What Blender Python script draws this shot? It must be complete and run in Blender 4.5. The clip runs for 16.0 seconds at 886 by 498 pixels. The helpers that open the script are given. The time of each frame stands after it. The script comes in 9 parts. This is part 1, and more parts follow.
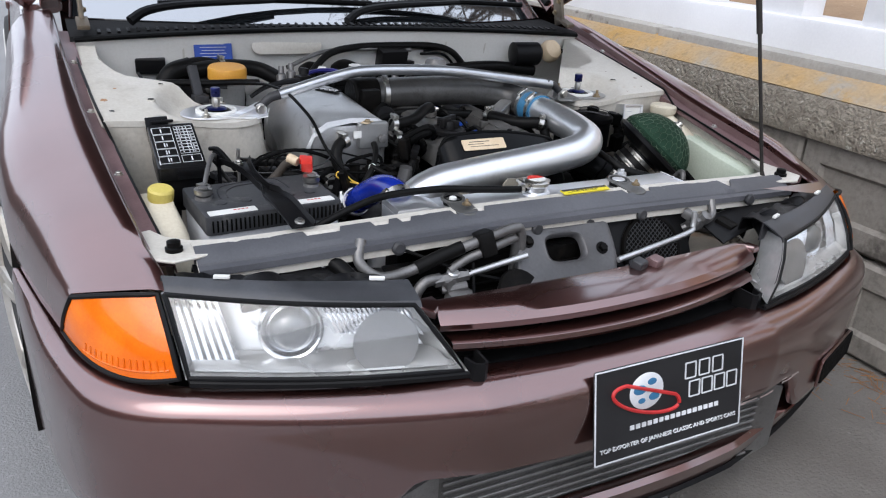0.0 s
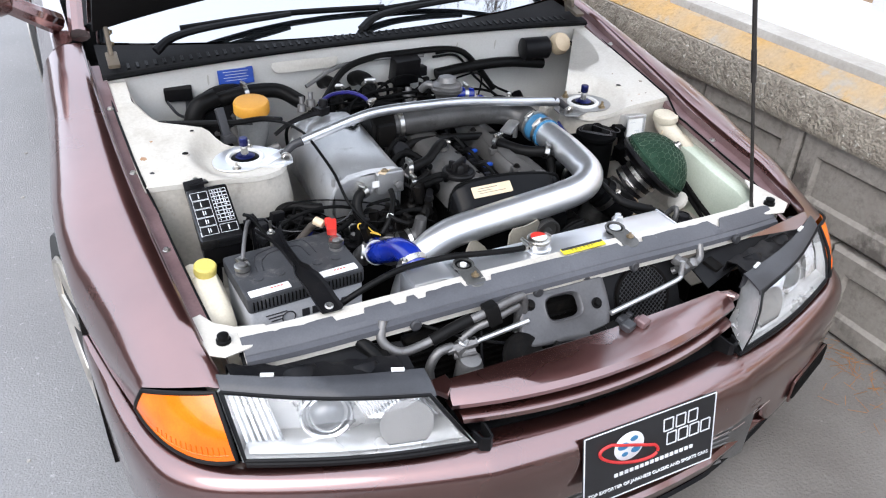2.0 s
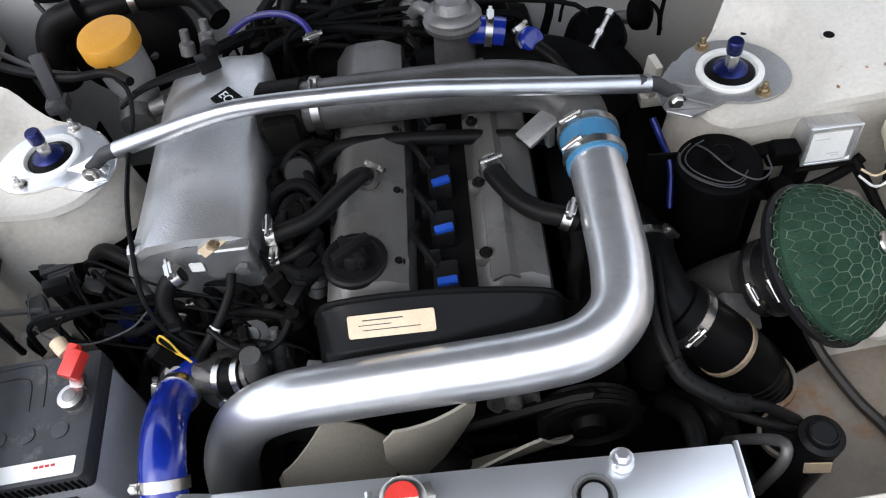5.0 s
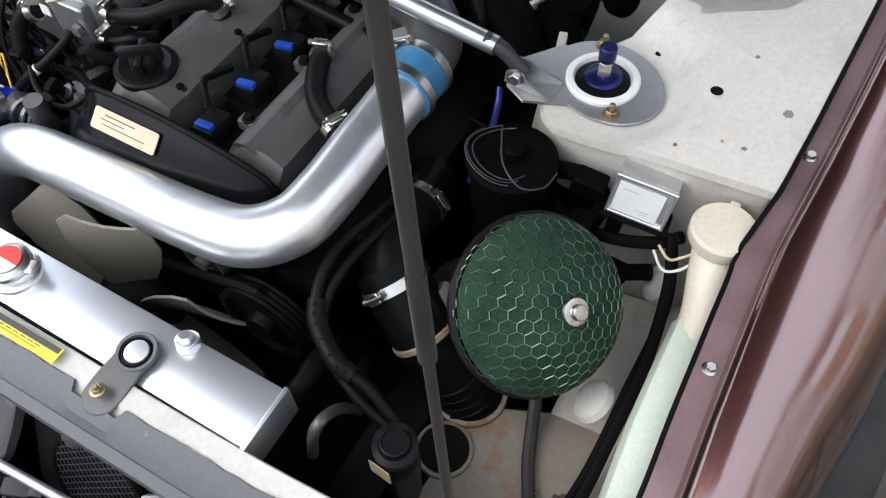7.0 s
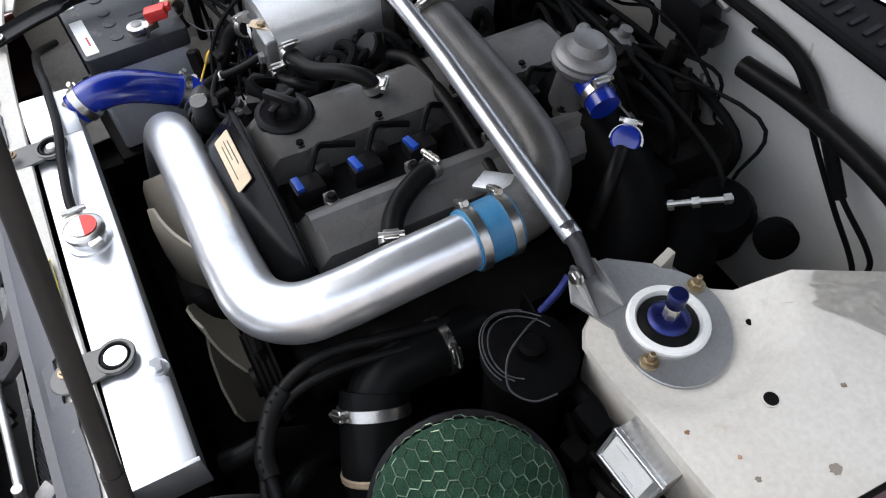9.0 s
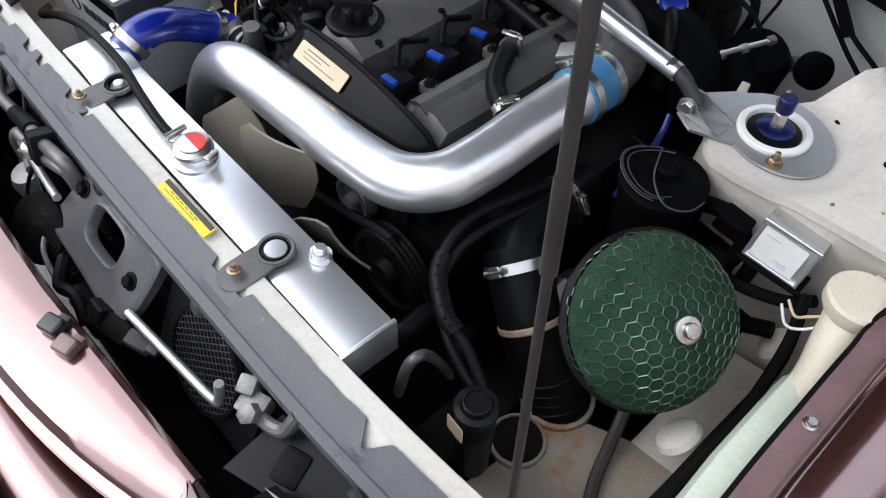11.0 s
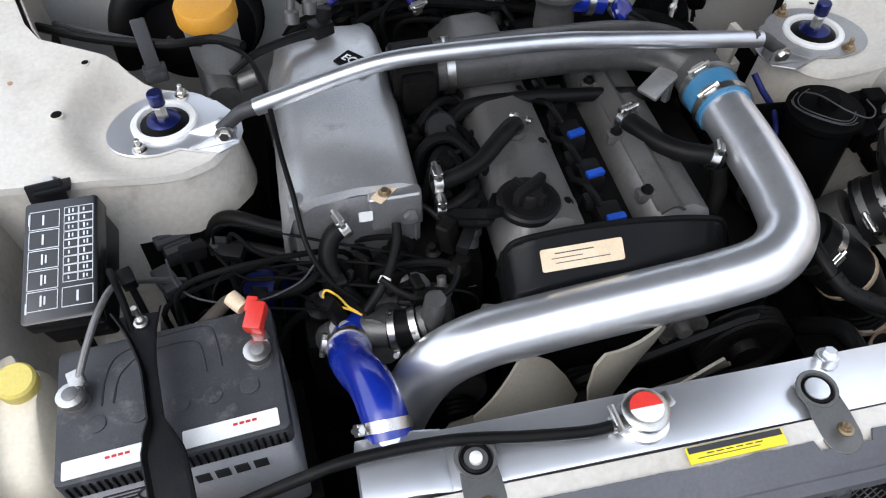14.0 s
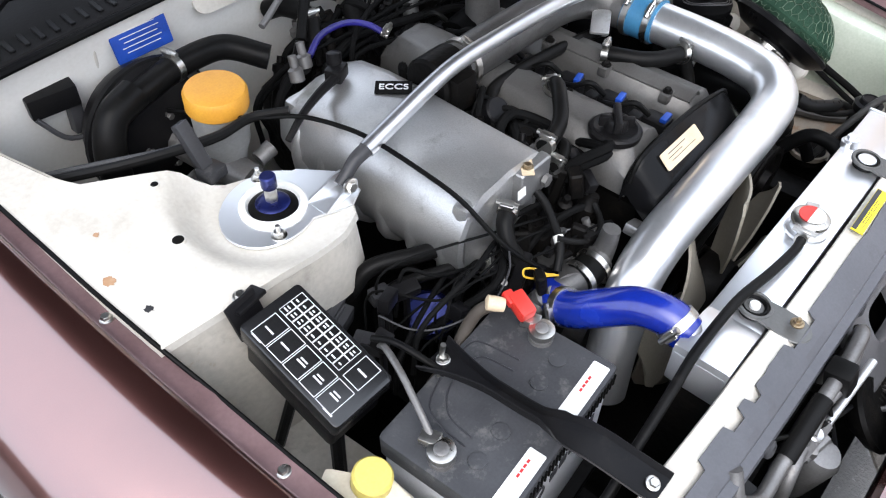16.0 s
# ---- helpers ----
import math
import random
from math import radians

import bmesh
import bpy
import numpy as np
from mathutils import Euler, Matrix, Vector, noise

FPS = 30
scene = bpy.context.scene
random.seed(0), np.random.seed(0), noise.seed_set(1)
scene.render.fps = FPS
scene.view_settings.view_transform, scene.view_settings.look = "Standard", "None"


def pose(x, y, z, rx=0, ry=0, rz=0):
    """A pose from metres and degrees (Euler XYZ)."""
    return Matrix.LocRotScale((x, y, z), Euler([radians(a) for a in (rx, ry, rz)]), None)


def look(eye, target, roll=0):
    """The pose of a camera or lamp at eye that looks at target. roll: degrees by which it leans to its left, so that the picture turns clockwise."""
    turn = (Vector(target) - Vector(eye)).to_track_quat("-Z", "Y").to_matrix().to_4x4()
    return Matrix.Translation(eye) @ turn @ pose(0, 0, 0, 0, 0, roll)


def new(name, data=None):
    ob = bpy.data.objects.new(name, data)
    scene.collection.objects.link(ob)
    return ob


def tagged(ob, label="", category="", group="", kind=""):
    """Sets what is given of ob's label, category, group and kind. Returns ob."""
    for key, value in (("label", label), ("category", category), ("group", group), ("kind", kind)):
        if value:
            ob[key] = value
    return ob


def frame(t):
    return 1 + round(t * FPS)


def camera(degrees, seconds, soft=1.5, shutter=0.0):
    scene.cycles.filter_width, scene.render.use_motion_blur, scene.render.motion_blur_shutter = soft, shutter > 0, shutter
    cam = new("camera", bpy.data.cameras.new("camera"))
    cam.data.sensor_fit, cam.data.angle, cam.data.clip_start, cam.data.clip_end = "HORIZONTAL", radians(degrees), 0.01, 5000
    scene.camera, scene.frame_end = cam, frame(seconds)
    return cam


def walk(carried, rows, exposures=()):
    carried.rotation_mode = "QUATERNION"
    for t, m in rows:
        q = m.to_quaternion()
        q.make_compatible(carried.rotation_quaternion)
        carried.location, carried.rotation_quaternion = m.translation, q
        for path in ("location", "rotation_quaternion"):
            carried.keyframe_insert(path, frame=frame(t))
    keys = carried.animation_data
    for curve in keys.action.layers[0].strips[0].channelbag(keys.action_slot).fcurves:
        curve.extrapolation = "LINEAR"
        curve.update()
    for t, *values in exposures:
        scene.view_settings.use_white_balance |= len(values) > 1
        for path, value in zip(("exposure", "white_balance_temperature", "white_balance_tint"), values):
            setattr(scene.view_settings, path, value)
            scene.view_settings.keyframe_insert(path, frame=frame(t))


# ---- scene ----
from mathutils import geometry

cam = camera(60.4, 16.0, soft=1.15)
PATH = [
    (0.0, (-0.820, -0.901, 1.148), (-0.047, 0.561, 0.438), 3.6),
    (0.5, (-0.717, -0.783, 1.113), (-0.017, 0.628, 0.242), 2.7),
    (1.0, (-0.791, -0.916, 1.322), (-0.064, 0.485, 0.457), 1.9),
    (1.5, (-0.952, -1.179, 1.572), (-0.253, 0.267, 0.760), 1.4),
    (2, (-0.816, -0.878, 1.566), (-0.133, 0.472, 0.591), 2.3),
    (2.5, (-0.659, -0.538, 1.539), (-0.035, 0.715, 0.407), 2.3),
    (3, (-0.547, -0.212, 1.524), (0.031, 0.918, 0.248), 3.1),
    (3.5, (-0.438, -0.095, 1.493), (0.112, 0.964, 0.145), 1.6),
    (3.7, (-0.349, -0.079, 1.481), (0.173, 0.976, 0.119), 0.5),
    (5.8, (0.379, 0.049, 1.474), (-0.069, 1.087, -0.176), -13.6),
    (6, (0.442, 0.025, 1.48), (0.005, 1.028, -0.194), -11.5),
    (6.5, (0.602, 0.0, 1.455), (0.018, 1.034, -0.154), -8.8),
    (7, (0.698, 0.149, 1.398), (0.1, 1.094, -0.26), -2.8),
    (7.5, (0.729, 0.253, 1.428), (-0.028, 0.953, -0.286), -5.7),
    (8, (0.778, 0.362, 1.439), (-0.199, 0.912, -0.217), -2.6),
    (8.2, (0.78, 0.429, 1.44), (-0.237, 0.917, -0.211), -3.6),
    (10.3, (0.812, 0.25, 1.414), (-0.368, 1.031, 0.001), 3.3),
    (10.5, (0.811, 0.187, 1.387), (-0.303, 1.011, -0.055), 2.7),
    (11, (0.751, 0.06, 1.369), (-0.164, 0.908, -0.194), 1.7),
    (11.5, (0.606, -0.001, 1.348), (-0.249, 0.813, -0.267), -0.5),
    (12, (0.397, -0.021, 1.358), (-0.311, 0.913, -0.263), -2.4),
    (12.5, (0.224, -0.119, 1.386), (-0.171, 1.049, -0.189), -0.1),
    (13, (0.068, -0.176, 1.428), (-0.133, 1.065, -0.128), -3.4),
    (13.5, (-0.113, -0.071, 1.424), (-0.14, 1.224, -0.1), -3.8),
    (14, (-0.273, -0.047, 1.428), (-0.027, 1.219, -0.1), -1.0),
    (14.5, (-0.483, -0.076, 1.461), (0.082, 1.161, -0.006), 1.6),
    (15, (-0.587, -0.017, 1.44), (0.123, 1.156, -0.016), 0.2),
    (15.5, (-0.702, 0.107, 1.422), (0.157, 1.195, -0.02), -1.4),
    (16, (-0.916, 0.182, 1.428), (0.13, 1.089, -0.016), 0.5),
]
walk(cam, [(t, look(eye, target, roll)) for t, eye, target, roll in PATH], [
    (0.0, 0.25, 5900, 10), (0.5, 0.30, 5900, 10), (1.0, 0.70, 5900, 10), (1.5, 0.90, 5900, 10), (2.0, 0.88, 5900, 10), (2.5, 0.72, 5900, 10), (3.0, 0.58, 5950, 10), (3.7, 0.58, 5950, 10),
    (6.0, 0.60, 5950, 10), (7.0, 0.62, 5950, 10), (7.5, 0.72, 5950, 10), (8.0, 0.64, 5950, 10), (8.2, 0.6, 5950, 10), (10.5, 0.50, 5950, 10), (11.5, 0.46, 5950, 10), (12.5, 0.40, 5850, 10), (13.5, 0.46, 5850, 10),
    (14.5, 0.64, 5950, 10), (15.0, 0.72, 5950, 10), (16.0, 1.0, 5950, 10)])
# ---------------------------------------------------------------- light and sky
sky_world = bpy.data.worlds.new("sky")
scene.world = sky_world
sky_world.use_nodes = True
wn, wl = sky_world.node_tree.nodes, sky_world.node_tree.links
sky = wn.new("ShaderNodeTexSky")
sky.sky_type = "NISHITA"
sky.sun_disc = False
sky.sun_elevation = radians(49)
sky.sun_rotation = radians(229)
sky.air_density, sky.dust_density, sky.ozone_density = 1.0, 6.0, 0.6
soften = wn.new("ShaderNodeMixRGB")
soften.inputs[0].default_value = 0.62
soften.inputs[2].default_value = (12.0, 12.3, 12.9, 1)
wl.new(sky.outputs[0], soften.inputs[1])
wl.new(soften.outputs[0], wn["Background"].inputs[0])
wn["Background"].inputs[1].default_value = 0.14
sun = new("sun", bpy.data.lights.new("sun", "SUN"))
sun.data.energy, sun.data.angle, sun.data.color = 0.7, radians(50), (1.0, 0.975, 0.94)
sun.matrix_world = look((-4.8, -3.6, 7.9), (0, 0.6, 0.6))


# ---------------------------------------------------------------- materials
def mat(name, col, rough=0.5, metal=0.0, col2=None, scale=8.0, amount=0.5, fine=90.0, bump=0.15, bump_d=0.002,
        coat=0.0, spots=None, spot_scale=14.0, spot_at=0.62, trans=0.0, alpha=1.0, dust=None, dust_scale=38.0, dust_at=0.5, spec=0.5, by_piece=0.0, wear=0.12):
    """A principled surface with colour varied at two scales, uneven gloss and fine relief."""
    m = bpy.data.materials.new(name)
    m.use_nodes = True
    nt = m.node_tree
    n, l = nt.nodes, nt.links
    b = n["Principled BSDF"]
    tc = n.new("ShaderNodeTexCoord")
    big = n.new("ShaderNodeTexNoise")
    big.inputs["Scale"].default_value, big.inputs["Detail"].default_value = scale, 5
    small = n.new("ShaderNodeTexNoise")
    small.inputs["Scale"].default_value, small.inputs["Detail"].default_value = fine, 3
    l.new(tc.outputs["Object"], big.inputs["Vector"])
    l.new(tc.outputs["Object"], small.inputs["Vector"])
    ramp = n.new("ShaderNodeValToRGB")
    c2 = col2 or tuple(c * 0.72 for c in col)
    ramp.color_ramp.elements[0].position, ramp.color_ramp.elements[1].position = 0.5 - 0.3 * amount, 0.5 + 0.3 * amount
    ramp.color_ramp.elements[0].color, ramp.color_ramp.elements[1].color = (*c2, 1), (*col, 1)
    l.new(big.outputs["Fac"], ramp.inputs[0])
    mix = n.new("ShaderNodeMixRGB")
    mix.blend_type = "OVERLAY"
    mix.inputs[0].default_value = wear * 2
    l.new(ramp.outputs[0], mix.inputs[1])
    grey = n.new("ShaderNodeRGBToBW")
    l.new(small.outputs["Color"], grey.inputs[0])
    l.new(grey.outputs[0], mix.inputs[2])
    out = mix.outputs[0]
    if spots:
        sp = n.new("ShaderNodeTexNoise")
        sp.inputs["Scale"].default_value, sp.inputs["Detail"].default_value, sp.inputs["Roughness"].default_value = spot_scale, 8, 0.65
        l.new(tc.outputs["Object"], sp.inputs["Vector"])
        sr = n.new("ShaderNodeValToRGB")
        sr.color_ramp.elements[0].position, sr.color_ramp.elements[1].position = spot_at, spot_at + 0.07
        l.new(sp.outputs["Fac"], sr.inputs[0])
        sm = n.new("ShaderNodeMixRGB")
        sm.inputs[2].default_value = (*spots, 1)
        l.new(sr.outputs[0], sm.inputs[0])
        l.new(out, sm.inputs[1])
        out = sm.outputs[0]
    if dust:
        dn = n.new("ShaderNodeTexNoise")
        dn.inputs["Scale"].default_value, dn.inputs["Detail"].default_value, dn.inputs["Roughness"].default_value = dust_scale, 9, 0.72
        l.new(tc.outputs["Object"], dn.inputs["Vector"])
        dr = n.new("ShaderNodeMapRange")
        dr.inputs[1].default_value, dr.inputs[2].default_value, dr.inputs[4].default_value = dust_at, dust_at + 0.22, 0.8
        l.new(dn.outputs["Fac"], dr.inputs[0])
        dm = n.new("ShaderNodeMixRGB")
        dm.inputs[2].default_value = (*dust, 1)
        l.new(dr.outputs[0], dm.inputs[0])
        l.new(out, dm.inputs[1])
        out = dm.outputs[0]
    if by_piece:
        oi = n.new("ShaderNodeObjectInfo")
        mr = n.new("ShaderNodeMapRange")
        mr.inputs[3].default_value, mr.inputs[4].default_value = 1 - by_piece, 1 + by_piece
        l.new(oi.outputs["Random"], mr.inputs[0])
        hs = n.new("ShaderNodeHueSaturation")
        l.new(mr.outputs[0], hs.inputs["Value"])
        l.new(out, hs.inputs["Color"])
        out = hs.outputs[0]
    l.new(out, b.inputs["Base Color"])
    rr = n.new("ShaderNodeMapRange")
    rr.inputs[3].default_value, rr.inputs[4].default_value = max(0.02, rough - wear), min(1, rough + wear)
    l.new(big.outputs["Fac"], rr.inputs[0])
    l.new(rr.outputs[0], b.inputs["Roughness"])
    b.inputs["Metallic"].default_value = metal
    b.inputs["Coat Weight"].default_value = coat
    b.inputs["Coat Roughness"].default_value = 0.06
    b.inputs["Specular IOR Level"].default_value = spec
    b.inputs["Transmission Weight"].default_value = trans
    b.inputs["Alpha"].default_value = alpha
    if bump:
        bp = n.new("ShaderNodeBump")
        bp.inputs["Strength"].default_value, bp.inputs["Distance"].default_value = bump, bump_d
        l.new(small.outputs["Fac"], bp.inputs["Height"])
        l.new(bp.outputs[0], b.inputs["Normal"])
    return m


PAINT = mat("maroon_paint", (0.20, 0.082, 0.070), 0.28, 0.94, (0.15, 0.060, 0.051), 3, 0.6, 900, 0.06, 0.0004, coat=1.0, wear=0.05)
PAINT.node_tree.nodes["Principled BSDF"].inputs["Coat IOR"].default_value = 2.2
PAINT.node_tree.nodes["Principled BSDF"].inputs["Coat Roughness"].default_value = 0.11
RUST = mat("rust_stain", (0.30, 0.15, 0.065), 0.8, 0, (0.42, 0.28, 0.17), 60, 0.9, 200, 0.2, 0.001)
PAINT_IN = mat("maroon_flange_paint", (0.20, 0.125, 0.125), 0.45, 0.2, (0.12, 0.07, 0.07), 12, 0.7, 200, 0.1, 0.001, coat=0.3)
BAYWHITE = mat("aged_white_bay_paint", (0.61, 0.585, 0.53), 0.45, 0, (0.49, 0.46, 0.40), 4, 0.9, 160, 0.15, 0.001, spots=(0.42, 0.33, 0.24), spot_scale=7, spot_at=0.69, coat=0.15, dust=(0.36, 0.325, 0.27), dust_scale=6, dust_at=0.55)
# the bay paint made paler, standing in for light on the bulkhead
FIREW = mat("light_lifted_bulkhead_paint", (0.78, 0.765, 0.73), 0.45, 0, (0.66, 0.645, 0.60), 4, 0.9, 160, 0.12, 0.001, coat=0.15, dust=(0.46, 0.43, 0.38), dust_scale=5, dust_at=0.62)
TRAY = mat("rust_stained_tray_paint", (0.29, 0.25, 0.20), 0.65, 0, (0.13, 0.105, 0.08), 7, 1.0, 120, 0.2, 0.001, spots=(0.20, 0.10, 0.04), spot_scale=5, spot_at=0.56)
DARKWIRE = mat("matt_black_wire", (0.006, 0.006, 0.006), 0.7, 0, (0.004, 0.004, 0.004), 25, 0.6, 260, 0.1, 0.001, spec=0.06)
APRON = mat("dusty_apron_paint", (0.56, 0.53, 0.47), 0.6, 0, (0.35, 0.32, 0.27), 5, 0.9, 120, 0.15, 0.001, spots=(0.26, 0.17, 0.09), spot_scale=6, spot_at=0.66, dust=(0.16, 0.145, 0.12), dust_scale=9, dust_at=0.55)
RUBBER = mat("black_rubber", (0.004, 0.004, 0.0045), 0.33, 0, (0.006, 0.006, 0.0055), 20, 0.6, 200, 0.12, 0.001, spec=0.055)
HOSE = mat("dusty_black_hose", (0.008, 0.0077, 0.0074), 0.38, 0, (0.005, 0.005, 0.005), 25, 0.6, 260, 0.15, 0.001, spec=0.09, dust=(0.018, 0.016, 0.0145), dust_at=0.58)
PLASTIC = mat("black_plastic", (0.006, 0.006, 0.007), 0.32, 0, (0.011, 0.0105, 0.0105), 14, 0.6, 350, 0.25, 0.0008, spec=0.11, dust=(0.020, 0.0185, 0.017), dust_at=0.58)
GREYPL = mat("faded_grey_rubber", (0.048, 0.048, 0.051), 0.40, 0, (0.026, 0.026, 0.028), 10, 0.9, 220, 0.2, 0.001, spec=0.30, dust=(0.14, 0.137, 0.13), dust_scale=34, dust_at=0.58)
# oily metal; also carries the shade on panels below towers and aprons
GRIME_SHADE = mat("oily_dark_metal_and_shade", (0.007, 0.0062, 0.0055), 0.45, 0.0, (0.003, 0.003, 0.003), 16, 0.8, 90, 0.4, 0.003, spec=0.07, dust=(0.018, 0.0145, 0.011), dust_scale=26, dust_at=0.56)
# underbody colour, near black; also paints the shade inside holes and ducts
DARKFLOOR = mat("dirty_underbody_and_hole_shade", (0.010, 0.009, 0.008), 0.9, 0, (0.004, 0.004, 0.004), 9, 0.8, 60, 0.5, 0.005, spec=0.06)
POLISH = mat("polished_aluminium", (0.86, 0.87, 0.88), 0.305, 0.88, (0.76, 0.77, 0.79), 9, 0.5, 16, 0.35, 0.004, spots=(0.30, 0.31, 0.33), spot_scale=10, spot_at=0.66, wear=0.022, dust=(0.55, 0.56, 0.58), dust_scale=9, dust_at=0.52)
ALLOY = mat("brushed_aluminium", (0.86, 0.87, 0.885), 0.305, 0.88, (0.76, 0.77, 0.79), 5, 0.8, 40, 0, 0.0003, wear=0.022)
CAST = mat("cast_aluminium", (0.72, 0.72, 0.715), 0.36, 0.84, (0.44, 0.44, 0.435), 8, 0.8, 340, 0.2, 0.0008, wear=0.1, dust=(0.22, 0.205, 0.18), dust_scale=24, dust_at=0.56)
CASTDULL = mat("dull_cast_aluminium", (0.26, 0.255, 0.25), 0.48, 0.7, (0.14, 0.135, 0.13), 11, 0.8, 300, 0.4, 0.001, dust=(0.06, 0.05, 0.04), dust_scale=28, dust_at=0.54)
COVER = mat("grey_cam_cover_paint", (0.145, 0.141, 0.134), 0.42, 0.4, (0.078, 0.074, 0.070), 10, 0.9, 320, 0.35, 0.001, dust=(0.036, 0.032, 0.028), dust_scale=20, dust_at=0.54)
STEEL = mat("zinc_steel", (0.62, 0.61, 0.58), 0.3, 1.0, (0.45, 0.43, 0.39), 30, 0.7, 300, 0.1, 0.0005)
BRASSY = mat("gold_zinc_bolt", (0.36, 0.30, 0.20), 0.48, 1.0, (0.30, 0.22, 0.13), 40, 0.7, 300, 0.1, 0.0005)
BLUEH = mat("blue_silicone", (0.010, 0.030, 0.32), 0.25, 0, (0.006, 0.016, 0.2), 14, 0.6, 240, 0.1, 0.0006, coat=0.5)
BLUEC = mat("faded_blue_silicone", (0.055, 0.20, 0.36), 0.4, 0, (0.035, 0.13, 0.26), 16, 0.7, 240, 0.12, 0.0006)
BLUEA = mat("blue_anodised", (0.012, 0.02, 0.13), 0.3, 0.6, (0.008, 0.01, 0.06), 30, 0.6, 300, 0.05, 0.0004)
BLUEP = mat("blue_plastic", (0.015, 0.07, 0.42), 0.4, 0, None, 20, 0.5, 300, 0.05, 0.0005)
GREEN = mat("green_filter_foam", (0.026, 0.058, 0.036), 0.95, 0, (0.010, 0.032, 0.018), 30, 0.8, 520, 0.8, 0.003, spec=0.15)
MESHM = mat("green_painted_mesh", (0.20, 0.25, 0.18), 0.32, 0.7, (0.03, 0.07, 0.04), 16, 1.0, 300, 0.1, 0.0005, wear=0.2)
YELLOWC = mat("orange_yellow_cap", (0.66, 0.34, 0.035), 0.5, 0, (0.56, 0.26, 0.025), 10, 0.6, 300, 0.1, 0.0006)
YELLOWP = mat("pale_yellow_cap", (0.62, 0.52, 0.13), 0.5, 0, (0.54, 0.44, 0.10), 12, 0.6, 300, 0.1, 0.0006)
TANK = mat("yellowed_tank_plastic", (0.68, 0.63, 0.51), 0.5, 0, (0.56, 0.50, 0.38), 8, 0.8, 200, 0.1, 0.001)
TANKG = mat("pale_green_tank_plastic", (0.60, 0.64, 0.54), 0.48, 0, (0.46, 0.52, 0.42), 6, 0.8, 200, 0.1, 0.001, spots=(0.36, 0.34, 0.24), spot_scale=9, spot_at=0.7)
TANKD = mat("grey_translucent_reservoir", (0.34, 0.34, 0.33), 0.4, 0, (0.22, 0.22, 0.215), 12, 0.7, 200, 0.1, 0.001)
BATTOP = mat("battery_grey_top", (0.055, 0.056, 0.060), 0.45, 0, (0.032, 0.033, 0.036), 20, 0.9, 300, 0.3, 0.001, spec=0.3, dust=(0.17, 0.165, 0.155), dust_scale=30, dust_at=0.55)
BATCASE = mat("battery_pale_case", (0.50, 0.51, 0.53), 0.45, 0, (0.40, 0.41, 0.43), 8, 0.7, 260, 0.1, 0.0008)
WHITEL = mat("white_label", (0.78, 0.78, 0.76), 0.5, 0, (0.66, 0.66, 0.62), 20, 0.7, 300, 0.05, 0.0004)
CREAML = mat("cream_label", (0.64, 0.52, 0.36), 0.55, 0, (0.55, 0.43, 0.28), 30, 0.7, 300, 0.05, 0.0004)
YELL = mat("yellow_label", (0.78, 0.66, 0.02), 0.5, 0, (0.66, 0.55, 0.02), 30, 0.5, 300, 0.05, 0.0004)
BLUEL = mat("blue_plate", (0.012, 0.06, 0.36), 0.4, 0, (0.01, 0.045, 0.28), 30, 0.5, 300, 0.05, 0.0004)
REDP = mat("red_plastic", (0.62, 0.035, 0.025), 0.4, 0, (0.48, 0.03, 0.02), 30, 0.5, 300, 0.05, 0.0005)
WIREY = mat("yellow_wire", (0.72, 0.45, 0.03), 0.45)
INK = mat("dark_print", (0.03, 0.03, 0.035), 0.5, bump=0)
PALEINK = mat("pale_print", (0.75, 0.76, 0.78), 0.5, bump=0)
REDINK = mat("red_print", (0.55, 0.03, 0.03), 0.45, bump=0)
SIGN = mat("black_sign_plate", (0.018, 0.018, 0.02), 0.35, 0, None, 10, 0.5, 300, 0.03, 0.0004)
AMBER = mat("amber_lens", (0.90, 0.21, 0.006), 0.14, 0, (0.74, 0.13, 0.003), 14, 0.8, 260, 0.15, 0.0008, coat=0.35, spec=0.35)
BOWL = mat("lamp_bowl_satin", (0.80, 0.80, 0.79), 0.28, 0.6, (0.55, 0.55, 0.55), 9, 0.8, 120, 0.1, 0.001)
CHROME = mat("lamp_reflector", (0.88, 0.89, 0.90), 0.16, 0.98, (0.74, 0.75, 0.77), 8, 0.6, 120, 0.06, 0.001)
FANM = mat("yellowed_fan_plastic", (0.24, 0.215, 0.175), 0.55, 0, (0.22, 0.20, 0.155), 12, 0.6, 200, 0.1, 0.001)
TYRE = mat("tyre_rubber", (0.022, 0.022, 0.022), 0.75, 0, (0.035, 0.034, 0.032), 14, 0.7, 160, 0.3, 0.002)
RIMM = mat("pale_bronze_alloy", (0.66, 0.63, 0.58), 0.35, 0.7, (0.42, 0.39, 0.34), 8, 0.6, 260, 0.08, 0.0008)
HOODIN = mat("dark_bonnet_liner", (0.008, 0.0075, 0.008), 0.8, 0, (0.004, 0.004, 0.004), 6, 0.7, 160, 0.3, 0.002, spec=0.2)
TRIM = mat("black_trim", (0.007, 0.007, 0.008), 0.42, 0, (0.011, 0.011, 0.011), 14, 0.6, 300, 0.15, 0.001, spec=0.11)
DARKCAST = mat("grimy_cast_pipe", (0.15, 0.147, 0.143), 0.45, 0.6, (0.07, 0.067, 0.063), 11, 0.8, 300, 0.4, 0.001, dust=(0.03, 0.026, 0.022), dust_scale=22, dust_at=0.52)
FENCEW = mat("white_fence_paint", (0.82, 0.82, 0.83), 0.55, 0, (0.74, 0.74, 0.75), 4, 0.7, 120, 0.1, 0.001)
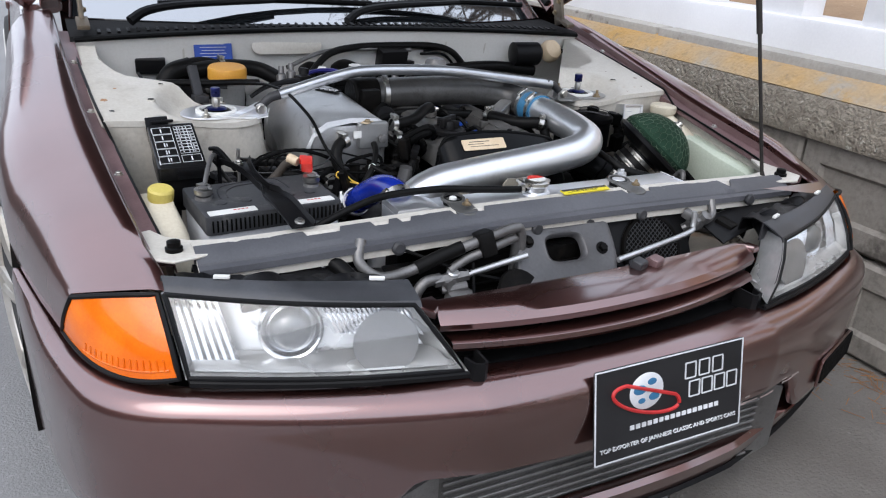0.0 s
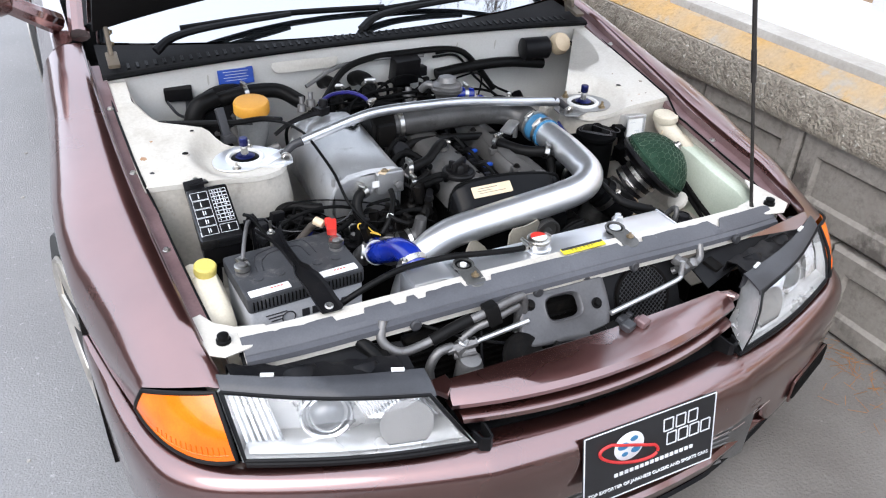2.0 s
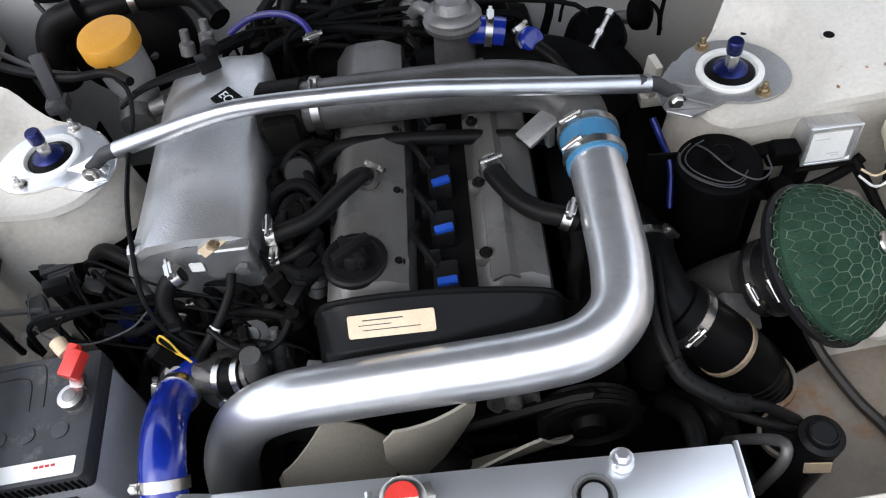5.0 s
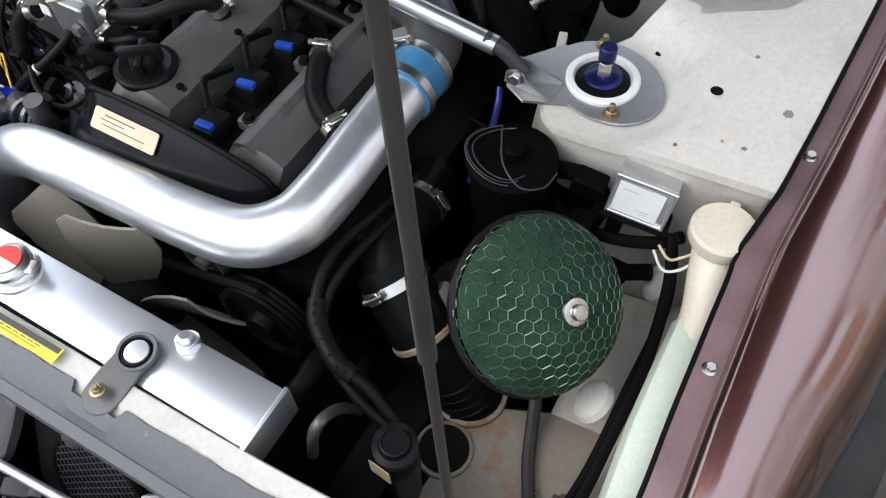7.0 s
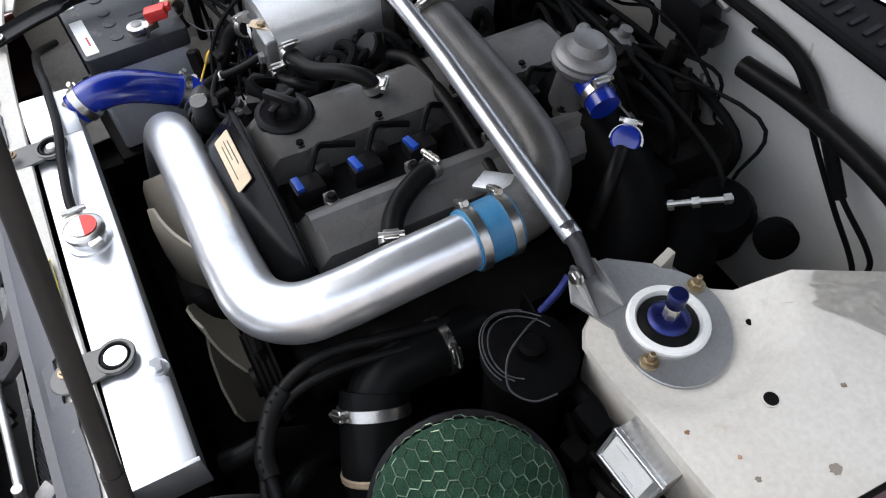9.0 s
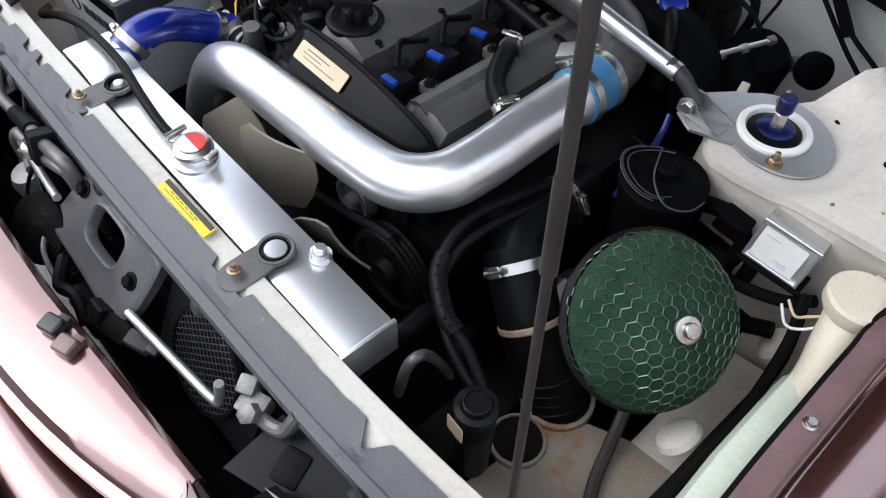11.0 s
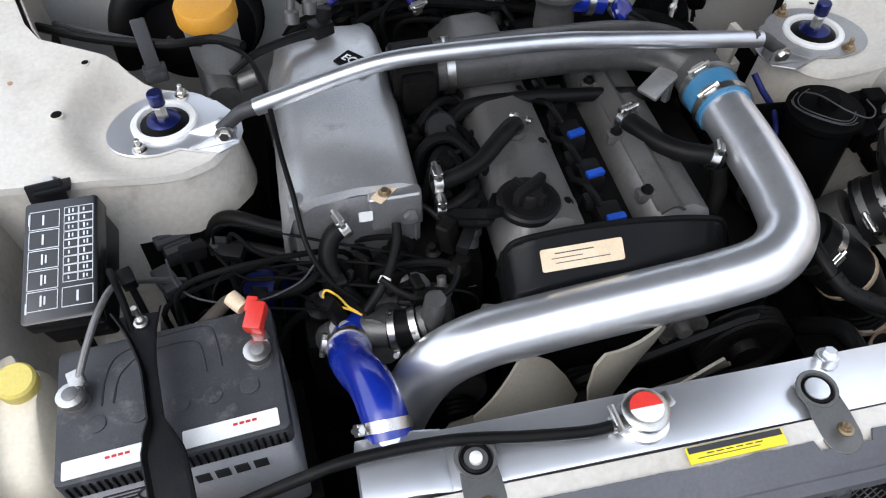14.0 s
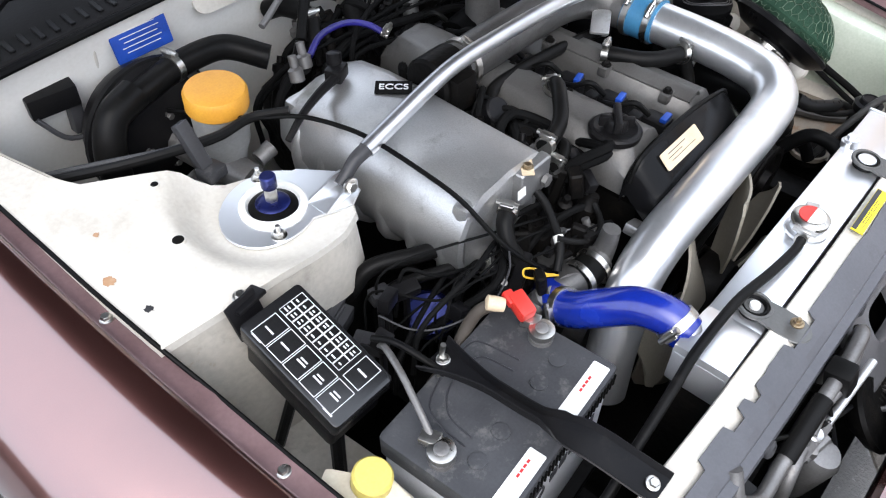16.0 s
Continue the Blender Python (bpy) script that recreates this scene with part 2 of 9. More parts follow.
CONC = mat("weathered_concrete", (0.34, 0.315, 0.28), 0.85, 0, (0.22, 0.20, 0.175), 3.5, 0.9, 70, 0.6, 0.006, spots=(0.11, 0.098, 0.085), spot_scale=3.2, spot_at=0.53, by_piece=0.12, dust=(0.13, 0.118, 0.10), dust_scale=16, dust_at=0.48)
CONC_L = mat("pale_concrete_kerb", (0.46, 0.44, 0.40), 0.85, 0, (0.30, 0.28, 0.25), 5, 0.9, 70, 0.6, 0.005, spots=(0.16, 0.14, 0.12), spot_scale=8, spot_at=0.62)
PEBBLE = mat("pebbledash_band", (0.40, 0.36, 0.29), 0.85, 0, (0.16, 0.135, 0.105), 28, 1.0, 90, 1.0, 0.012, spots=(0.55, 0.52, 0.45), spot_scale=46, spot_at=0.60)
LICHEN = mat("orange_lichen_band", (0.47, 0.27, 0.06), 0.9, 0, (0.36, 0.30, 0.22), 5, 0.9, 80, 0.9, 0.008, spots=(0.34, 0.30, 0.24), spot_scale=7, spot_at=0.54, dust=(0.17, 0.14, 0.10), dust_scale=24, dust_at=0.54)
SCUFF = mat("pale_scuff", (0.42, 0.36, 0.34), 0.7, 0, (0.28, 0.20, 0.18), 60, 0.9, 300, 0.1, 0.0005)
LAMPCOVER = mat("dull_lamp_cover", (0.050, 0.052, 0.058), 0.42, 0, (0.020, 0.020, 0.022), 9, 0.8, 260, 0.15, 0.0008, spec=0.5, dust=(0.06, 0.058, 0.055), dust_scale=20, dust_at=0.60)
ADDEDWALL = mat("grey_brown_render", (0.17, 0.155, 0.14), 0.9, 0, (0.12, 0.11, 0.10), 0.8, 0.9, 60, 0.4, 0.004)
LATCHM = mat("dusty_grey_steel", (0.10, 0.098, 0.10), 0.42, 0.2, (0.06, 0.058, 0.06), 10, 0.9, 160, 0.2, 0.001, dust=(0.05, 0.045, 0.04), dust_scale=22, dust_at=0.58)
HINGE = mat("dull_zinc_hinge", (0.20, 0.165, 0.12), 0.5, 0.6, (0.11, 0.09, 0.07), 20, 0.9, 200, 0.15, 0.001)
BRKT = mat("worn_grey_bracket", (0.13, 0.13, 0.125), 0.42, 0.3, (0.075, 0.074, 0.07), 16, 0.9, 220, 0.2, 0.001, dust=(0.22, 0.215, 0.20), dust_scale=30, dust_at=0.60)
LIDPL = mat("glossy_black_lid", (0.008, 0.008, 0.009), 0.22, 0, (0.012, 0.012, 0.012), 14, 0.6, 350, 0.1, 0.0005, spec=0.6, wear=0.05)
GLOSSBLK = mat("glossy_black_cover", (0.004, 0.004, 0.0045), 0.16, 0, (0.007, 0.007, 0.007), 9, 0.7, 300, 0.08, 0.0005, spec=0.10, wear=0.05)
DULLARM = mat("dull_steel_plate", (0.42, 0.42, 0.415), 0.4, 0.75, (0.30, 0.30, 0.295), 9, 0.8, 300, 0.15, 0.0006)
SEALTAN = mat("tan_sealing_rubber", (0.30, 0.23, 0.15), 0.6, 0, (0.16, 0.12, 0.08), 40, 0.8, 300, 0.1, 0.0005)
# black plastic taken below its own tone to hold the deep shade
CANBLK_SHADE = mat("black_plastic_with_shade", (0.0022, 0.0022, 0.0024), 0.5, 0, (0.0035, 0.0035, 0.0035), 20, 0.6, 200, 0.1, 0.001, spec=0.018)
STRIPM = mat("faded_sealing_strip", (0.095, 0.096, 0.106), 0.42, 0, (0.060, 0.061, 0.068), 7, 0.9, 240, 0.2, 0.001, spec=0.4, spots=(0.15, 0.148, 0.15), spot_scale=30, spot_at=0.66, dust=(0.045, 0.045, 0.048), dust_scale=14, dust_at=0.56)
PLENUM = mat("sandcast_plenum_alloy", (0.68, 0.68, 0.675), 0.40, 0.86, (0.44, 0.44, 0.435), 7, 0.9, 420, 0.45, 0.0012, wear=0.14, spots=(0.66, 0.66, 0.65), spot_scale=9, spot_at=0.60, dust=(0.20, 0.19, 0.17), dust_scale=18, dust_at=0.57)
TAPEBR = mat("brown_cloth_tape", (0.060, 0.048, 0.036), 0.7, 0, (0.032, 0.026, 0.021), 24, 0.9, 260, 0.3, 0.0012)
BARM = mat("dulled_polished_bar", (0.64, 0.65, 0.67), 0.32, 0.9, (0.50, 0.51, 0.53), 12, 0.8, 60, 0, 0.0006, spots=(0.34, 0.34, 0.35), spot_scale=22, spot_at=0.66, wear=0.08)
STAYM = mat("dusty_dark_rod", (0.040, 0.036, 0.033), 0.45, 0.2, (0.022, 0.020, 0.018), 20, 0.8, 260, 0.15, 0.0006, spec=0.3)
INDIGO = mat("indigo_silicone", (0.018, 0.014, 0.17), 0.35, 0, (0.012, 0.010, 0.10), 20, 0.6, 240, 0.1, 0.0006)
ASPHALT = mat("pale_worn_asphalt", (0.25, 0.246, 0.243), 0.85, 0, (0.19, 0.187, 0.185), 1.6, 0.9, 150, 0.6, 0.006, spots=(0.33, 0.325, 0.32), spot_scale=48, spot_at=0.60, dust=(0.15, 0.147, 0.144), dust_scale=70, dust_at=0.56)
# gutter dirt and ground shade in one dark colour
GUTTER = mat("dirty_shaded_gutter_asphalt", (0.185, 0.172, 0.155), 0.9, 0, (0.115, 0.103, 0.09), 3, 0.9, 130, 0.8, 0.006, spots=(0.24, 0.225, 0.20), spot_scale=40, spot_at=0.66)
SOIL = mat("dry_sandy_soil", (0.36, 0.25, 0.15), 0.95, 0, (0.24, 0.155, 0.09), 4, 0.9, 60, 0.8, 0.01, spots=(0.48, 0.40, 0.30), spot_scale=22, spot_at=0.64)
NEEDLE = mat("fallen_pine_needles", (0.32, 0.15, 0.05), 0.8, 0, (0.20, 0.09, 0.03), 12, 0.8, 200, 0.2, 0.002)
BARK = mat("tree_bark", (0.085, 0.065, 0.05), 0.9, 0, (0.045, 0.035, 0.028), 5, 0.9, 40, 0.8, 0.01)


def glass(name, tint, rough=0.02, mixw=0.15):
    m = bpy.data.materials.new(name)
    m.use_nodes = True
    b = m.node_tree.nodes["Principled BSDF"]
    b.inputs["Base Color"].default_value = (*tint, 1)
    b.inputs["Roughness"].default_value = rough
    b.inputs["Transmission Weight"].default_value = 1.0
    b.inputs["IOR"].default_value = 1.45
    return m


LENS = glass("clear_lamp_lens", (0.99, 0.99, 0.985), 0.02)
LENS.node_tree.nodes["Principled BSDF"].inputs["Transmission Weight"].default_value = 0.98
WINDOW = mat("tinted_window_glass", (0.012, 0.014, 0.016), 0.03, 0, (0.010, 0.012, 0.014), 2, 0.3, 40, 0, coat=1.0, spec=1.0, wear=0.01)
WINDOW.node_tree.nodes["Principled BSDF"].inputs["IOR"].default_value = 2.8
PROJ = mat("projector_glass", (0.10, 0.105, 0.11), 0.06, 0, None, 10, 0.5, 100, 0, coat=1.0, spec=0.8, wear=0.02)


# ---------------------------------------------------------------- mesh helpers
def finish(bm, smooth=35):
    bmesh.ops.recalc_face_normals(bm, faces=bm.faces)
    for f in bm.faces:
        f.smooth = True
    for e in bm.edges:
        if len(e.link_faces) == 2 and e.calc_face_angle(0) > radians(smooth):
            e.smooth = False


def thing(name, label, category, group="", kind="", at=(0, 0, 0)):
    """An empty at a thing's base, to which its parts are hung."""
    ob = new(name)
    ob.location = at
    ob.empty_display_size = 0.05
    return tagged(ob, label, category, group, kind)


def part(name, bm, material, parent=None, label="", smooth=35, keep=False):
    """Links a bmesh, built in world places, as one mesh under a thing or a part."""
    finish(bm, smooth)
    me = bpy.data.meshes.new(name)
    bm.to_mesh(me)
    if not keep:
        bm.free()
    me.materials.append(material)
    ob = new(name, me)
    if parent:
        base = Vector((0, 0, 0))
        p = parent
        while p:
            base += p.location
            p = p.parent
        me.transform(Matrix.Translation(-base))
        ob.parent = parent
    return tagged(ob, label) if label else ob


def single(name, bm, material, label, category, group="", kind="", smooth=35):
    return tagged(part(name, bm, material, None, "", smooth), label, category, group, kind)


def B():
    return bmesh.new()


def spline(pts, n=8):
    """Points of a smooth curve through pts (Catmull-Rom)."""
    p = [Vector(q) for q in pts]
    if len(p) < 3:
        return [p[0].lerp(p[-1], i / n) for i in range(n + 1)]
    p = [p[0] * 2 - p[1]] + p + [p[-1] * 2 - p[-2]]
    out = []
    for i in range(1, len(p) - 2):
        a, b, c, d = p[i - 1:i + 3]
        for k in range(n):
            t = k / n
            out.append(0.5 * ((2 * b) + (c - a) * t + (2 * a - 5 * b + 4 * c - d) * t * t + (3 * b - a - 3 * c + d) * t ** 3))
    out.append(p[-2])
    return out


def tube(bm, pts, r, seg=12, n=8, curve=True, closed=False):
    """A round tube along a path; r is a radius or one for each end."""
    path = spline(pts, n) if curve else [Vector(q) for q in pts]
    r0, r1 = r if isinstance(r, tuple) else (r, r)
    rings, up = [], None
    for i, p in enumerate(path):
        a, c = path[max(0, i - 1)], path[min(len(path) - 1, i + 1)]
        if closed:
            a, c = path[(i - 1) % len(path)], path[(i + 1) % len(path)]
        d = (c - a).normalized()
        if up is None:
            up = d.orthogonal().normalized()
        up = (up - d * up.dot(d)).normalized()
        w = d.cross(up)
        rad = r0 + (r1 - r0) * i / max(1, len(path) - 1)
        rings.append([bm.verts.new(p + (up * math.cos(2 * math.pi * k / seg) + w * math.sin(2 * math.pi * k / seg)) * rad) for k in range(seg)])
    pairs = list(zip(rings, rings[1:])) + ([(rings[-1], rings[0])] if closed else [])
    for a, c in pairs:
        for k in range(seg):
            bm.faces.new((a[k], a[(k + 1) % seg], c[(k + 1) % seg], c[k]))
    if not closed:
        bm.faces.new(rings[0][::-1])
        bm.faces.new(rings[-1])
    return bm


def axes(origin, z, x=None):
    """A matrix at origin whose z looks along z."""
    z = Vector(z).normalized()
    x = Vector(x) if x else z.orthogonal()
    x = (x - z * x.dot(z)).normalized()
    y = z.cross(x)
    m = Matrix((x, y, z)).transposed().to_4x4()
    m.translation = Vector(origin)
    return m


def lathe(bm, prof, m=None, seg=24):
    """Turns a profile of (radius, height) about the z axis of m; ends are closed."""
    m = m or Matrix()
    rings = [[bm.verts.new(m @ Vector((r * math.cos(2 * math.pi * k / seg), r * math.sin(2 * math.pi * k / seg), h))) for k in range(seg)] for r, h in prof]
    for a, c in zip(rings, rings[1:]):
        for k in range(seg):
            bm.faces.new((a[k], a[(k + 1) % seg], c[(k + 1) % seg], c[k]))
    bm.faces.new(rings[0][::-1])
    bm.faces.new(rings[-1])
    return bm


def rod(bm, a, b, r, seg=12):
    return tube(bm, [a, b], r, seg, 1)


def box(bm, c, s, rot=(0, 0, 0), bev=0.004, seg=2):
    m = pose(*c, *rot) @ Matrix.Diagonal((*s, 1))
    made = bmesh.ops.create_cube(bm, size=1.0, matrix=m)
    if bev:
        edges = list({e for v in made["verts"] for e in v.link_edges})
        bmesh.ops.bevel(bm, geom=edges, offset=bev, segments=seg, affect="EDGES", profile=0.6)
    return bm


def slab(bm, outline, z0, z1, m=None, bev=0.0, seg=2):
    """An outline in x, y drawn out from z0 to z1 in the frame of m."""
    m = m or Matrix()
    lo = [bm.verts.new(m @ Vector((x, y, z0))) for x, y in outline]
    hi = [bm.verts.new(m @ Vector((x, y, z1))) for x, y in outline]
    k = len(outline)
    fs = [bm.faces.new(lo[::-1]), bm.faces.new(hi)]
    for i in range(k):
        fs.append(bm.faces.new((lo[i], lo[(i + 1) % k], hi[(i + 1) % k], hi[i])))
    if bev:
        bmesh.ops.bevel(bm, geom=list(fs[1].edges) + list(fs[0].edges), offset=bev, segments=seg, affect="EDGES", profile=0.6)
    return bm


def sheet(bm, rows, thick=0.0):
    """A skin through rows of points; with thick it gets a back and rims."""
    g = [[bm.verts.new(Vector(p)) for p in r] for r in rows]
    faces = []
    for a, c in zip(g, g[1:]):
        for i in range(len(a) - 1):
            faces.append(bm.faces.new((a[i], a[i + 1], c[i + 1], c[i])))
    if thick:
        bmesh.ops.recalc_face_normals(bm, faces=faces)
        bmesh.ops.solidify(bm, geom=faces, thickness=thick)
    return bm


def rounded(w, h, r, k=4):
    """A rounded rectangle as an outline about the middle."""
    pts = []
    for cx, cy, a0 in ((w / 2 - r, h / 2 - r, 0), (-w / 2 + r, h / 2 - r, 90), (-w / 2 + r, -h / 2 + r, 180), (w / 2 - r, -h / 2 + r, 270)):
        for i in range(k + 1):
            a = radians(a0 + 90 * i / k)
            pts.append((cx + r * math.cos(a), cy + r * math.sin(a)))
    return pts


def lerp_at(table, x):
    """Linear look-up in a table of (x, value)."""
    for (a, va), (b, vb) in zip(table, table[1:]):
        if x <= b:
            return va + (vb - va) * max(0, (x - a)) / (b - a)
    return table[-1][1]


def bolt(bm, at, axis=(0, 0, 1), r=0.008, h=0.008, stud=0.0):
    """A hexagon head on a washer, with a stud if asked."""
    m = axes(at, axis)
    lathe(bm, [(r * 1.45, -0.001), (r * 1.45, 0.0015), (r * 1.3, 0.002)], m, 16)
    lathe(bm, [(r, 0.0015), (r, h), (r * 0.85, h + 0.0012)], m, 6)
    if stud:
        lathe(bm, [(r * 0.5, h), (r * 0.5, h + stud), (r * 0.38, h + stud + 0.001)], m, 10)
    return bm


def clamp(parent, at, axis, r, w=0.012, screw=None, name="hose_clamp"):
    """A worm-drive band with its screw housing."""
    bm = B()
    m = axes(at, axis)
    lathe(bm, [(r, -w / 2), (r + 0.0022, -w / 2), (r + 0.0022, w / 2), (r, w / 2)], m, 28)
    d = Vector(screw or (0, 0, 1))
    z = m.to_3x3().col[2]
    d = (d - z * d.dot(z)).normalized()
    q = axes(Vector(at) + d * (r + 0.005), d, z.cross(d))
    slab(bm, rounded(0.020, w * 1.05, 0.002, 2), -0.004, 0.004, q, 0.001, 1)
    rod(bm, q @ Vector((-0.016, 0, 0.001)), q @ Vector((0.016, 0, 0.001)), 0.004, 8)
    return part(name, bm, STEEL, parent, "shiny steel worm-drive clamp")


def label_plate(parent, name, w, h, m, material, text, lift=0.001, rnd=0.002):
    bm = B()
    slab(bm, rounded(w, h, rnd, 3), 0, lift, m)
    return part(name, bm, material, parent, text)


def bars(parent, name, m, rects, material, lift=0.0016, label=""):
    """Plain printed bars: (x, y, w, h) in the frame of m."""
    bm = B()
    for x, y, w, h in rects:
        slab(bm, [(x - w / 2, y - h / 2), (x + w / 2, y - h / 2), (x + w / 2, y + h / 2), (x - w / 2, y + h / 2)], 0, lift, m)
    return part(name, bm, material, parent, label)


def words(parent, name, text, size, m, material, lift=0.0018, label=""):
    """Raised print in the built-in font, centred on m."""
    cu = bpy.data.curves.new(name, "FONT")
    cu.body, cu.size, cu.align_x, cu.align_y, cu.extrude = text, size, "CENTER", "CENTER", lift / 2
    ob = new(name, cu)
    me = bpy.data.meshes.new_from_object(ob.evaluated_get(bpy.context.evaluated_depsgraph_get()))
    bpy.data.objects.remove(ob)
    bm = B()
    bm.from_mesh(me)
    bm.transform(m @ Matrix.Translation((0, 0, lift / 2)))
    return part(name, bm, material, parent, label)

# ---------------------------------------------------------------- ground, wall, fence
bm = B()
N = 40
def ground_x(i):
    u = i / N * 2 - 1
    return 400 * u ** 5 + 8 * u
gv = [[bm.verts.new((ground_x(i), ground_x(j) + 1, 0)) for i in range(N + 1)] for j in range(N + 1)]
for j in range(N):
    for i in range(N):
        bm.faces.new((gv[j][i], gv[j][i + 1], gv[j + 1][i + 1], gv[j + 1][i]))
single("ground", bm, ASPHALT, "pale worn asphalt road with light speckles", "road", kind="structure")

# dirt along the wall; its dark also paints shade, widened before the car
rng = random.Random(3)
bm = B()
ys = np.linspace(-6.0, 14.0, 90)
edge = [0.85 + 0.10 * math.sin(y * 2.1) + 0.05 * math.sin(y * 5.3 + 1) + rng.uniform(-0.04, 0.04) + 1.5 * min(1, max(0, (0.0 - y) / 0.7)) for y in ys]
sheet(bm, [[(1.25, y, 0.005), (1.23 - e * 0.5, y, 0.005), (1.23 - e, y, 0.0035), (1.22 - e, y, -0.002)] for y, e in zip(ys, edge)])
tagged(part("gutter_dirt_shade", bm, GUTTER), "dark brown dirt and moss along the wall foot, with painted shade spreading before the car", "dirt", kind="stuff")

# retaining wall of recessed precast blocks under a pebbledash band, a stained slope and a kerb
WX, WY0, WY1 = 1.23, -6.0, 14.0
wall = thing("wall_east", "weathered concrete retaining wall of recessed precast blocks with a pebbledash band", "wall", kind="structure", at=(WX, 4, 0))
bm = B()
box(bm, (WX + 0.33, 4, 0.30), (0.5, WY1 - WY0, 0.60), bev=0)
part("wall_core", bm, CONC, wall)
bm = B()
sheet(bm, [[(WX + 0.02, y, 0.615), (WX + 0.015, y, 0.63), (WX + 0.035, y, 0.725)] for y in np.linspace(WY0, WY1, 60)], 0.03)
part("pebbledash_band", bm, PEBBLE, wall, "rough pebbledash band on the wall")
bm = B()
sheet(bm, [[(WX + 0.035, y, 0.728), (WX + 0.07, y, 0.765), (WX + 0.12, y, 0.79)] for y in np.linspace(WY0, WY1, 60)], 0.03)
part("stained_slope", bm, LICHEN, wall, "sloping ledge stained orange by lichen")
for i in range(16):
    bm = B()
    y0 = WY0 + i * 1.25
    box(bm, (WX + 0.19, y0 + 0.62, 0.775), (0.16, 1.235, 0.08), bev=0.008)
    part("kerb_stone", bm, CONC_L, wall, "pale concrete kerb stone")


def wall_block(w, h):
    """A precast block with a sunk rectangular panel; its face looks along -x."""
    bm = B()
    def ring(inset, x):
        return [bm.verts.new((x, -w / 2 + inset, inset)), bm.verts.new((x, w / 2 - inset, inset)), bm.verts.new((x, w / 2 - inset, h - inset)), bm.verts.new((x, -w / 2 + inset, h - inset))]
    rs = [ring(0.002, 0.09), ring(0.002, 0.010), ring(0.012, 0.0), ring(0.072, 0.0), ring(0.084, 0.014)]
    for a, c in zip(rs, rs[1:]):
        for k in range(4):
            bm.faces.new((a[k], a[(k + 1) % 4], c[(k + 1) % 4], c[k]))
    bm.faces.new(rs[-1])
    finish(bm)
    me = bpy.data.meshes.new("wall_block")
    bm.to_mesh(me)
    bm.free()
    me.materials.append(CONC)
    return me


# plain unseen walls added behind and beside the camera to darken low reflections
for nm, c, size in (("wall_west", (-8.0, 3.0, 1.0), (0.3, 40.0, 2.0)), ("wall_south", (-3.0, -10.0, 1.5), (13.0, 0.3, 3.0))):
    bm = B()
    box(bm, c, size, bev=0.02)
    single(nm, bm, ADDEDWALL, "plain grey-brown rendered wall added out of view to darken reflections", "wall", kind="structure")

# ---------------------------------------------------------------- fence on the kerb
fence = thing("fence", "white painted concrete fence with square posts above the wall", "fence", at=(WX + 0.22, 4, 0.80))
FX = WX + 0.24
bm = B()
box(bm, (FX + 0.06, 4, 0.862), (0.20, WY1 - WY0, 0.125), bev=0.012)
part("bottom_rail", bm, FENCEW, fence)
bm = B()
box(bm, (FX + 0.06, 4, 1.545), (0.20, WY1 - WY0, 0.13), bev=0.012)
part("top_rail", bm, FENCEW, fence)
bm = B()
box(bm, (FX + 0.035, 0, 1.20), (0.11, 0.205, 0.57), bev=0.012)
post0 = part("post", bm, FENCEW, fence)
post0.location = Vector((0, 0.61, 0))
for k in range(-12, 28):
    if k:
        c = post0.copy()
        scene.collection.objects.link(c)
        c.parent = fence
        c.location = (0, 0.61 + 0.425 * k, 0)
# soil behind the fence; the high unseen slope is added to darken reflections
bm = B()
sheet(bm, [[(FX + 0.2, y, 0.80), (FX + 1.2, y, 0.86 + 0.05 * math.sin(y)), (FX + 2.6, y, 1.35), (FX + 4.5, y, 2.9 + 0.3 * math.sin(y * 0.7)), (FX + 8, y, 6.5 + 0.5 * math.sin(y * 0.4 + 1)), (FX + 14, y, 9.0), (FX + 60, y, 10.0)] for y in np.linspace(-40, 60, 30)])
single("bank", bm, SOIL, "dry sandy earth bank with fallen leaves behind the fence, its unseen rise added to darken reflections", "ground", kind="structure")
# ---------------------------------------------------------------- the car's body
car = thing("car", "maroon two-door saloon with its bonnet propped open and white engine bay", "car", at=(0, 1.9, 0))
# The body lies a degree askew to the strut line: everything on it leans by this much in x, and its kerb side stands further in.
def skew(x, y):
    inward = 0.028 * min(1, max(0, (x - 0.79) / 0.13))
    return x + 0.02 * (0.85 - y) - inward


NOSE = [(0, -0.114), (0.15, -0.111), (0.29, -0.099), (0.33, -0.091), (0.42, -0.068), (0.52, -0.039), (0.62, -0.004), (0.725, 0.038), (0.80, 0.080), (0.855, 0.137), (0.883, 0.20), (0.903, 0.27), (0.917, 0.34), (0.928, 0.42), (0.941, 0.545)]
SHELF = [(0, -0.052, 0.508), (0.15, -0.048, 0.508), (0.29, -0.030, 0.506), (0.33, -0.026, 0.504), (0.42, -0.016, 0.500), (0.52, 0.012, 0.501), (0.62, 0.043, 0.502), (0.722, 0.080, 0.504), (0.775, 0.118, 0.502), (0.82, 0.178, 0.501), (0.85, 0.24, 0.503), (0.869, 0.301, 0.507), (0.885, 0.36, 0.515), (0.905, 0.43, 0.524), (0.934, 0.545, 0.537)]


def nose_curve():
    """The bumper's plan line from the middle to the wheel arch, with its outward normal."""
    p = spline([(x, y, 0) for x, y in NOSE], 3)
    out = []
    for i, q in enumerate(p):
        t = (p[min(i + 1, len(p) - 1)] - p[max(i - 1, 0)]).normalized()
        if i == 0:
            t = Vector((1, 0, 0))
        out.append((q, Vector((t.y, -t.x, 0))))
    return out


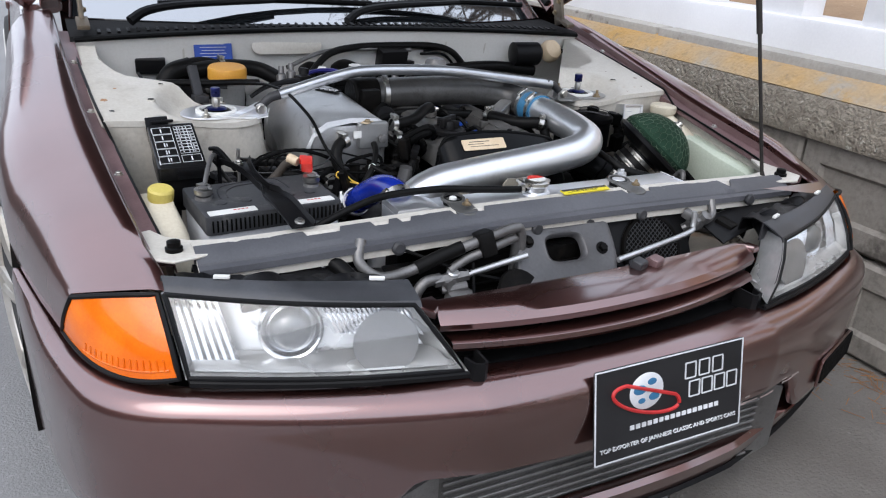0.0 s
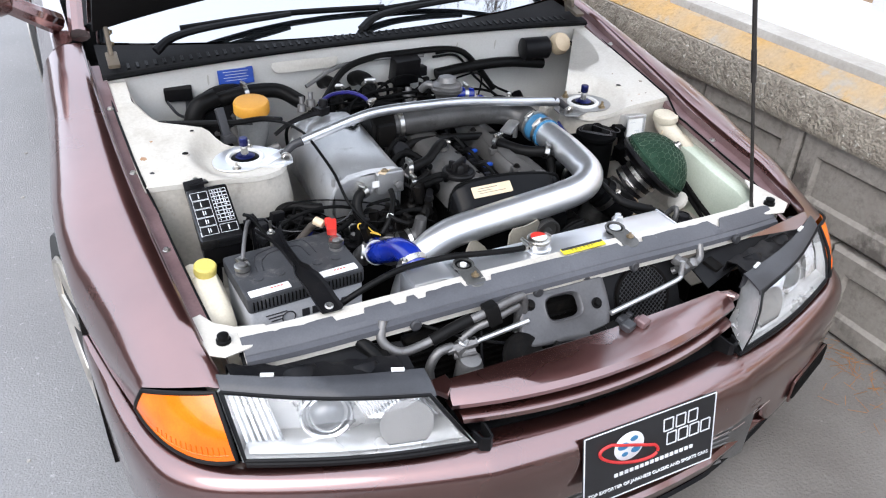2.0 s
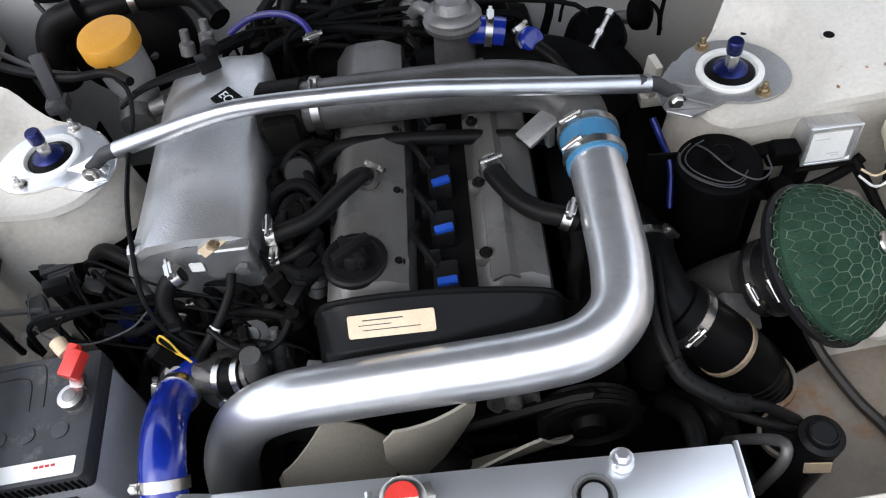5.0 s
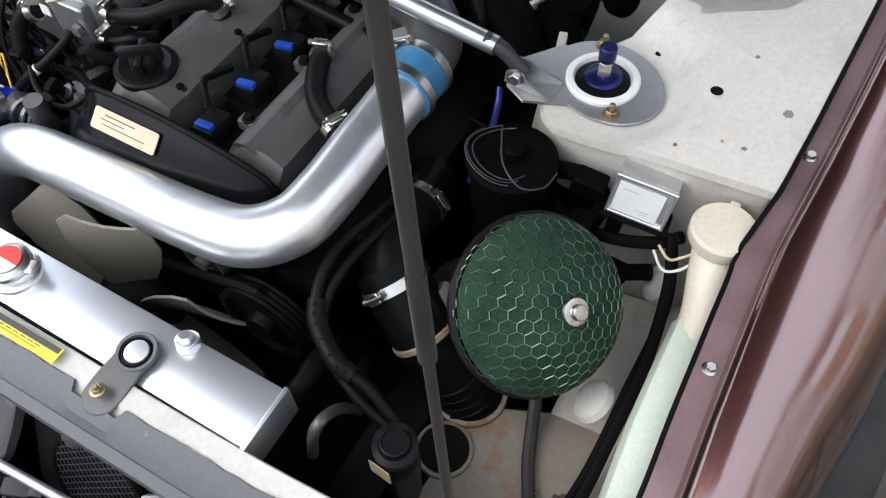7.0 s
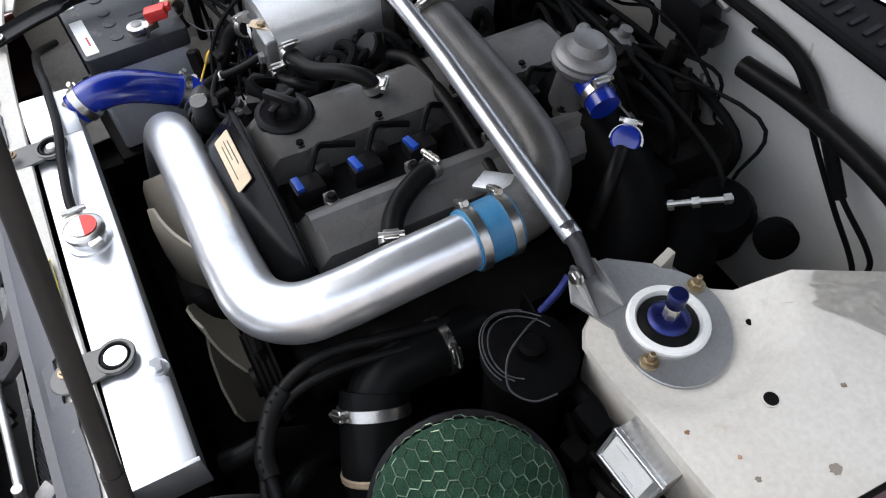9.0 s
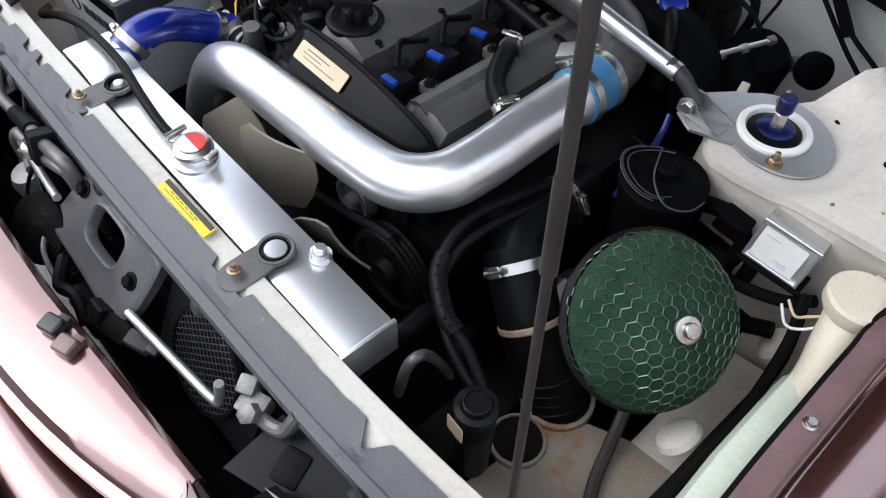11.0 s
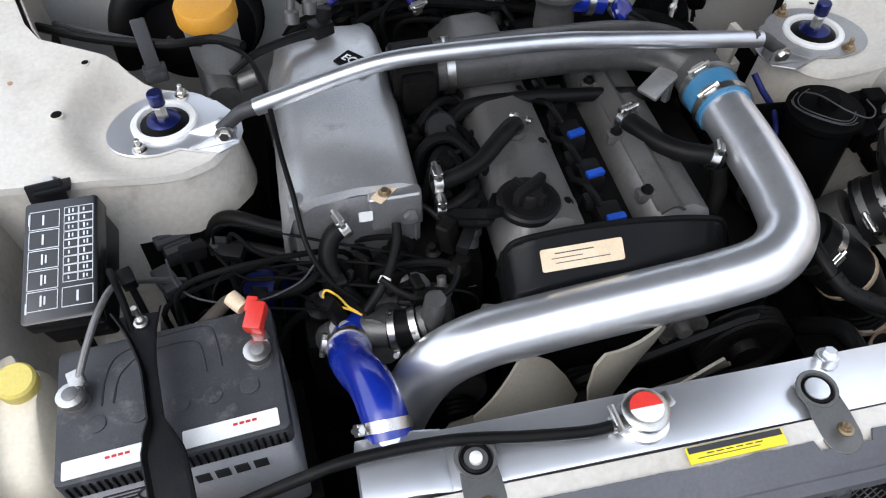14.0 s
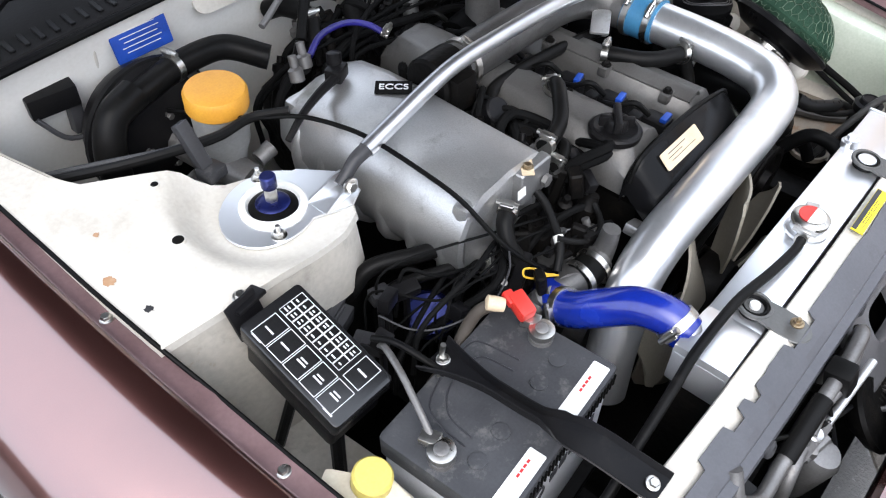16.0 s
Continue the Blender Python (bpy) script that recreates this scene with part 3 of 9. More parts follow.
def both_sides(half):
    """Rows of (x, y, z) for x >= 0, laid out from one side of the car to the other."""
    left = [[(skew(-x, y), y, z) for x, y, z in r] for r in half[::-1]]
    return left + [[(skew(x, y), y, z) for x, y, z in r] for r in half[1 if half[0][0][0] == 0 else 0:]]


def swept(prof, x0=0.0, x1=9.0):
    """A skin swept along both halves of the nose: prof gives (outward, z) pairs."""
    half = [[(q.x + nrm.x * o if q.x else 0.0, q.y + nrm.y * o, z) for o, z in prof] for q, nrm in nose_curve() if x0 <= q.x <= x1]
    return both_sides(half)


# bumper cover: a shelf under the lamps that rounds over into the face
outer, inner = spline([(x, y, 0) for x, y in NOSE], 3), spline(SHELF, 3)
half = []
for o, i in zip(outer, inner):
    low = 0.345 + (0.235 - 0.345) * min(1, max(0, (o.x - 0.42) / 0.06))
    zs = i.z
    d = Vector((o.x - i.x, o.y - i.y, 0))
    flat = Vector((i.x, i.y, 0))
    back = flat - d.normalized() * 0.04
    row = [(back.x if o.x else 0.0, back.y, zs - 0.014)]
    for k, z in ((0.0, zs), (0.42, zs - 0.004), (0.76, zs - 0.017), (0.93, zs - 0.036), (1.0, zs - 0.068), (1.0, 0.41), (0.97, 0.375), (0.93, 0.35 if low > 0.3 else 0.31), (0.88, low + 0.012), (0.78, low), (0.45, low - 0.004)):
        p = flat + d * k
        row.append((p.x, p.y, min(z, zs)))
    half.append(row)
bm = B()
sheet(bm, both_sides(half), 0.004)
bumper = part("bumper", bm, PAINT, car, "glossy maroon bumper cover")
sub = bumper.modifiers.new("round", "SUBSURF")
sub.levels = sub.render_levels = 1
# scuffs along the bumper's lower edge
scuff = random.Random(21)
for k in range(16):
    x = scuff.uniform(0.16, 0.42)
    q = lerp_at(NOSE, x)
    ln = scuff.uniform(0.004, 0.028)
    z = 0.350 + abs(scuff.gauss(0, 0.012))
    bm = B()
    sheet(bm, [[(skew(x + a, q) , lerp_at(NOSE, x + a) - 0.0035, z + b + scuff.uniform(-0.001, 0.001)) for b in (-0.0016, 0.0016)] for a in np.linspace(-ln, ln, 5)])
    part("scuff", bm, SCUFF, bumper, "pale scuff mark")
for s in (-1, 1):
    bm = B()
    rows = []
    for q, nrm in nose_curve():
        if q.x < 0.50:
            continue
        rows.append([(skew(s * (q.x + nrm.x * o), q.y), q.y + nrm.y * o, z) for o, z in ((-0.010, 0.242), (-0.022, 0.215), (-0.040, 0.18), (-0.10, 0.17))])
    sheet(bm, rows, 0.004)
    part("bumper_corner", bm, PAINT, car)
bm = B()
sheet(bm, swept([(-0.060, 0.214), (-0.040, 0.216), (-0.030, 0.208), (-0.034, 0.185), (-0.042, 0.160), (-0.050, 0.150), (-0.075, 0.152)], 0, 0.80), 0.004)
part("front_lip", bm, PAINT, car, "scuffed maroon front lip")
bm = B()
sheet(bm, swept([(-0.041, 0.1615), (-0.034, 0.155), (-0.043, 0.145), (-0.07, 0.1445)], 0, 0.80), 0.003)
part("lip_edge", bm, TRIM, car, "scuffed black lip edge")
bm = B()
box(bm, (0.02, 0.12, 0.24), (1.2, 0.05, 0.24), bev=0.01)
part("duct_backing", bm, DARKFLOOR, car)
# solid dark boxes whose black stands for the shade in recessed slots
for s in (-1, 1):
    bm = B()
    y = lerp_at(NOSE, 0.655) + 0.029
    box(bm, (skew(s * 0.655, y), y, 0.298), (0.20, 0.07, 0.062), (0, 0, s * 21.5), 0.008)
    part("brake_duct", bm, DARKFLOOR, car, "rectangular brake duct as a dark box, slot shade in its colour")
    bm = B()
    y -= 0.030
    tube(bm, [(skew(s * (0.655 + a * math.cos(radians(21.5))), y) , y + a * math.sin(radians(21.5)) , 0.298 + b) for a, b in rounded(0.205, 0.066, 0.010, 2)], 0.0035, 6, 1, False, True)
    part("duct_rim", bm, PAINT, car)


# nose panel and grille between the lamps
def lip_y(x):
    return -0.032 + 0.056 * (x / 0.35) ** 2 + 0.035 * x


NX = 0.019
bm = B()
rows = []
for x in np.linspace(-0.352, 0.352, 17):
    y = lip_y(x)
    e = abs(x) / 0.352
    xb = x * 0.965
    yb = 0.070 + 0.05 * max(0, x)
    rows.append([(NX + xb, yb + 0.002, 0.574), (NX + xb, yb, 0.586), (NX + xb, yb - 0.007, 0.592), (NX + x * 0.98, yb * 0.5 + y * 0.5, 0.594), (NX + x, y + 0.009, 0.588 - 0.004 * e), (NX + x, y, 0.578 - 0.004 * e), (NX + x, y + 0.003, 0.566 - 0.004 * e), (NX + x, y + 0.03, 0.562 - 0.004 * e)])
sheet(bm, rows, 0.003)
part("nose_panel", bm, PAINT, car, "maroon panel above the grille")
bm = B()
rows = []
for x in np.linspace(-0.336, 0.336, 17):
    y = lip_y(x) - 0.012
    rows.append([(NX + x, y + 0.045, 0.548), (NX + x, y + 0.012, 0.550), (NX + x, y + 0.002, 0.546), (NX + x, y, 0.538), (NX + x, y + 0.006, 0.530), (NX + x, y + 0.045, 0.531)])
sheet(bm, rows, 0.003)
part("grille_slat", bm, PAINT, car)
bm = B()
box(bm, (NX, 0.052, 0.530), (0.68, 0.02, 0.10), bev=0.004)
box(bm, (NX, 0.010, 0.484), (0.62, 0.09, 0.012), bev=0.003)
part("grille_backing", bm, TRIM, car)
for s in (-1, 1):
    y = lip_y(s * 0.34)
    bm = B()
    slab(bm, [(NX + s * 0.332, y + 0.040), (NX + s * 0.356, y + 0.014), (NX + s * 0.374, 0.050), (NX + s * 0.368, 0.074), (NX + s * 0.336, 0.078)], 0.578, 0.594, None, 0.006, 3)
    part("panel_end", bm, PAINT, car)
    bm = B()
    sheet(bm, [[(NX + s * (0.300 + a), y - 0.062 + b, z) for a, b, z in ((-0.006, 0.05, h), (-0.004, 0.006, h), (0.004, 0.0, h), (0.020, 0.006, h), (0.026, 0.03, h))] for h in (0.488, 0.494, 0.515, 0.532)], 0.004)
    part("grille_bracket", bm, TRIM, car)


for x, mt in ((0.086, LAMPCOVER), (0.124, PAINT_IN)):
    bm = B()
    box(bm, (x, 0.050, 0.600), (0.028, 0.024, 0.018), (8, 0, 20), 0.006, 3)
    box(bm, (x, 0.062, 0.586), (0.016, 0.016, 0.03), (0, 0, 20), 0.003)
    part("buffer", bm, mt, car, "rubber bonnet buffer")


# lamp units
def lamp_face(u, v, side):
    """A place on the lamp's front: u from the inner to the outer end, v up; the glass leans back."""
    lo = Vector((0.330 + 0.385 * u, -0.034 + 0.117 * u - 0.014 * math.sin(math.pi * u), 0.517 + 0.005 * u))
    hi = Vector((0.396 + 0.332 * u, 0.012 + 0.147 * u - 0.014 * math.sin(math.pi * u), 0.619 + 0.005 * u))
    p = lo.lerp(hi, v)
    p.y -= 0.010 * math.sin(math.pi * v)
    return Vector((skew(side * p.x, p.y), p.y, p.z))


def bend(a, b, c, u):
    return Vector(a) * (1 - u) ** 2 + Vector(b) * 2 * u * (1 - u) + Vector(c) * u * u


def ind_face(u, v, side):
    lo = bend((0.728, 0.087, 0.522), (0.83, 0.135, 0.492), (0.868, 0.296, 0.520), u)
    hi = bend((0.738, 0.163, 0.624), (0.80, 0.185, 0.624), (0.850, 0.246, 0.600), u)
    p = lo.lerp(hi, v)
    out = 0.012 * math.sin(math.pi * v) * (1 - 0.5 * u)
    p += Vector((0.6 * out * u, -out, 0.3 * out))
    return Vector((skew(side * p.x, p.y), p.y, p.z))


for s in (-1, 1):
    # housing bowl
    bm = B()
    rim = [lamp_face(u, 0.0, s) for u in np.linspace(0, 1, 9)] + [lamp_face(1, v, s) for v in (0.35, 0.7, 1)] + [lamp_face(u, 1, s) for u in np.linspace(1, 0, 9)] + [lamp_face(0, v, s) for v in (0.7, 0.35)]
    back = Vector((0, 0.070, 0.0))
    mid = sum(rim, Vector()) / len(rim)
    a = [bm.verts.new(p + (p - mid) * 0.03) for p in rim]
    b = [bm.verts.new(p.lerp(mid, 0.14) + back) for p in rim]
    for i in range(len(rim)):
        bm.faces.new((a[i], a[(i + 1) % len(rim)], b[(i + 1) % len(rim)], b[i]))
    bm.faces.new(b)
    unit = part("headlight", bm, BOWL, car, "clear headlight with projector and reflector")
    # projector with its bezel, fluted high beam reflector, side mirror
    ax = Vector((s * 0.22, -1, 0.25))
    c = lamp_face(0.56, 0.50, s) + Vector((0, 0.048, 0.002))
    bm = B()
    lathe(bm, [(0.049, -0.03), (0.049, 0.006), (0.045, 0.010), (0.041, 0.008), (0.036, 0.0), (0.033, 0.002), (0.010, 0.002)], axes(c, ax), 36)
    part("projector", bm, CHROME, unit)
    bm = B()
    lathe(bm, [(0.0335, 0.003), (0.030, 0.014), (0.021, 0.022), (0.008, 0.025)], axes(c, ax), 28)
    part("projector_lens", bm, PROJ, unit, "round projector lens")
    bm = B()
    rows = []
    for k in range(33):
        u = 0.05 + 0.34 * k / 32
        fl = 0.0022 * (k % 2)
        rows.append([lamp_face(u, v, s) + Vector((0, 0.016 + fl + 0.050 * (1 - v) ** 2, 0)) for v in (0.96, 0.75, 0.5 + 0.2 * (u - 0.2))])
    sheet(bm, rows)
    part("reflector", bm, CHROME, unit, "fluted main reflector")
    bm = B()
    lathe(bm, [(0.050, 0.020), (0.040, 0.000), (0.022, -0.012), (0.005, -0.015)], axes(lamp_face(0.22, 0.38, s) + Vector((0, 0.040, 0)), ax), 28)
    part("reflector", bm, CHROME, unit)
    bm = B()
    rows = []
    for k in range(13):
        u = 0.80 + 0.17 * k / 12
        rows.append([lamp_face(u, v, s) + Vector((0, 0.030 + 0.0025 * (k % 2) + 0.02 * (0.9 - u), 0)) for v in (0.08, 0.5, 0.92)])
    sheet(bm, rows)
    part("side_reflector", bm, CHROME, unit, "ribbed side reflector")
    bm = B()
    sheet(bm, [[lamp_face(u, v, s) + Vector((0, y, 0)) for u in np.linspace(0.03, 0.97, 9)] for v, y in ((0.05, 0.012), (0.12, 0.030), (0.14, 0.060))])
    part("lower_bezel", bm, BOWL, unit)
    # glass
    bm = B()
    sheet(bm, [[lamp_face(u, v, s) for u in np.linspace(0, 1, 13)] for v in np.linspace(0, 1, 7)], 0.003)
    ln = part("lens", bm, LENS, unit, "clear lens")
    ln.visible_shadow = False
    # rubber surround, black strip under the glass, dull cover above and the housing behind
    bm = B()
    tube(bm, [p + Vector((0, 0.001, 0)) for p in rim], 0.0042, 8, 1, False, True)
    part("seal", bm, TRIM, unit)
    bm = B()
    sheet(bm, [[lamp_face(u, 0, s) + Vector((0, a, z)) for a, z in ((0.0, -0.002), (-0.004, -0.006), (-0.004, -0.013), (0.03, -0.018))] for u in np.linspace(-0.03, 1.0, 13)], 0.003)
    part("lower_strip", bm, TRIM, unit, "black strip under the lamp")
    bm = B()
    rows = []
    for u in np.linspace(-0.03, 1.0, 11):
        p = lamp_face(u, 1.0, s)
        d = 0.054 - 0.024 * u
        rows.append([p + Vector((0, -0.002, -0.002)), p + Vector((0, 0.003, 0.006)), p + Vector((0, d * 0.45, 0.013)), p + Vector((0, d * 0.92, 0.019)), p + Vector((0, d, 0.018)), p + Vector((0, d + 0.002, -0.02))])
    sheet(bm, rows, 0.003)
    part("lamp_cover", bm, LAMPCOVER, unit, "dull dark lamp cover strip")
    bm = B()
    rows = []
    for u in np.linspace(0.05, 0.93, 24):
        p = lamp_face(u, 1.0, s)
        d = 0.057 - 0.024 * u
        lump = 0.007 * math.sin(u * 21) ** 2
        rows.append([p + Vector((0, d, 0.010)), p + Vector((0, d + 0.012, 0.012 - lump)), p + Vector((0, d + 0.035, 0.004 + lump)), p + Vector((0, d + 0.066 - 0.02 * u, 0.004 - lump)), p + Vector((0, d + 0.072 - 0.02 * u, -0.04))])
    sheet(bm, rows, 0.003)
    part("lamp_housing", bm, PLASTIC, unit, "black plastic lamp housing")
    for u, r in ((0.24, 0.030), (0.58, 0.036)):
        bm = B()
        lathe(bm, [(r, -0.03), (r, 0.006), (r * 0.9, 0.012), (r * 0.45, 0.014), (r * 0.4, 0.006), (0.002, 0.005)], axes(lamp_face(u, 1.0, s) + Vector((0, 0.096 - 0.03 * u, -0.012)), (0, 0.75, 0.6)), 24)
        part("bulb_cap", bm, PLASTIC, unit, "round black bulb cap")
    for u in (0.11, 0.76):
        bm = B()
        p = lamp_face(u, 1.0, s) + Vector((0, 0.052 - 0.024 * u, 0.0225))
        box(bm, p, (0.024, 0.007, 0.005), (0, 0, s * 22), 0.001)
        part("clip", bm, WHITEL, unit, "white clip")
    # indicator
    bm = B()
    us, vs = np.linspace(0, 1, 13), np.linspace(0, 1, 8)
    sheet(bm, [[ind_face(u, v, s) for u in us] for v in vs], 0.006)
    ind = part("indicator", bm, AMBER, car, "amber corner indicator lens")
    for k in range(14):
        a0, a1 = ind_face(0.08 + 0.05 * k, 0.12, s), ind_face(0.08 + 0.05 * k, 0.26, s)
        bm = B()
        rod(bm, a0 + Vector((0, -0.001, 0)), a1 + Vector((0, -0.001, 0)), 0.0012, 6)
        part("flute", bm, AMBER, ind)
    bm = B()
    tube(bm, [ind_face(u, 0.12, s) for u in np.linspace(0.05, 0.75, 8)], 0.0018, 6, 2)
    part("rib", bm, AMBER, ind)
    bm = B()
    loop = [ind_face(u, 0, s) for u in us] + [ind_face(1, v, s) for v in vs[1:-1]] + [ind_face(u, 1, s) for u in us[::-1]] + [ind_face(0, v, s) for v in vs[::-1][1:-1]]
    tube(bm, loop, 0.0042, 6, 1, False, True)
    part("seal", bm, TRIM, ind)

# front wings with inner flange
GAP = [(0.16, 0.703, 0.628), (0.20, 0.708, 0.640), (0.27, 0.720, 0.652), (0.42, 0.738, 0.684), (0.57, 0.754, 0.715), (0.72, 0.768, 0.746), (0.85, 0.778, 0.772), (1.05, 0.788, 0.812), (1.25, 0.796, 0.852), (1.40, 0.800, 0.875)]
FLANK = [(0.246, 0.852), (0.30, 0.869), (0.40, 0.896), (0.50, 0.918), (0.58, 0.934), (0.68, 0.943), (0.80, 0.946), (0.92, 0.943), (1.02, 0.935), (1.10, 0.926), (1.14, 0.922), (1.40, 0.912)]
SEAM = [(0.246, 0.600), (0.301, 0.518), (0.36, 0.521), (0.43, 0.529), (0.55, 0.542)]


def gap_x(y, s):
    """Where the bonnet gap runs on that side; on the kerb side it bows out towards the nose."""
    out = lerp_at([(0.16, 0.026), (0.27, 0.038), (0.40, 0.040), (0.50, 0.024), (0.60, 0.011), (0.70, 0.0), (1.4, 0.0)], y) if s > 0 else 0
    return lerp_at([(a, b) for a, b, c in GAP], y) + out


def gap_z(y):
    return lerp_at([(a, c) for a, b, c in GAP], y)


def deck_rim(y):
    """Height of the tower deck's outer edge."""
    return 0.757 + 0.15 * (y - 0.86)


def wing_row(y, s):
    """The wing's section at y: (x, y, z) from the bonnet gap over the shoulder down to its lower edge."""
    xi, zi, xo = gap_x(y, s), gap_z(y), lerp_at(FLANK, y)
    if y <= 0.55:
        zb = lerp_at(SEAM, y)
    elif abs(y - 0.80) < 0.335:
        zb = max(0.20, 0.30 + math.sqrt(0.335 ** 2 - (y - 0.80) ** 2))
    else:
        zb = 0.20
    x0, z0 = xi + 0.006, zi + 0.003
    w, drop = xo - x0, min(0.15, 0.82 * (z0 - zb))
    row = [(xi - 0.004, zi - 0.014), (xi, zi - 0.002)]
    for k in range(9):
        a = radians(90 * k / 8)
        row.append((x0 + w * math.sin(a) ** 0.9, z0 - drop * (1 - math.cos(a)) ** 1.15))
    for k in (0.35, 0.7, 1.0):
        row.append((xo - 0.004 * max(0, k - 0.7), z0 - drop + (min(zb, z0 - drop - 0.004) - z0 + drop) * k))
    return [(x, y, z) for x, z in row]


for s in (-1, 1):
    rows = []
    # the front edge runs along the top and the tail of the indicator
    first = [(gap_x(0.166, s), 0.166, 0.614), (gap_x(0.165, s) + 0.003, 0.165, 0.626)]
    for k in np.linspace(0.06, 1, 7):
        p = bend((0.738, 0.163, 0.624), (0.80, 0.185, 0.624), (0.850, 0.246, 0.600), k)
        first.append((p.x - 0.025 * (1 - k), p.y + 0.006, p.z + 0.003))
    for k in np.linspace(0.2, 1, 5):
        p = Vector((0.852, 0.250, 0.600)).lerp(Vector((0.870, 0.302, 0.518)), k)
        first.append(tuple(p))
    rows.append(first)
    goal = wing_row(0.40, s)
    for k in (0.2, 0.45, 0.72):
        rows.append([tuple(Vector(a).lerp(Vector(b), k)) for a, b in zip(first, goal)])
    for j, row in enumerate(rows[1:], 1):
        rows[j] = [(gap_x(y, s) - 0.004 * (i == 0) + 0.006 * (i == 2), y, gap_z(y) + (-0.014, -0.002, 0.003)[i]) if i < 3 else (x, y, z) for i, (x, y, z) in enumerate(row)]
    rows += [wing_row(y, s) for y in (0.40, 0.44, 0.47, 0.50, 0.55, 0.58, 0.62, 0.70, 0.80, 0.90, 0.98, 1.04, 1.09, 1.125, 1.135, 1.2, 1.3, 1.40)]
    bm = B()
    sheet(bm, [[(s * x if i < 3 else skew(s * x, y), y, z) for i, (x, y, z) in enumerate(row)] for row in rows], 0.0015)
    wing = part("wing", bm, PAINT, car, "glossy maroon front wing", 50)
    bm = B()
    rows = []
    for y in np.linspace(0.262, 1.32, 24):
        xi, zi = gap_x(y, s), gap_z(y)
        rows.append([(s * (xi - 0.003), y, zi - 0.010), (s * (xi - 0.006), y, zi - 0.028), (s * (xi - 0.034), y, zi - 0.030), (s * (xi - 0.036), y, zi - 0.045)])
    sheet(bm, rows, 0.0015)
    part("wing_flange", bm, PAINT_IN, wing, "satin maroon inner flange")
    for yb in (0.285, 0.56, 0.83, 1.10):
        bm = B()
        bolt(bm, (s * (gap_x(yb, s) - 0.019), yb, gap_z(yb) - 0.0285), r=0.006, h=0.005)
        part("bolt", bm, STEEL, wing)
    bm = B()
    tube(bm, [(s * (gap_x(y, s) - 0.036), y, gap_z(y) - 0.030) for y in np.linspace(0.30, 0.70, 10)] + [(s * (gap_x(y, s) - 0.029), y, deck_rim(y)) for y in np.linspace(0.76, 1.23, 10)], 0.0030, 8, 2)
    part("rubber_seal", bm, RUBBER, wing, "black rubber edge seal")
    # dark liner in the wheel arch
    bm = B()
    sheet(bm, [[(skew(s * x, 0.8), 0.80 + 0.345 * math.cos(a), 0.30 + 0.345 * math.sin(a)) for x in (0.745, 0.82, 0.93)] for a in np.linspace(-0.2, math.pi + 0.2, 15)], 0.003)
    part("arch_liner", bm, DARKFLOOR, wing)
    # doors, rear quarter and sill
    bm = B()
    rows = []
    for y in (1.405, 1.5, 1.7, 2.0, 2.3, 2.6):
        rows.append([(skew(s * x, y), y, z) for x, z in ((0.812, 0.885), (0.862, 0.865), (0.893, 0.80), (0.908, 0.64), (0.904, 0.45), (0.892, 0.25), (0.86, 0.20))])
    sheet(bm, rows, 0.004)
    door = part("door", bm, PAINT, car, "maroon door with a dark rubbing strip")
    bm = B()
    box(bm, (skew(s * 0.909, 2.0), 2.0, 0.56), (0.012, 1.16, 0.035), (0, 0, 1.15), 0.004)
    part("rubbing_strip", bm, TRIM, door)
    bm = B()
    box(bm, (skew(s * 0.900, 2.45), 2.45, 0.78), (0.016, 0.16, 0.028), (0, 0, 1.15), 0.006)
    part("door_handle", bm, PAINT, door)
    bm = B()
    rows = []
    for y in (2.605, 2.8, 3.0, 3.1, 3.25, 3.4, 3.55, 3.7, 3.9, 4.2, 4.4):
        t = max(0, (y - 3.9) / 0.5)
        zb = 0.30 + math.sqrt(0.335 ** 2 - (y - 3.42) ** 2) if abs(y - 3.42) < 0.33 else 0.22
        rows.append([(skew(s * (0.80 - 0.05 * t), y), y, 0.895), (skew(s * (0.86 - 0.06 * t), y), y, 0.865), (skew(s * (0.90 - 0.07 * t), y), y, 0.78), (skew(s * (0.915 - 0.07 * t), y), y, 0.66), (skew(s * (0.91 - 0.07 * t), y), y, min(0.64, zb + 0.01)), (skew(s * (0.90 - 0.07 * t), y), y, zb)])
    sheet(bm, rows, 0.004)
    part("rear_quarter", bm, PAINT, car)
    # side glass and pillar
    bm = B()
    sheet(bm, [[(s * 0.79, 1.62, 0.89), (s * 0.70, 2.12, 1.235)], [(s * 0.80, 2.2, 0.89), (s * 0.675, 2.3, 1.25)], [(s * 0.795, 2.75, 0.89), (s * 0.68, 2.72, 1.235)], [(s * 0.78, 3.3, 0.90), (s * 0.68, 2.95, 1.2)]], 0.004)
    part("side_window", bm, WINDOW, car, "dark side window glass")
    bm = B()
    tube(bm, [(s * 0.80, 1.44, 0.885), (s * 0.765, 1.70, 1.06), (s * 0.705, 2.08, 1.255), (s * 0.66, 2.25, 1.292)], 0.028, 10, 4)
    part("pillar", bm, PAINT, car)
    bm = B()
    tube(bm, [(s * 0.772, 1.44, 0.905), (s * 0.735, 1.70, 1.08), (s * 0.675, 2.08, 1.272)], 0.014, 8, 4)
    part("pillar_trim", bm, TRIM, car)
    # door mirror
    bm = B()
    rows = []
    for u, w, h in ((0.0, 0.04, 0.035), (0.01, 0.085, 0.075), (0.04, 0.105, 0.100), (0.10, 0.115, 0.115), (0.16, 0.112, 0.112), (0.195, 0.095, 0.095), (0.21, 0.05, 0.055)):
        o = rounded(w, h, min(w, h) * 0.42, 4)
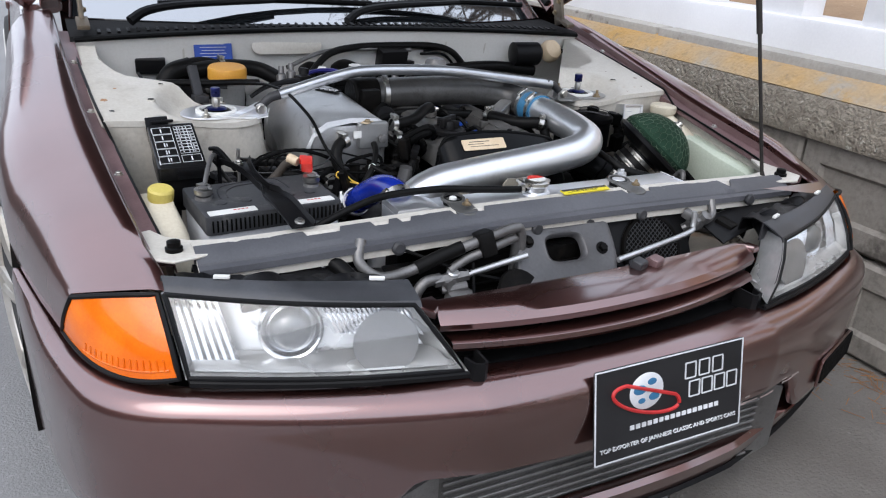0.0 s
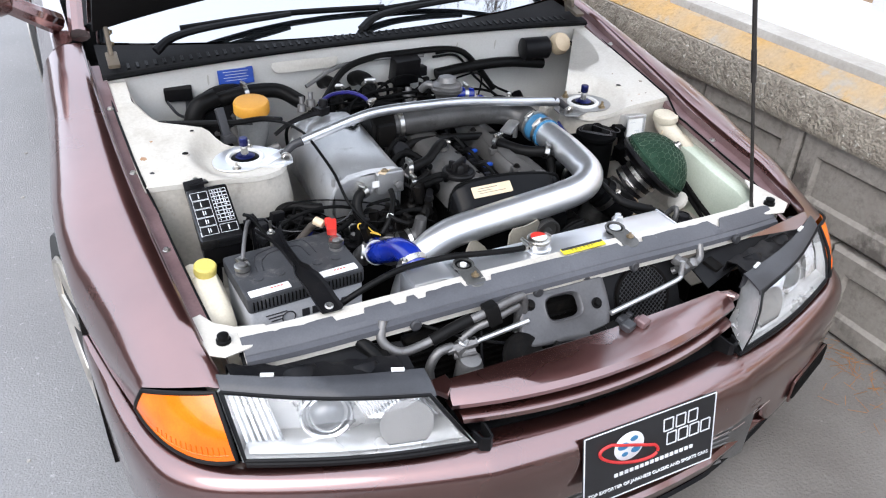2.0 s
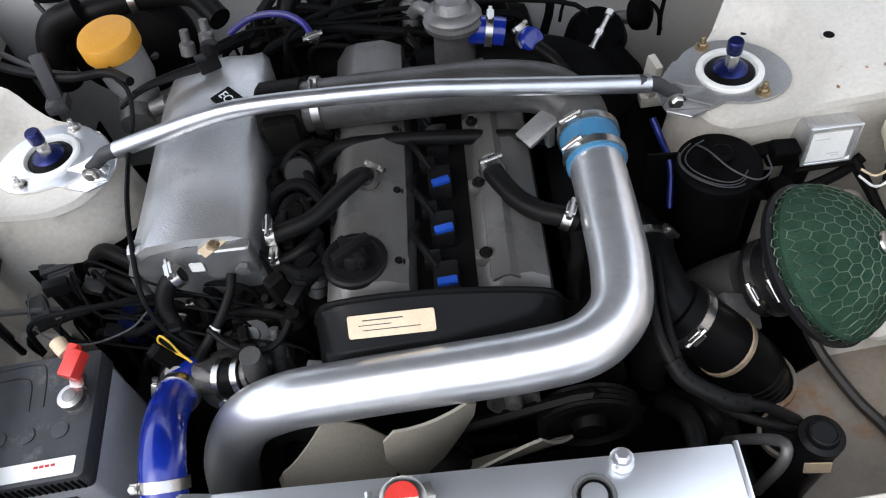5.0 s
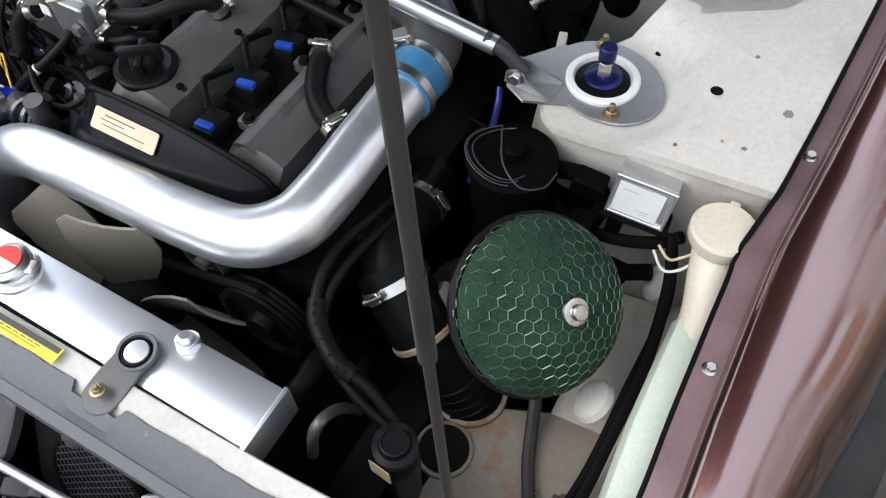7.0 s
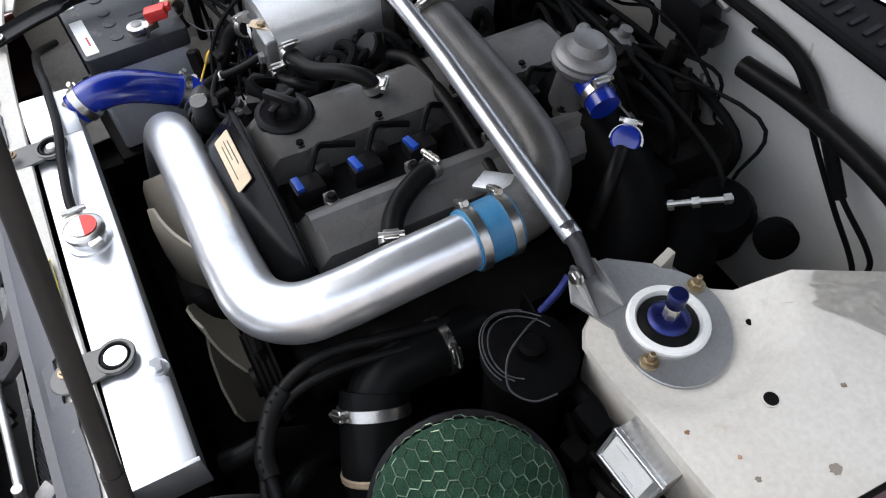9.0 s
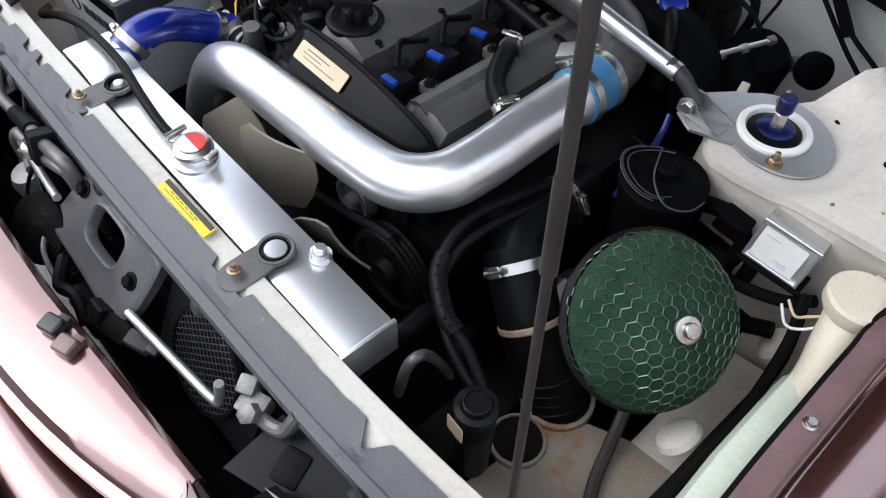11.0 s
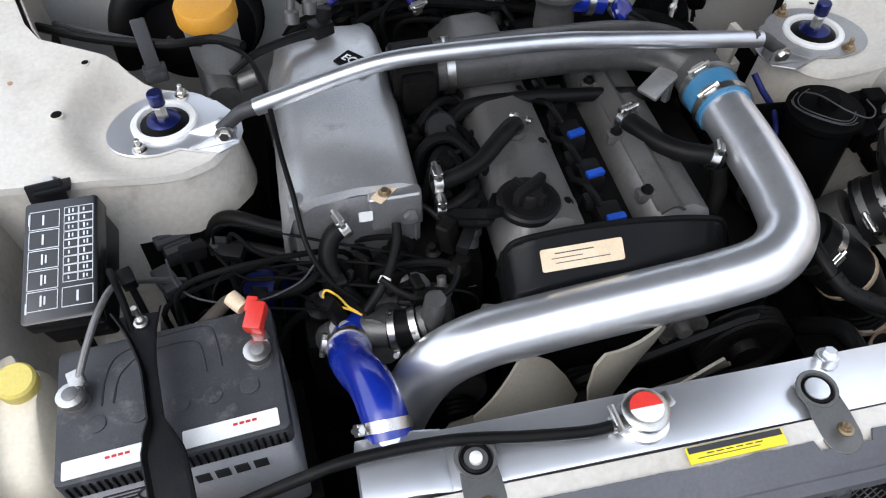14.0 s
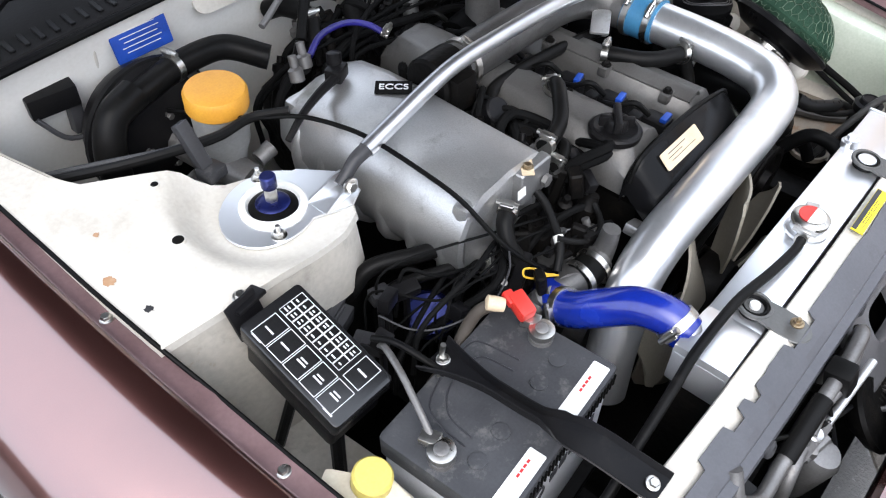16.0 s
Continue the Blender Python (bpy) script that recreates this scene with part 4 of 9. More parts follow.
        rows.append([(skew(s * (0.925 + u), 1.5), 1.50 + 0.10 * u + a, 0.985 + 0.12 * u + b) for a, b in o] + [(skew(s * (0.925 + u), 1.5), 1.50 + 0.10 * u + o[0][0], 0.985 + 0.12 * u + o[0][1])])
    sheet(bm, rows)
    bmesh.ops.remove_doubles(bm, verts=bm.verts, dist=0.0001)
    bmesh.ops.holes_fill(bm, edges=bm.edges)
    mir = part("door_mirror", bm, PAINT, car, "maroon door mirror shell")
    bm = B()
    tube(bm, [(s * 0.855, 1.55, 0.895), (s * 0.90, 1.50, 0.935), (s * 0.955, 1.49, 0.97)], (0.032, 0.026), 10, 4)
    part("mirror_foot", bm, PAINT, mir)

# windscreen, roof, tail
bm = B()
sheet(bm, [[(x, 1.305 + 0.16 * (x / 0.75) ** 2, 0.852), (x * 0.94, 1.72 + 0.10 * (x / 0.75) ** 2, 1.10), (x * 0.87, 2.06 + 0.06 * (x / 0.75) ** 2, 1.275)] for x in np.linspace(-0.76, 0.76, 15)], 0.005)
part("windscreen", bm, WINDOW, car, "dark windscreen mirroring sky and bare branches")
bm = B()
sheet(bm, [[(x, y, 1.32 - 0.05 * (x / 0.7) ** 4 - 0.06 * ((y - 2.5) / 0.45) ** 2 * 0.5) for x in np.linspace(-0.68, 0.68, 11)] for y in (2.07, 2.2, 2.4, 2.6, 2.8, 2.95)], 0.005)
part("roof", bm, PAINT, car)
bm = B()
sheet(bm, [[(x, 2.955, 1.27) for x in np.linspace(-0.66, 0.66, 7)], [(x * 1.08, 3.3, 1.06) for x in np.linspace(-0.66, 0.66, 7)], [(x * 1.15, 3.6, 0.92) for x in np.linspace(-0.66, 0.66, 7)]], 0.005)
part("rear_window", bm, WINDOW, car)
bm = B()
sheet(bm, [[(x, 3.605, 0.91) for x in np.linspace(-0.76, 0.76, 7)], [(x, 4.0, 0.90) for x in np.linspace(-0.76, 0.76, 7)], [(x * 0.97, 4.38, 0.88) for x in np.linspace(-0.76, 0.76, 7)], [(x * 0.96, 4.41, 0.45) for x in np.linspace(-0.76, 0.76, 7)], [(x * 0.95, 4.38, 0.25) for x in np.linspace(-0.76, 0.76, 7)]], 0.005)
part("boot_lid", bm, PAINT, car)
bm = B()
box(bm, (0, 2.75, 0.24), (1.56, 3.2, 0.06), bev=0.02)
part("floor_pan", bm, DARKFLOOR, car)
bm = B()
box(bm, (0, 1.62, 0.60), (1.5, 0.02, 0.5), bev=0.0)
part("bulkhead", bm, DARKFLOOR, car)

# cowl, wiper arms and blades
bm = B()
rows = []
for x in np.linspace(-0.77, 0.77, 17):
    c = 1 - (x / 0.77) ** 2
    rows.append([(x, 1.235, 0.822 + 0.024 * c), (x, 1.245, 0.832 + 0.022 * c), (x, 1.27, 0.836 + 0.02 * c), (x, 1.285 + 0.06 * (1 - c), 0.838 + 0.016 * c), (x, 1.305 + 0.16 * (1 - c), 0.848)])
sheet(bm, rows, 0.004)
cowl = part("cowl_panel", bm, HOODIN, car, "black louvred cowl panel")
bm = B()
for k in range(60):
    x = -0.70 + k * 0.0235
    c = 1 - (x / 0.77) ** 2
    box(bm, (x, 1.268, 0.8385 + 0.02 * c), (0.008, 0.03, 0.004), (8, 0, 0), 0.001, 1)
part("louvres", bm, TRIM, cowl)
bm = B()
tube(bm, [(x, 1.232, 0.826 + 0.024 * (1 - (x / 0.77) ** 2)) for x in np.linspace(-0.76, 0.76, 15)], 0.007, 8, 2)
part("cowl_seal", bm, RUBBER, cowl)
for xa, xb in ((-0.62, 0.02), (-0.02, 0.56)):
    bm = B()
    ya = 1.335
    tube(bm, [(xa, ya - 0.03, 0.862), (xa + 0.05, ya - 0.01, 0.888), (xa + 0.16, ya + 0.01, 0.902), (xa + 0.40, ya + 0.03, 0.912)], (0.014, 0.008), 8, 4)
    arm = part("wiper_arm", bm, TRIM, car, "black wiper arm")
    bm = B()
    tube(bm, [(xa + 0.08, ya + 0.03, 0.900), (xa + 0.36, ya + 0.04, 0.912), (xb + 0.06, ya + 0.035, 0.905)], 0.009, 8, 4)
    part("wiper_blade", bm, RUBBER, arm)

# bonnet, propped open
HA = radians(42.5)


def hood(x, d, off=0.0):
    """A place on the open bonnet: d metres from the hinge line along the slope."""
    return Vector((x, 1.335 - d * math.cos(HA) + off * math.sin(HA), 0.930 + d * math.sin(HA) + off * math.cos(HA)))


bm = B()
rows = []
for u in np.linspace(-1, 1, 17):
    d0 = 0.20 * (1 - u * u) + 0.0
    rows.append([hood(u * (0.775 - 0.075 * (d / 1.32)), d0 + (1.32 - d0 - 0.06 * u * u) * (d / 1.32), 0.045 * (1 - u * u) + 0.02) for d in np.linspace(0, 1.32, 9)])
sheet(bm, rows, 0.003)
bon = part("bonnet", bm, PAINT, car, "open maroon bonnet seen from below")
bm = B()
rows = []
for u in np.linspace(-1, 1, 17):
    d0 = 0.20 * (1 - u * u) + 0.005
    rows.append([hood(u * (0.768 - 0.075 * (d / 1.32)), d0 + (1.31 - d0 - 0.06 * u * u) * (d / 1.32), 0.018 * (1 - u * u) * (1 - abs(2 * d / 1.32 - 1) ** 3)) for d in np.linspace(0, 1.32, 13)])
sheet(bm, rows, 0.012)
part("bonnet_liner", bm, HOODIN, bon, "matt black bonnet underside")
for x in (-0.55, -0.2, 0.2, 0.55):
    bm = B()
    tube(bm, [hood(x, 0.24, -0.004), hood(x * 0.8, 0.7, -0.006), hood(x * 0.7, 1.2, -0.004)], 0.016, 8, 4)
    part("stiffener", bm, HOODIN, bon)
for s in (-1, 1):
    bm = B()
    box(bm, (s * 0.735, 1.315, 0.90), (0.012, 0.045, 0.10), (-18, 0, 0), 0.004)
    box(bm, (s * 0.735, 1.27, 0.862), (0.03, 0.07, 0.012), (12, 0, 0), 0.003)
    hinge = part("hinge", bm, HINGE, car, "dull brown zinc bonnet hinge")
    bm = B()
    for q in ((1.31, 0.925), (1.325, 0.888)):
        bolt(bm, (s * 0.728, *q), (-s, 0, 0), 0.006, 0.006)
    part("bolt", bm, BRASSY, hinge)

# wheels
def wheel_mesh():
    t, r = B(), B()
    m = axes((0, 0, 0), (-1, 0, 0))
    lathe(t, [(0.232, -0.10), (0.268, -0.108), (0.296, -0.10), (0.308, -0.08), (0.31, 0.0), (0.308, 0.08), (0.296, 0.10), (0.268, 0.106), (0.232, 0.10)], m, 48)
    lathe(r, [(0.236, -0.1), (0.236, 0.088), (0.246, 0.106), (0.240, 0.113), (0.228, 0.104), (0.220, 0.05), (0.21, 0.0), (0.06, -0.01), (0.05, -0.03)], m, 48)
    spokes = []
    for k in range(6):
        a = k * math.pi / 3
        d = Vector((0, math.cos(a), math.sin(a)))
        sp = B()
        for off in (-0.10, 0.10):
            e = Vector((0, math.cos(a + off), math.sin(a + off)))
            tube(sp, [Vector((-0.055, 0, 0)) + d * 0.045, Vector((-0.088, 0, 0)) + e * 0.13, Vector((-0.098, 0, 0)) + e * 0.231], (0.021, 0.015), 8, 4)
        spokes.append(sp)
    lathe(r, [(0.055, -0.02), (0.055, 0.05), (0.045, 0.062), (0.02, 0.064)], m, 24)
    return t, r, spokes


tm, rm, spm = wheel_mesh()
for x, y in ((-0.838, 0.80), (0.838, 0.80), (-0.89, 3.42), (0.79, 3.42)):
    turn = pose(x, y, 0.31, 0, 0, (0 if x < 0 else 180) + (11 if y < 2 else 0))
    t2, r2 = tm.copy(), rm.copy()
    t2.transform(turn), r2.transform(turn)
    w = part("wheel", r2, RIMM, car, "pale bronze alloy wheel")
    part("tyre", t2, TYRE, w, "black tyre")
    for sp in spm:
        s2 = sp.copy()
        s2.transform(turn)
        part("spoke", s2, RIMM, w)

# black advertising plate with a globe and ring mark, hung on the bumper
PM = axes((0.047, -0.1225, 0.427), (0, -0.979, 0.205), (1, 0, 0)) @ Matrix.Diagonal((1, 0.89, 1, 1))
bm = B()
slab(bm, rounded(0.325, 0.185, 0.004, 3), -0.0035, 0, PM, 0.001, 1)
sign = part("sign_plate", bm, SIGN, car, "black advertising plate with a white rim, globe and red ring")
bm = B()
for x, y, w, h in ((0, 0.0905, 0.323, 0.0025), (0, -0.0905, 0.323, 0.0025), (-0.1605, 0, 0.0025, 0.183), (0.1605, 0, 0.0025, 0.183)):
    slab(bm, [(x - w / 2, y - h / 2), (x + w / 2, y - h / 2), (x + w / 2, y + h / 2), (x - w / 2, y + h / 2)], 0, 0.0012, PM)
part("rim", bm, PALEINK, sign, "white rim")
bm = B()
lathe(bm, [(0.036, 0), (0.034, 0.0012), (0.005, 0.0016)], PM @ Matrix.Translation((-0.055, 0.033, 0)), 28)
part("globe", bm, PALEINK, sign, "pale globe")
bm = B()
for cx, cy, r in ((-0.07, 0.038, 0.014), (-0.045, 0.050, 0.010), (-0.04, 0.02, 0.012), (-0.066, 0.016, 0.008)):
    lathe(bm, [(r, 0.0012), (r * 0.9, 0.0022), (r * 0.2, 0.0024)], PM @ Matrix.Translation((cx, cy, 0)) @ Matrix.Diagonal((1, 0.7, 1, 1)), 12)
part("continents", bm, BLUEC, sign)
bm = B()
ring = [PM @ Vector((-0.055 + 0.075 * math.cos(a) * math.cos(-0.35) - 0.026 * math.sin(a) * math.sin(-0.35), 0.018 + 0.075 * math.cos(a) * math.sin(-0.35) + 0.026 * math.sin(a) * math.cos(-0.35), 0.0015)) for a in np.linspace(0, 2 * math.pi, 41)[:-1] if not 0.75 < a < 2.2]
tube(bm, ring, 0.0034, 6, 1, False)
part("ring", bm, REDINK, sign, "red ring round the globe")
for x, y in [(0.040 + 0.031 * k, 0.052) for k in range(3)] + [(0.050 + 0.029 * k, 0.013) for k in range(4)]:
    w, h, t = 0.023, 0.031, 0.0022
    bars(sign, "mark", PM, [(x, y + h / 2, w, t), (x, y - h / 2, w, t), (x - w / 2, y, t, h), (x + w / 2, y, t, h)], PALEINK, label="pale outlined block mark")
for k in range(16):
    bars(sign, "line", PM, [(-0.085 + 0.0125 * k, -0.033, 0.0085, 0.0085)], PALEINK, label="pale printed bar")
words(sign, "small_print", "TOP EXPORTER OF JAPANESE CLASSIC AND SPORTS CARS", 0.0115, PM @ Matrix.Translation((0, -0.066, 0)), PALEINK)
# bare front-mounted intercooler in the mouth of the bumper
IC = thing("intercooler", "bare aluminium front intercooler with horizontal bars", "intercooler", at=(0.05, 0.02, 0.18))
bm = B()
box(bm, (0.02, -0.01, 0.235), (0.74, 0.06, 0.20), (0, 0, 0), 0.006)
part("core", bm, DARKCAST, IC)
for k in range(12):
    bm = B()
    box(bm, (0.02, -0.042, 0.145 + k * 0.0165), (0.72, 0.010, 0.006), bev=0.0015, seg=1)
    part("bar", bm, CASTDULL, IC)
for s in (-1, 1):
    bm = B()
    slab(bm, [(0, 0), (0.075 * s, 0.02), (0.075 * s, 0.17), (0, 0.2)], 0, 0.06, axes((0.02 + s * 0.36, 0.02, 0.135), (0, -1, 0), (1, 0, 0)), 0.006)
    part("end_tank", bm, CASTDULL, IC)
# ---------------------------------------------------------------- engine bay shell (parts of the car)
DECK = [(0.408, 0.82), (0.415, 0.785), (0.435, 0.754), (0.47, 0.740), (0.56, 0.738), (0.66, 0.742), (0.740, 0.746), (0.744, 0.80), (0.754, 0.95), (0.761, 1.10), (0.766, 1.235), (0.715, 1.235), (0.716, 1.13), (0.690, 1.05), (0.668, 1.015), (0.60, 0.982), (0.545, 0.952), (0.48, 0.925), (0.435, 0.90), (0.41, 0.865)]


def deck_z(x, y):
    d = math.hypot(abs(x) - 0.497, y - 0.85)
    z = 0.753 + 0.15 * (y - 0.86) + 0.03 * (abs(x) - 0.63)
    k = min(1, max(0, (d - 0.088) / 0.05))
    k = k * k * (3 - 2 * k)
    return 0.718 * (1 - k) + z * k


def tower_side(s, pts):
    """The outline as it is on that side: the tower beside the air filter stands a little further out and back."""
    return pts if s < 0 else [(x + 0.030 * min(1, max(0, (0.50 - x) / 0.07)), y + 0.014 * min(1, max(0, (0.82 - y) / 0.05))) for x, y in pts]


for s in (-1, 1):
    bm = B()
    vs = [bm.verts.new((s * x, y, 0)) for x, y in tower_side(s, DECK)]
    f = bm.faces.new(vs)
    bmesh.ops.triangulate(bm, faces=[f])
    for _ in range(4):
        long_edges = [e for e in bm.edges if e.calc_length() > 0.022]
        if long_edges:
            bmesh.ops.subdivide_edges(bm, edges=long_edges, cuts=1)
            bmesh.ops.triangulate(bm, faces=bm.faces)
    rim = [e for e in bm.edges if len(e.link_faces) == 1]
    for v in bm.verts:
        v.co.z = deck_z(v.co.x, v.co.y)
    ext = bmesh.ops.extrude_edge_only(bm, edges=rim)
    low = [v for v in ext["geom"] if isinstance(v, bmesh.types.BMVert)]
    for v in low:
        v.co.z -= 0.012
        v.co.x += 0.004 * (1 if v.co.x < s * 0.55 else -1) * -1
    rim2 = [e for e in ext["geom"] if isinstance(e, bmesh.types.BMEdge)]
    part("tower_deck", bm, BAYWHITE, car, "white strut tower deck with rust spots", smooth=50)
    # rust blotches and marks on the paint
    spots = ((0.729, 0.861, 0.0085, RUST), (0.719, 0.799, 0.0055, GREYPL), (0.70, 0.93, 0.004, RUST)) if s < 0 else ((0.718, 0.864, 0.0065, TRAY), (0.69, 0.80, 0.0032, TRAY), (0.665, 0.80, 0.0025, RUST), (0.62, 0.775, 0.003, TRAY), (0.66, 0.93, 0.003, TRAY))
    for k, (hx, hy, hr, mt) in enumerate(spots):
        r3 = random.Random(k + 9)
        bm = B()
        ring = [(hx + hr * r3.uniform(0.6, 1.25) * math.cos(a), hy + hr * r3.uniform(0.6, 1.25) * math.sin(a)) for a in np.linspace(0, 2 * math.pi, 19)[:-1]]
        c = bm.verts.new((s * hx, hy, deck_z(hx, hy) + 0.0010))
        vs = [bm.verts.new((s * a, b, deck_z(a, b) + 0.0007)) for a, b in ring]
        for i in range(len(vs)):
            bm.faces.new((c, vs[i], vs[(i + 1) % len(vs)]))
        part("stain", bm, mt, car)
    # holes and dimples; black discs stand for the shade inside the holes
    for hx, hy, hr in ((0.634, 0.860, 0.009), (0.60, 0.955, 0.006)) if s < 0 else ((0.635, 0.863, 0.009), (0.545, 0.930, 0.005)):
        bm = B()
        hr *= 0.85
        z = deck_z(hx, hy) + 0.0012
        lathe(bm, [(hr * 1.25, -0.004), (hr * 1.2, 0.0004), (hr, 0.0006), (hr * 0.95, -0.001)], axes((s * hx, hy, z), (0, 0, 1)), 16)
        rimo = part("hole_rim", bm, BAYWHITE, car)
        bm = B()
        lathe(bm, [(hr, -0.004), (hr, 0.0006)], axes((s * hx, hy, z + 0.0003), (0, 0, 1)), 16)
        part("hole", bm, DARKFLOOR, rimo)
    # tower wall below the deck
    bm = B()
    front = [(0.742, 0.752), (0.66, 0.747), (0.56, 0.744), (0.475, 0.746), (0.440, 0.760), (0.421, 0.788), (0.414, 0.82), (0.416, 0.862), (0.438, 0.895), (0.48, 0.918), (0.545, 0.946), (0.60, 0.976), (0.664, 1.01), (0.684, 1.05), (0.71, 1.13), (0.72, 1.23)]
    front = tower_side(s, front)
    rows = []
    def tower_row(k, dz, pts):
        return [(s * (x - (0.010 * k if x < 0.45 else 0)), y - 0.006 * k * (1 if y < 0.75 else -0.6), deck_z(x, y) - 0.008 - dz + (0.02 * math.sin(9 * x + 14 * y) if k == 2 else 0)) for x, y in pts]

    for k, dz in enumerate((0.0, 0.03, 0.115)):
        rows.append(tower_row(k, dz, front))
    sheet(bm, rows, 0.003)
    low = B()
    sheet(low, [tower_row(k, dz, front[:3]) for k, dz in ((2, 0.115), (3, 0.30), (4, 0.44))], 0.003)
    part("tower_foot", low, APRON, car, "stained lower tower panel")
    # the black here paints in shade and grime below the pale wall
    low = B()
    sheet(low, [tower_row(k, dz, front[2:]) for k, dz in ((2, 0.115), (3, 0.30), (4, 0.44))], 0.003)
    part("tower_foot", low, GRIME_SHADE, car, "black lower tower panel, shade and grime in its colour")
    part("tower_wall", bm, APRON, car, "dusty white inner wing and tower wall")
    # apron along the wing, in front of the tower
    bm = B()
    rows = []
    for y in np.linspace(0.28, 0.755, 12):
        x0, z0 = gap_x(y, s) - (0.036 if s < 0 else 0.012), gap_z(y) - 0.048
        rows.append([(s * x0, y, z0), (s * (x0 - 0.006), y, z0 - 0.03), (s * (x0 - 0.014), y, z0 - 0.12), (s * (x0 - 0.03), y, 0.50), (s * (x0 - 0.07), y, 0.452), (s * (x0 - (0.25 if y < 0.52 else 0.15)), y, 0.436)])
    sheet(bm, [r[4:] if s > 0 else r for r in rows[:7]], 0.003)
    if s > 0:
        side = B()
        sheet(side, [r[:5] for r in rows], 0.003)
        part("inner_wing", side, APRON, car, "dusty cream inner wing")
        side = B()
        lathe(side, [(0.026, -0.004), (0.024, 0.004), (0.014, 0.009), (0.004, 0.010)], axes((0.662, 0.715, 0.556), (-0.75, -0.35, 0.55)), 20)
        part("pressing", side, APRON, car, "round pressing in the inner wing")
        side = B()
        lathe(side, [(0.030, -0.004), (0.027, 0.004), (0.018, 0.010), (0.006, 0.012), (0.001, 0.012)], axes((0.652, 0.545, 0.520), (-0.72, -0.10, 0.68)), 24)
        part("pressing", side, BAYWHITE, car, "glossy round pressing in the inner wing")
    dark = B()
    sheet(dark, [r[4:] if s > 0 else r for r in rows[6:]], 0.003)
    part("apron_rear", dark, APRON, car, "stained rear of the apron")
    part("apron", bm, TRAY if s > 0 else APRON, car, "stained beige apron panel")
    # inner drop of the apron, coloured black in place of shade
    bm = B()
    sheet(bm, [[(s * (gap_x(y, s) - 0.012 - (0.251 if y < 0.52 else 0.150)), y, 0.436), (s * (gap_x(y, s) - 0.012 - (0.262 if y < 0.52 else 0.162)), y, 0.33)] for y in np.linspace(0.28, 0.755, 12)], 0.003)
    part("apron_lip", bm, GRIME_SHADE, car)
    # front corner pad with the bonnet bump stop
    bm = B()
    slab(bm, [(0.735, 0.255), (0.73, 0.40), (0.715, 0.385), (0.69, 0.33), (0.655, 0.302), (0.60, 0.292), (0.60, 0.255), (0.64, 0.235), (0.69, 0.225)], 0.640, 0.645, Matrix.Diagonal((s, 1, 1, 1)), 0.0015, 1)
    pad = part("corner_pad", bm, BAYWHITE, car, "white corner of the radiator support")
    bm = B()
    lathe(bm, [(0.014, 0.0), (0.014, 0.006), (0.011, 0.008), (0.011, 0.016), (0.006, 0.018)], axes((s * 0.683, 0.268, 0.645), (0, 0, 1)), 18)
    part("bump_stop", bm, RUBBER, pad)
    # long side rail, low down, blackened for the shade there
    bm = B()
    box(bm, (s * 0.43, 0.75, 0.36), (0.07, 1.0, 0.10), bev=0.01)
    part("side_rail", bm, GRIME_SHADE, car)
# round holes in the apron floor, black discs for their shade, and rust
for c, r in (((0.510, 0.425), 0.034), ((0.500, 0.512), 0.046)):
    bm = B()
    lathe(bm, [(r * 1.12, -0.004), (r * 1.1, 0.004), (r * 0.98, 0.006), (r * 0.95, 0.0)], axes((*c, 0.442), (0, 0, 1)), 28)
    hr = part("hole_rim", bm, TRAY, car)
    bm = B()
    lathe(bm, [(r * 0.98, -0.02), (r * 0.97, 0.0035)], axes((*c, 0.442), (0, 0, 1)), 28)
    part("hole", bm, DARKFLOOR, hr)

# bulkhead behind the engine
bm = B()
rows = []
for x in np.linspace(-0.77, 0.77, 23):
    c = 1 - (x / 0.77) ** 2
    dent = 0.012 * math.exp(-((x + 0.27) / 0.11) ** 2)
    rows.append([(x, 1.238, 0.822 + 0.024 * c), (x, 1.252 + dent * 0.3, 0.79), (x, 1.256 + dent, 0.765), (x, 1.262 + dent, 0.72), (x, 1.285, 0.66), (x, 1.29, 0.5), (x, 1.29, 0.25)])
sheet(bm, rows, 0.003)
# paler than the decks to paint in light the open bonnet cuts off
fw = part("firewall", bm, FIREW, car, "off-white bulkhead panel")
bm = B()
slab(bm, rounded(0.20, 0.045, 0.022, 6), -0.002, 0.0045, axes((-0.22, 1.247, 0.803), (0, -1, 0.22), (1, 0, 0)), 0.002)
part("oval_pressing", bm, BAYWHITE, fw, "pale oval pressing")
for x in (-0.50, 0.15, 0.28, 0.42):
    bm = B()
    box(bm, (x, 1.252, 0.79), (0.006, 0.008, 0.05), (12, 0, 0), 0.002)
    part("rib", bm, BAYWHITE, fw)
pm = axes((-0.424, 1.243, 0.798), (0, -1, 0.2), (1, 0, 0))
bm = B()
slab(bm, rounded(0.100, 0.066, 0.003, 2), -0.001, 0.002, pm, 0.0008, 1)
plate = part("data_plate", bm, BLUEL, fw, "blue metal data plate")
bars(plate, "print", pm, [(0, 0.020 - 0.008 * k, 0.07 - 0.01 * (k % 2), 0.0012) for k in range(6)], PALEINK, 0.0026)

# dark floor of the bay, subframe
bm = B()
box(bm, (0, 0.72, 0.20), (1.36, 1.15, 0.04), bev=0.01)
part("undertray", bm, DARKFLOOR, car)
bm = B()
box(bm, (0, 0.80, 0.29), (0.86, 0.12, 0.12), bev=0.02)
part("crossmember", bm, GRIME_SHADE, car)
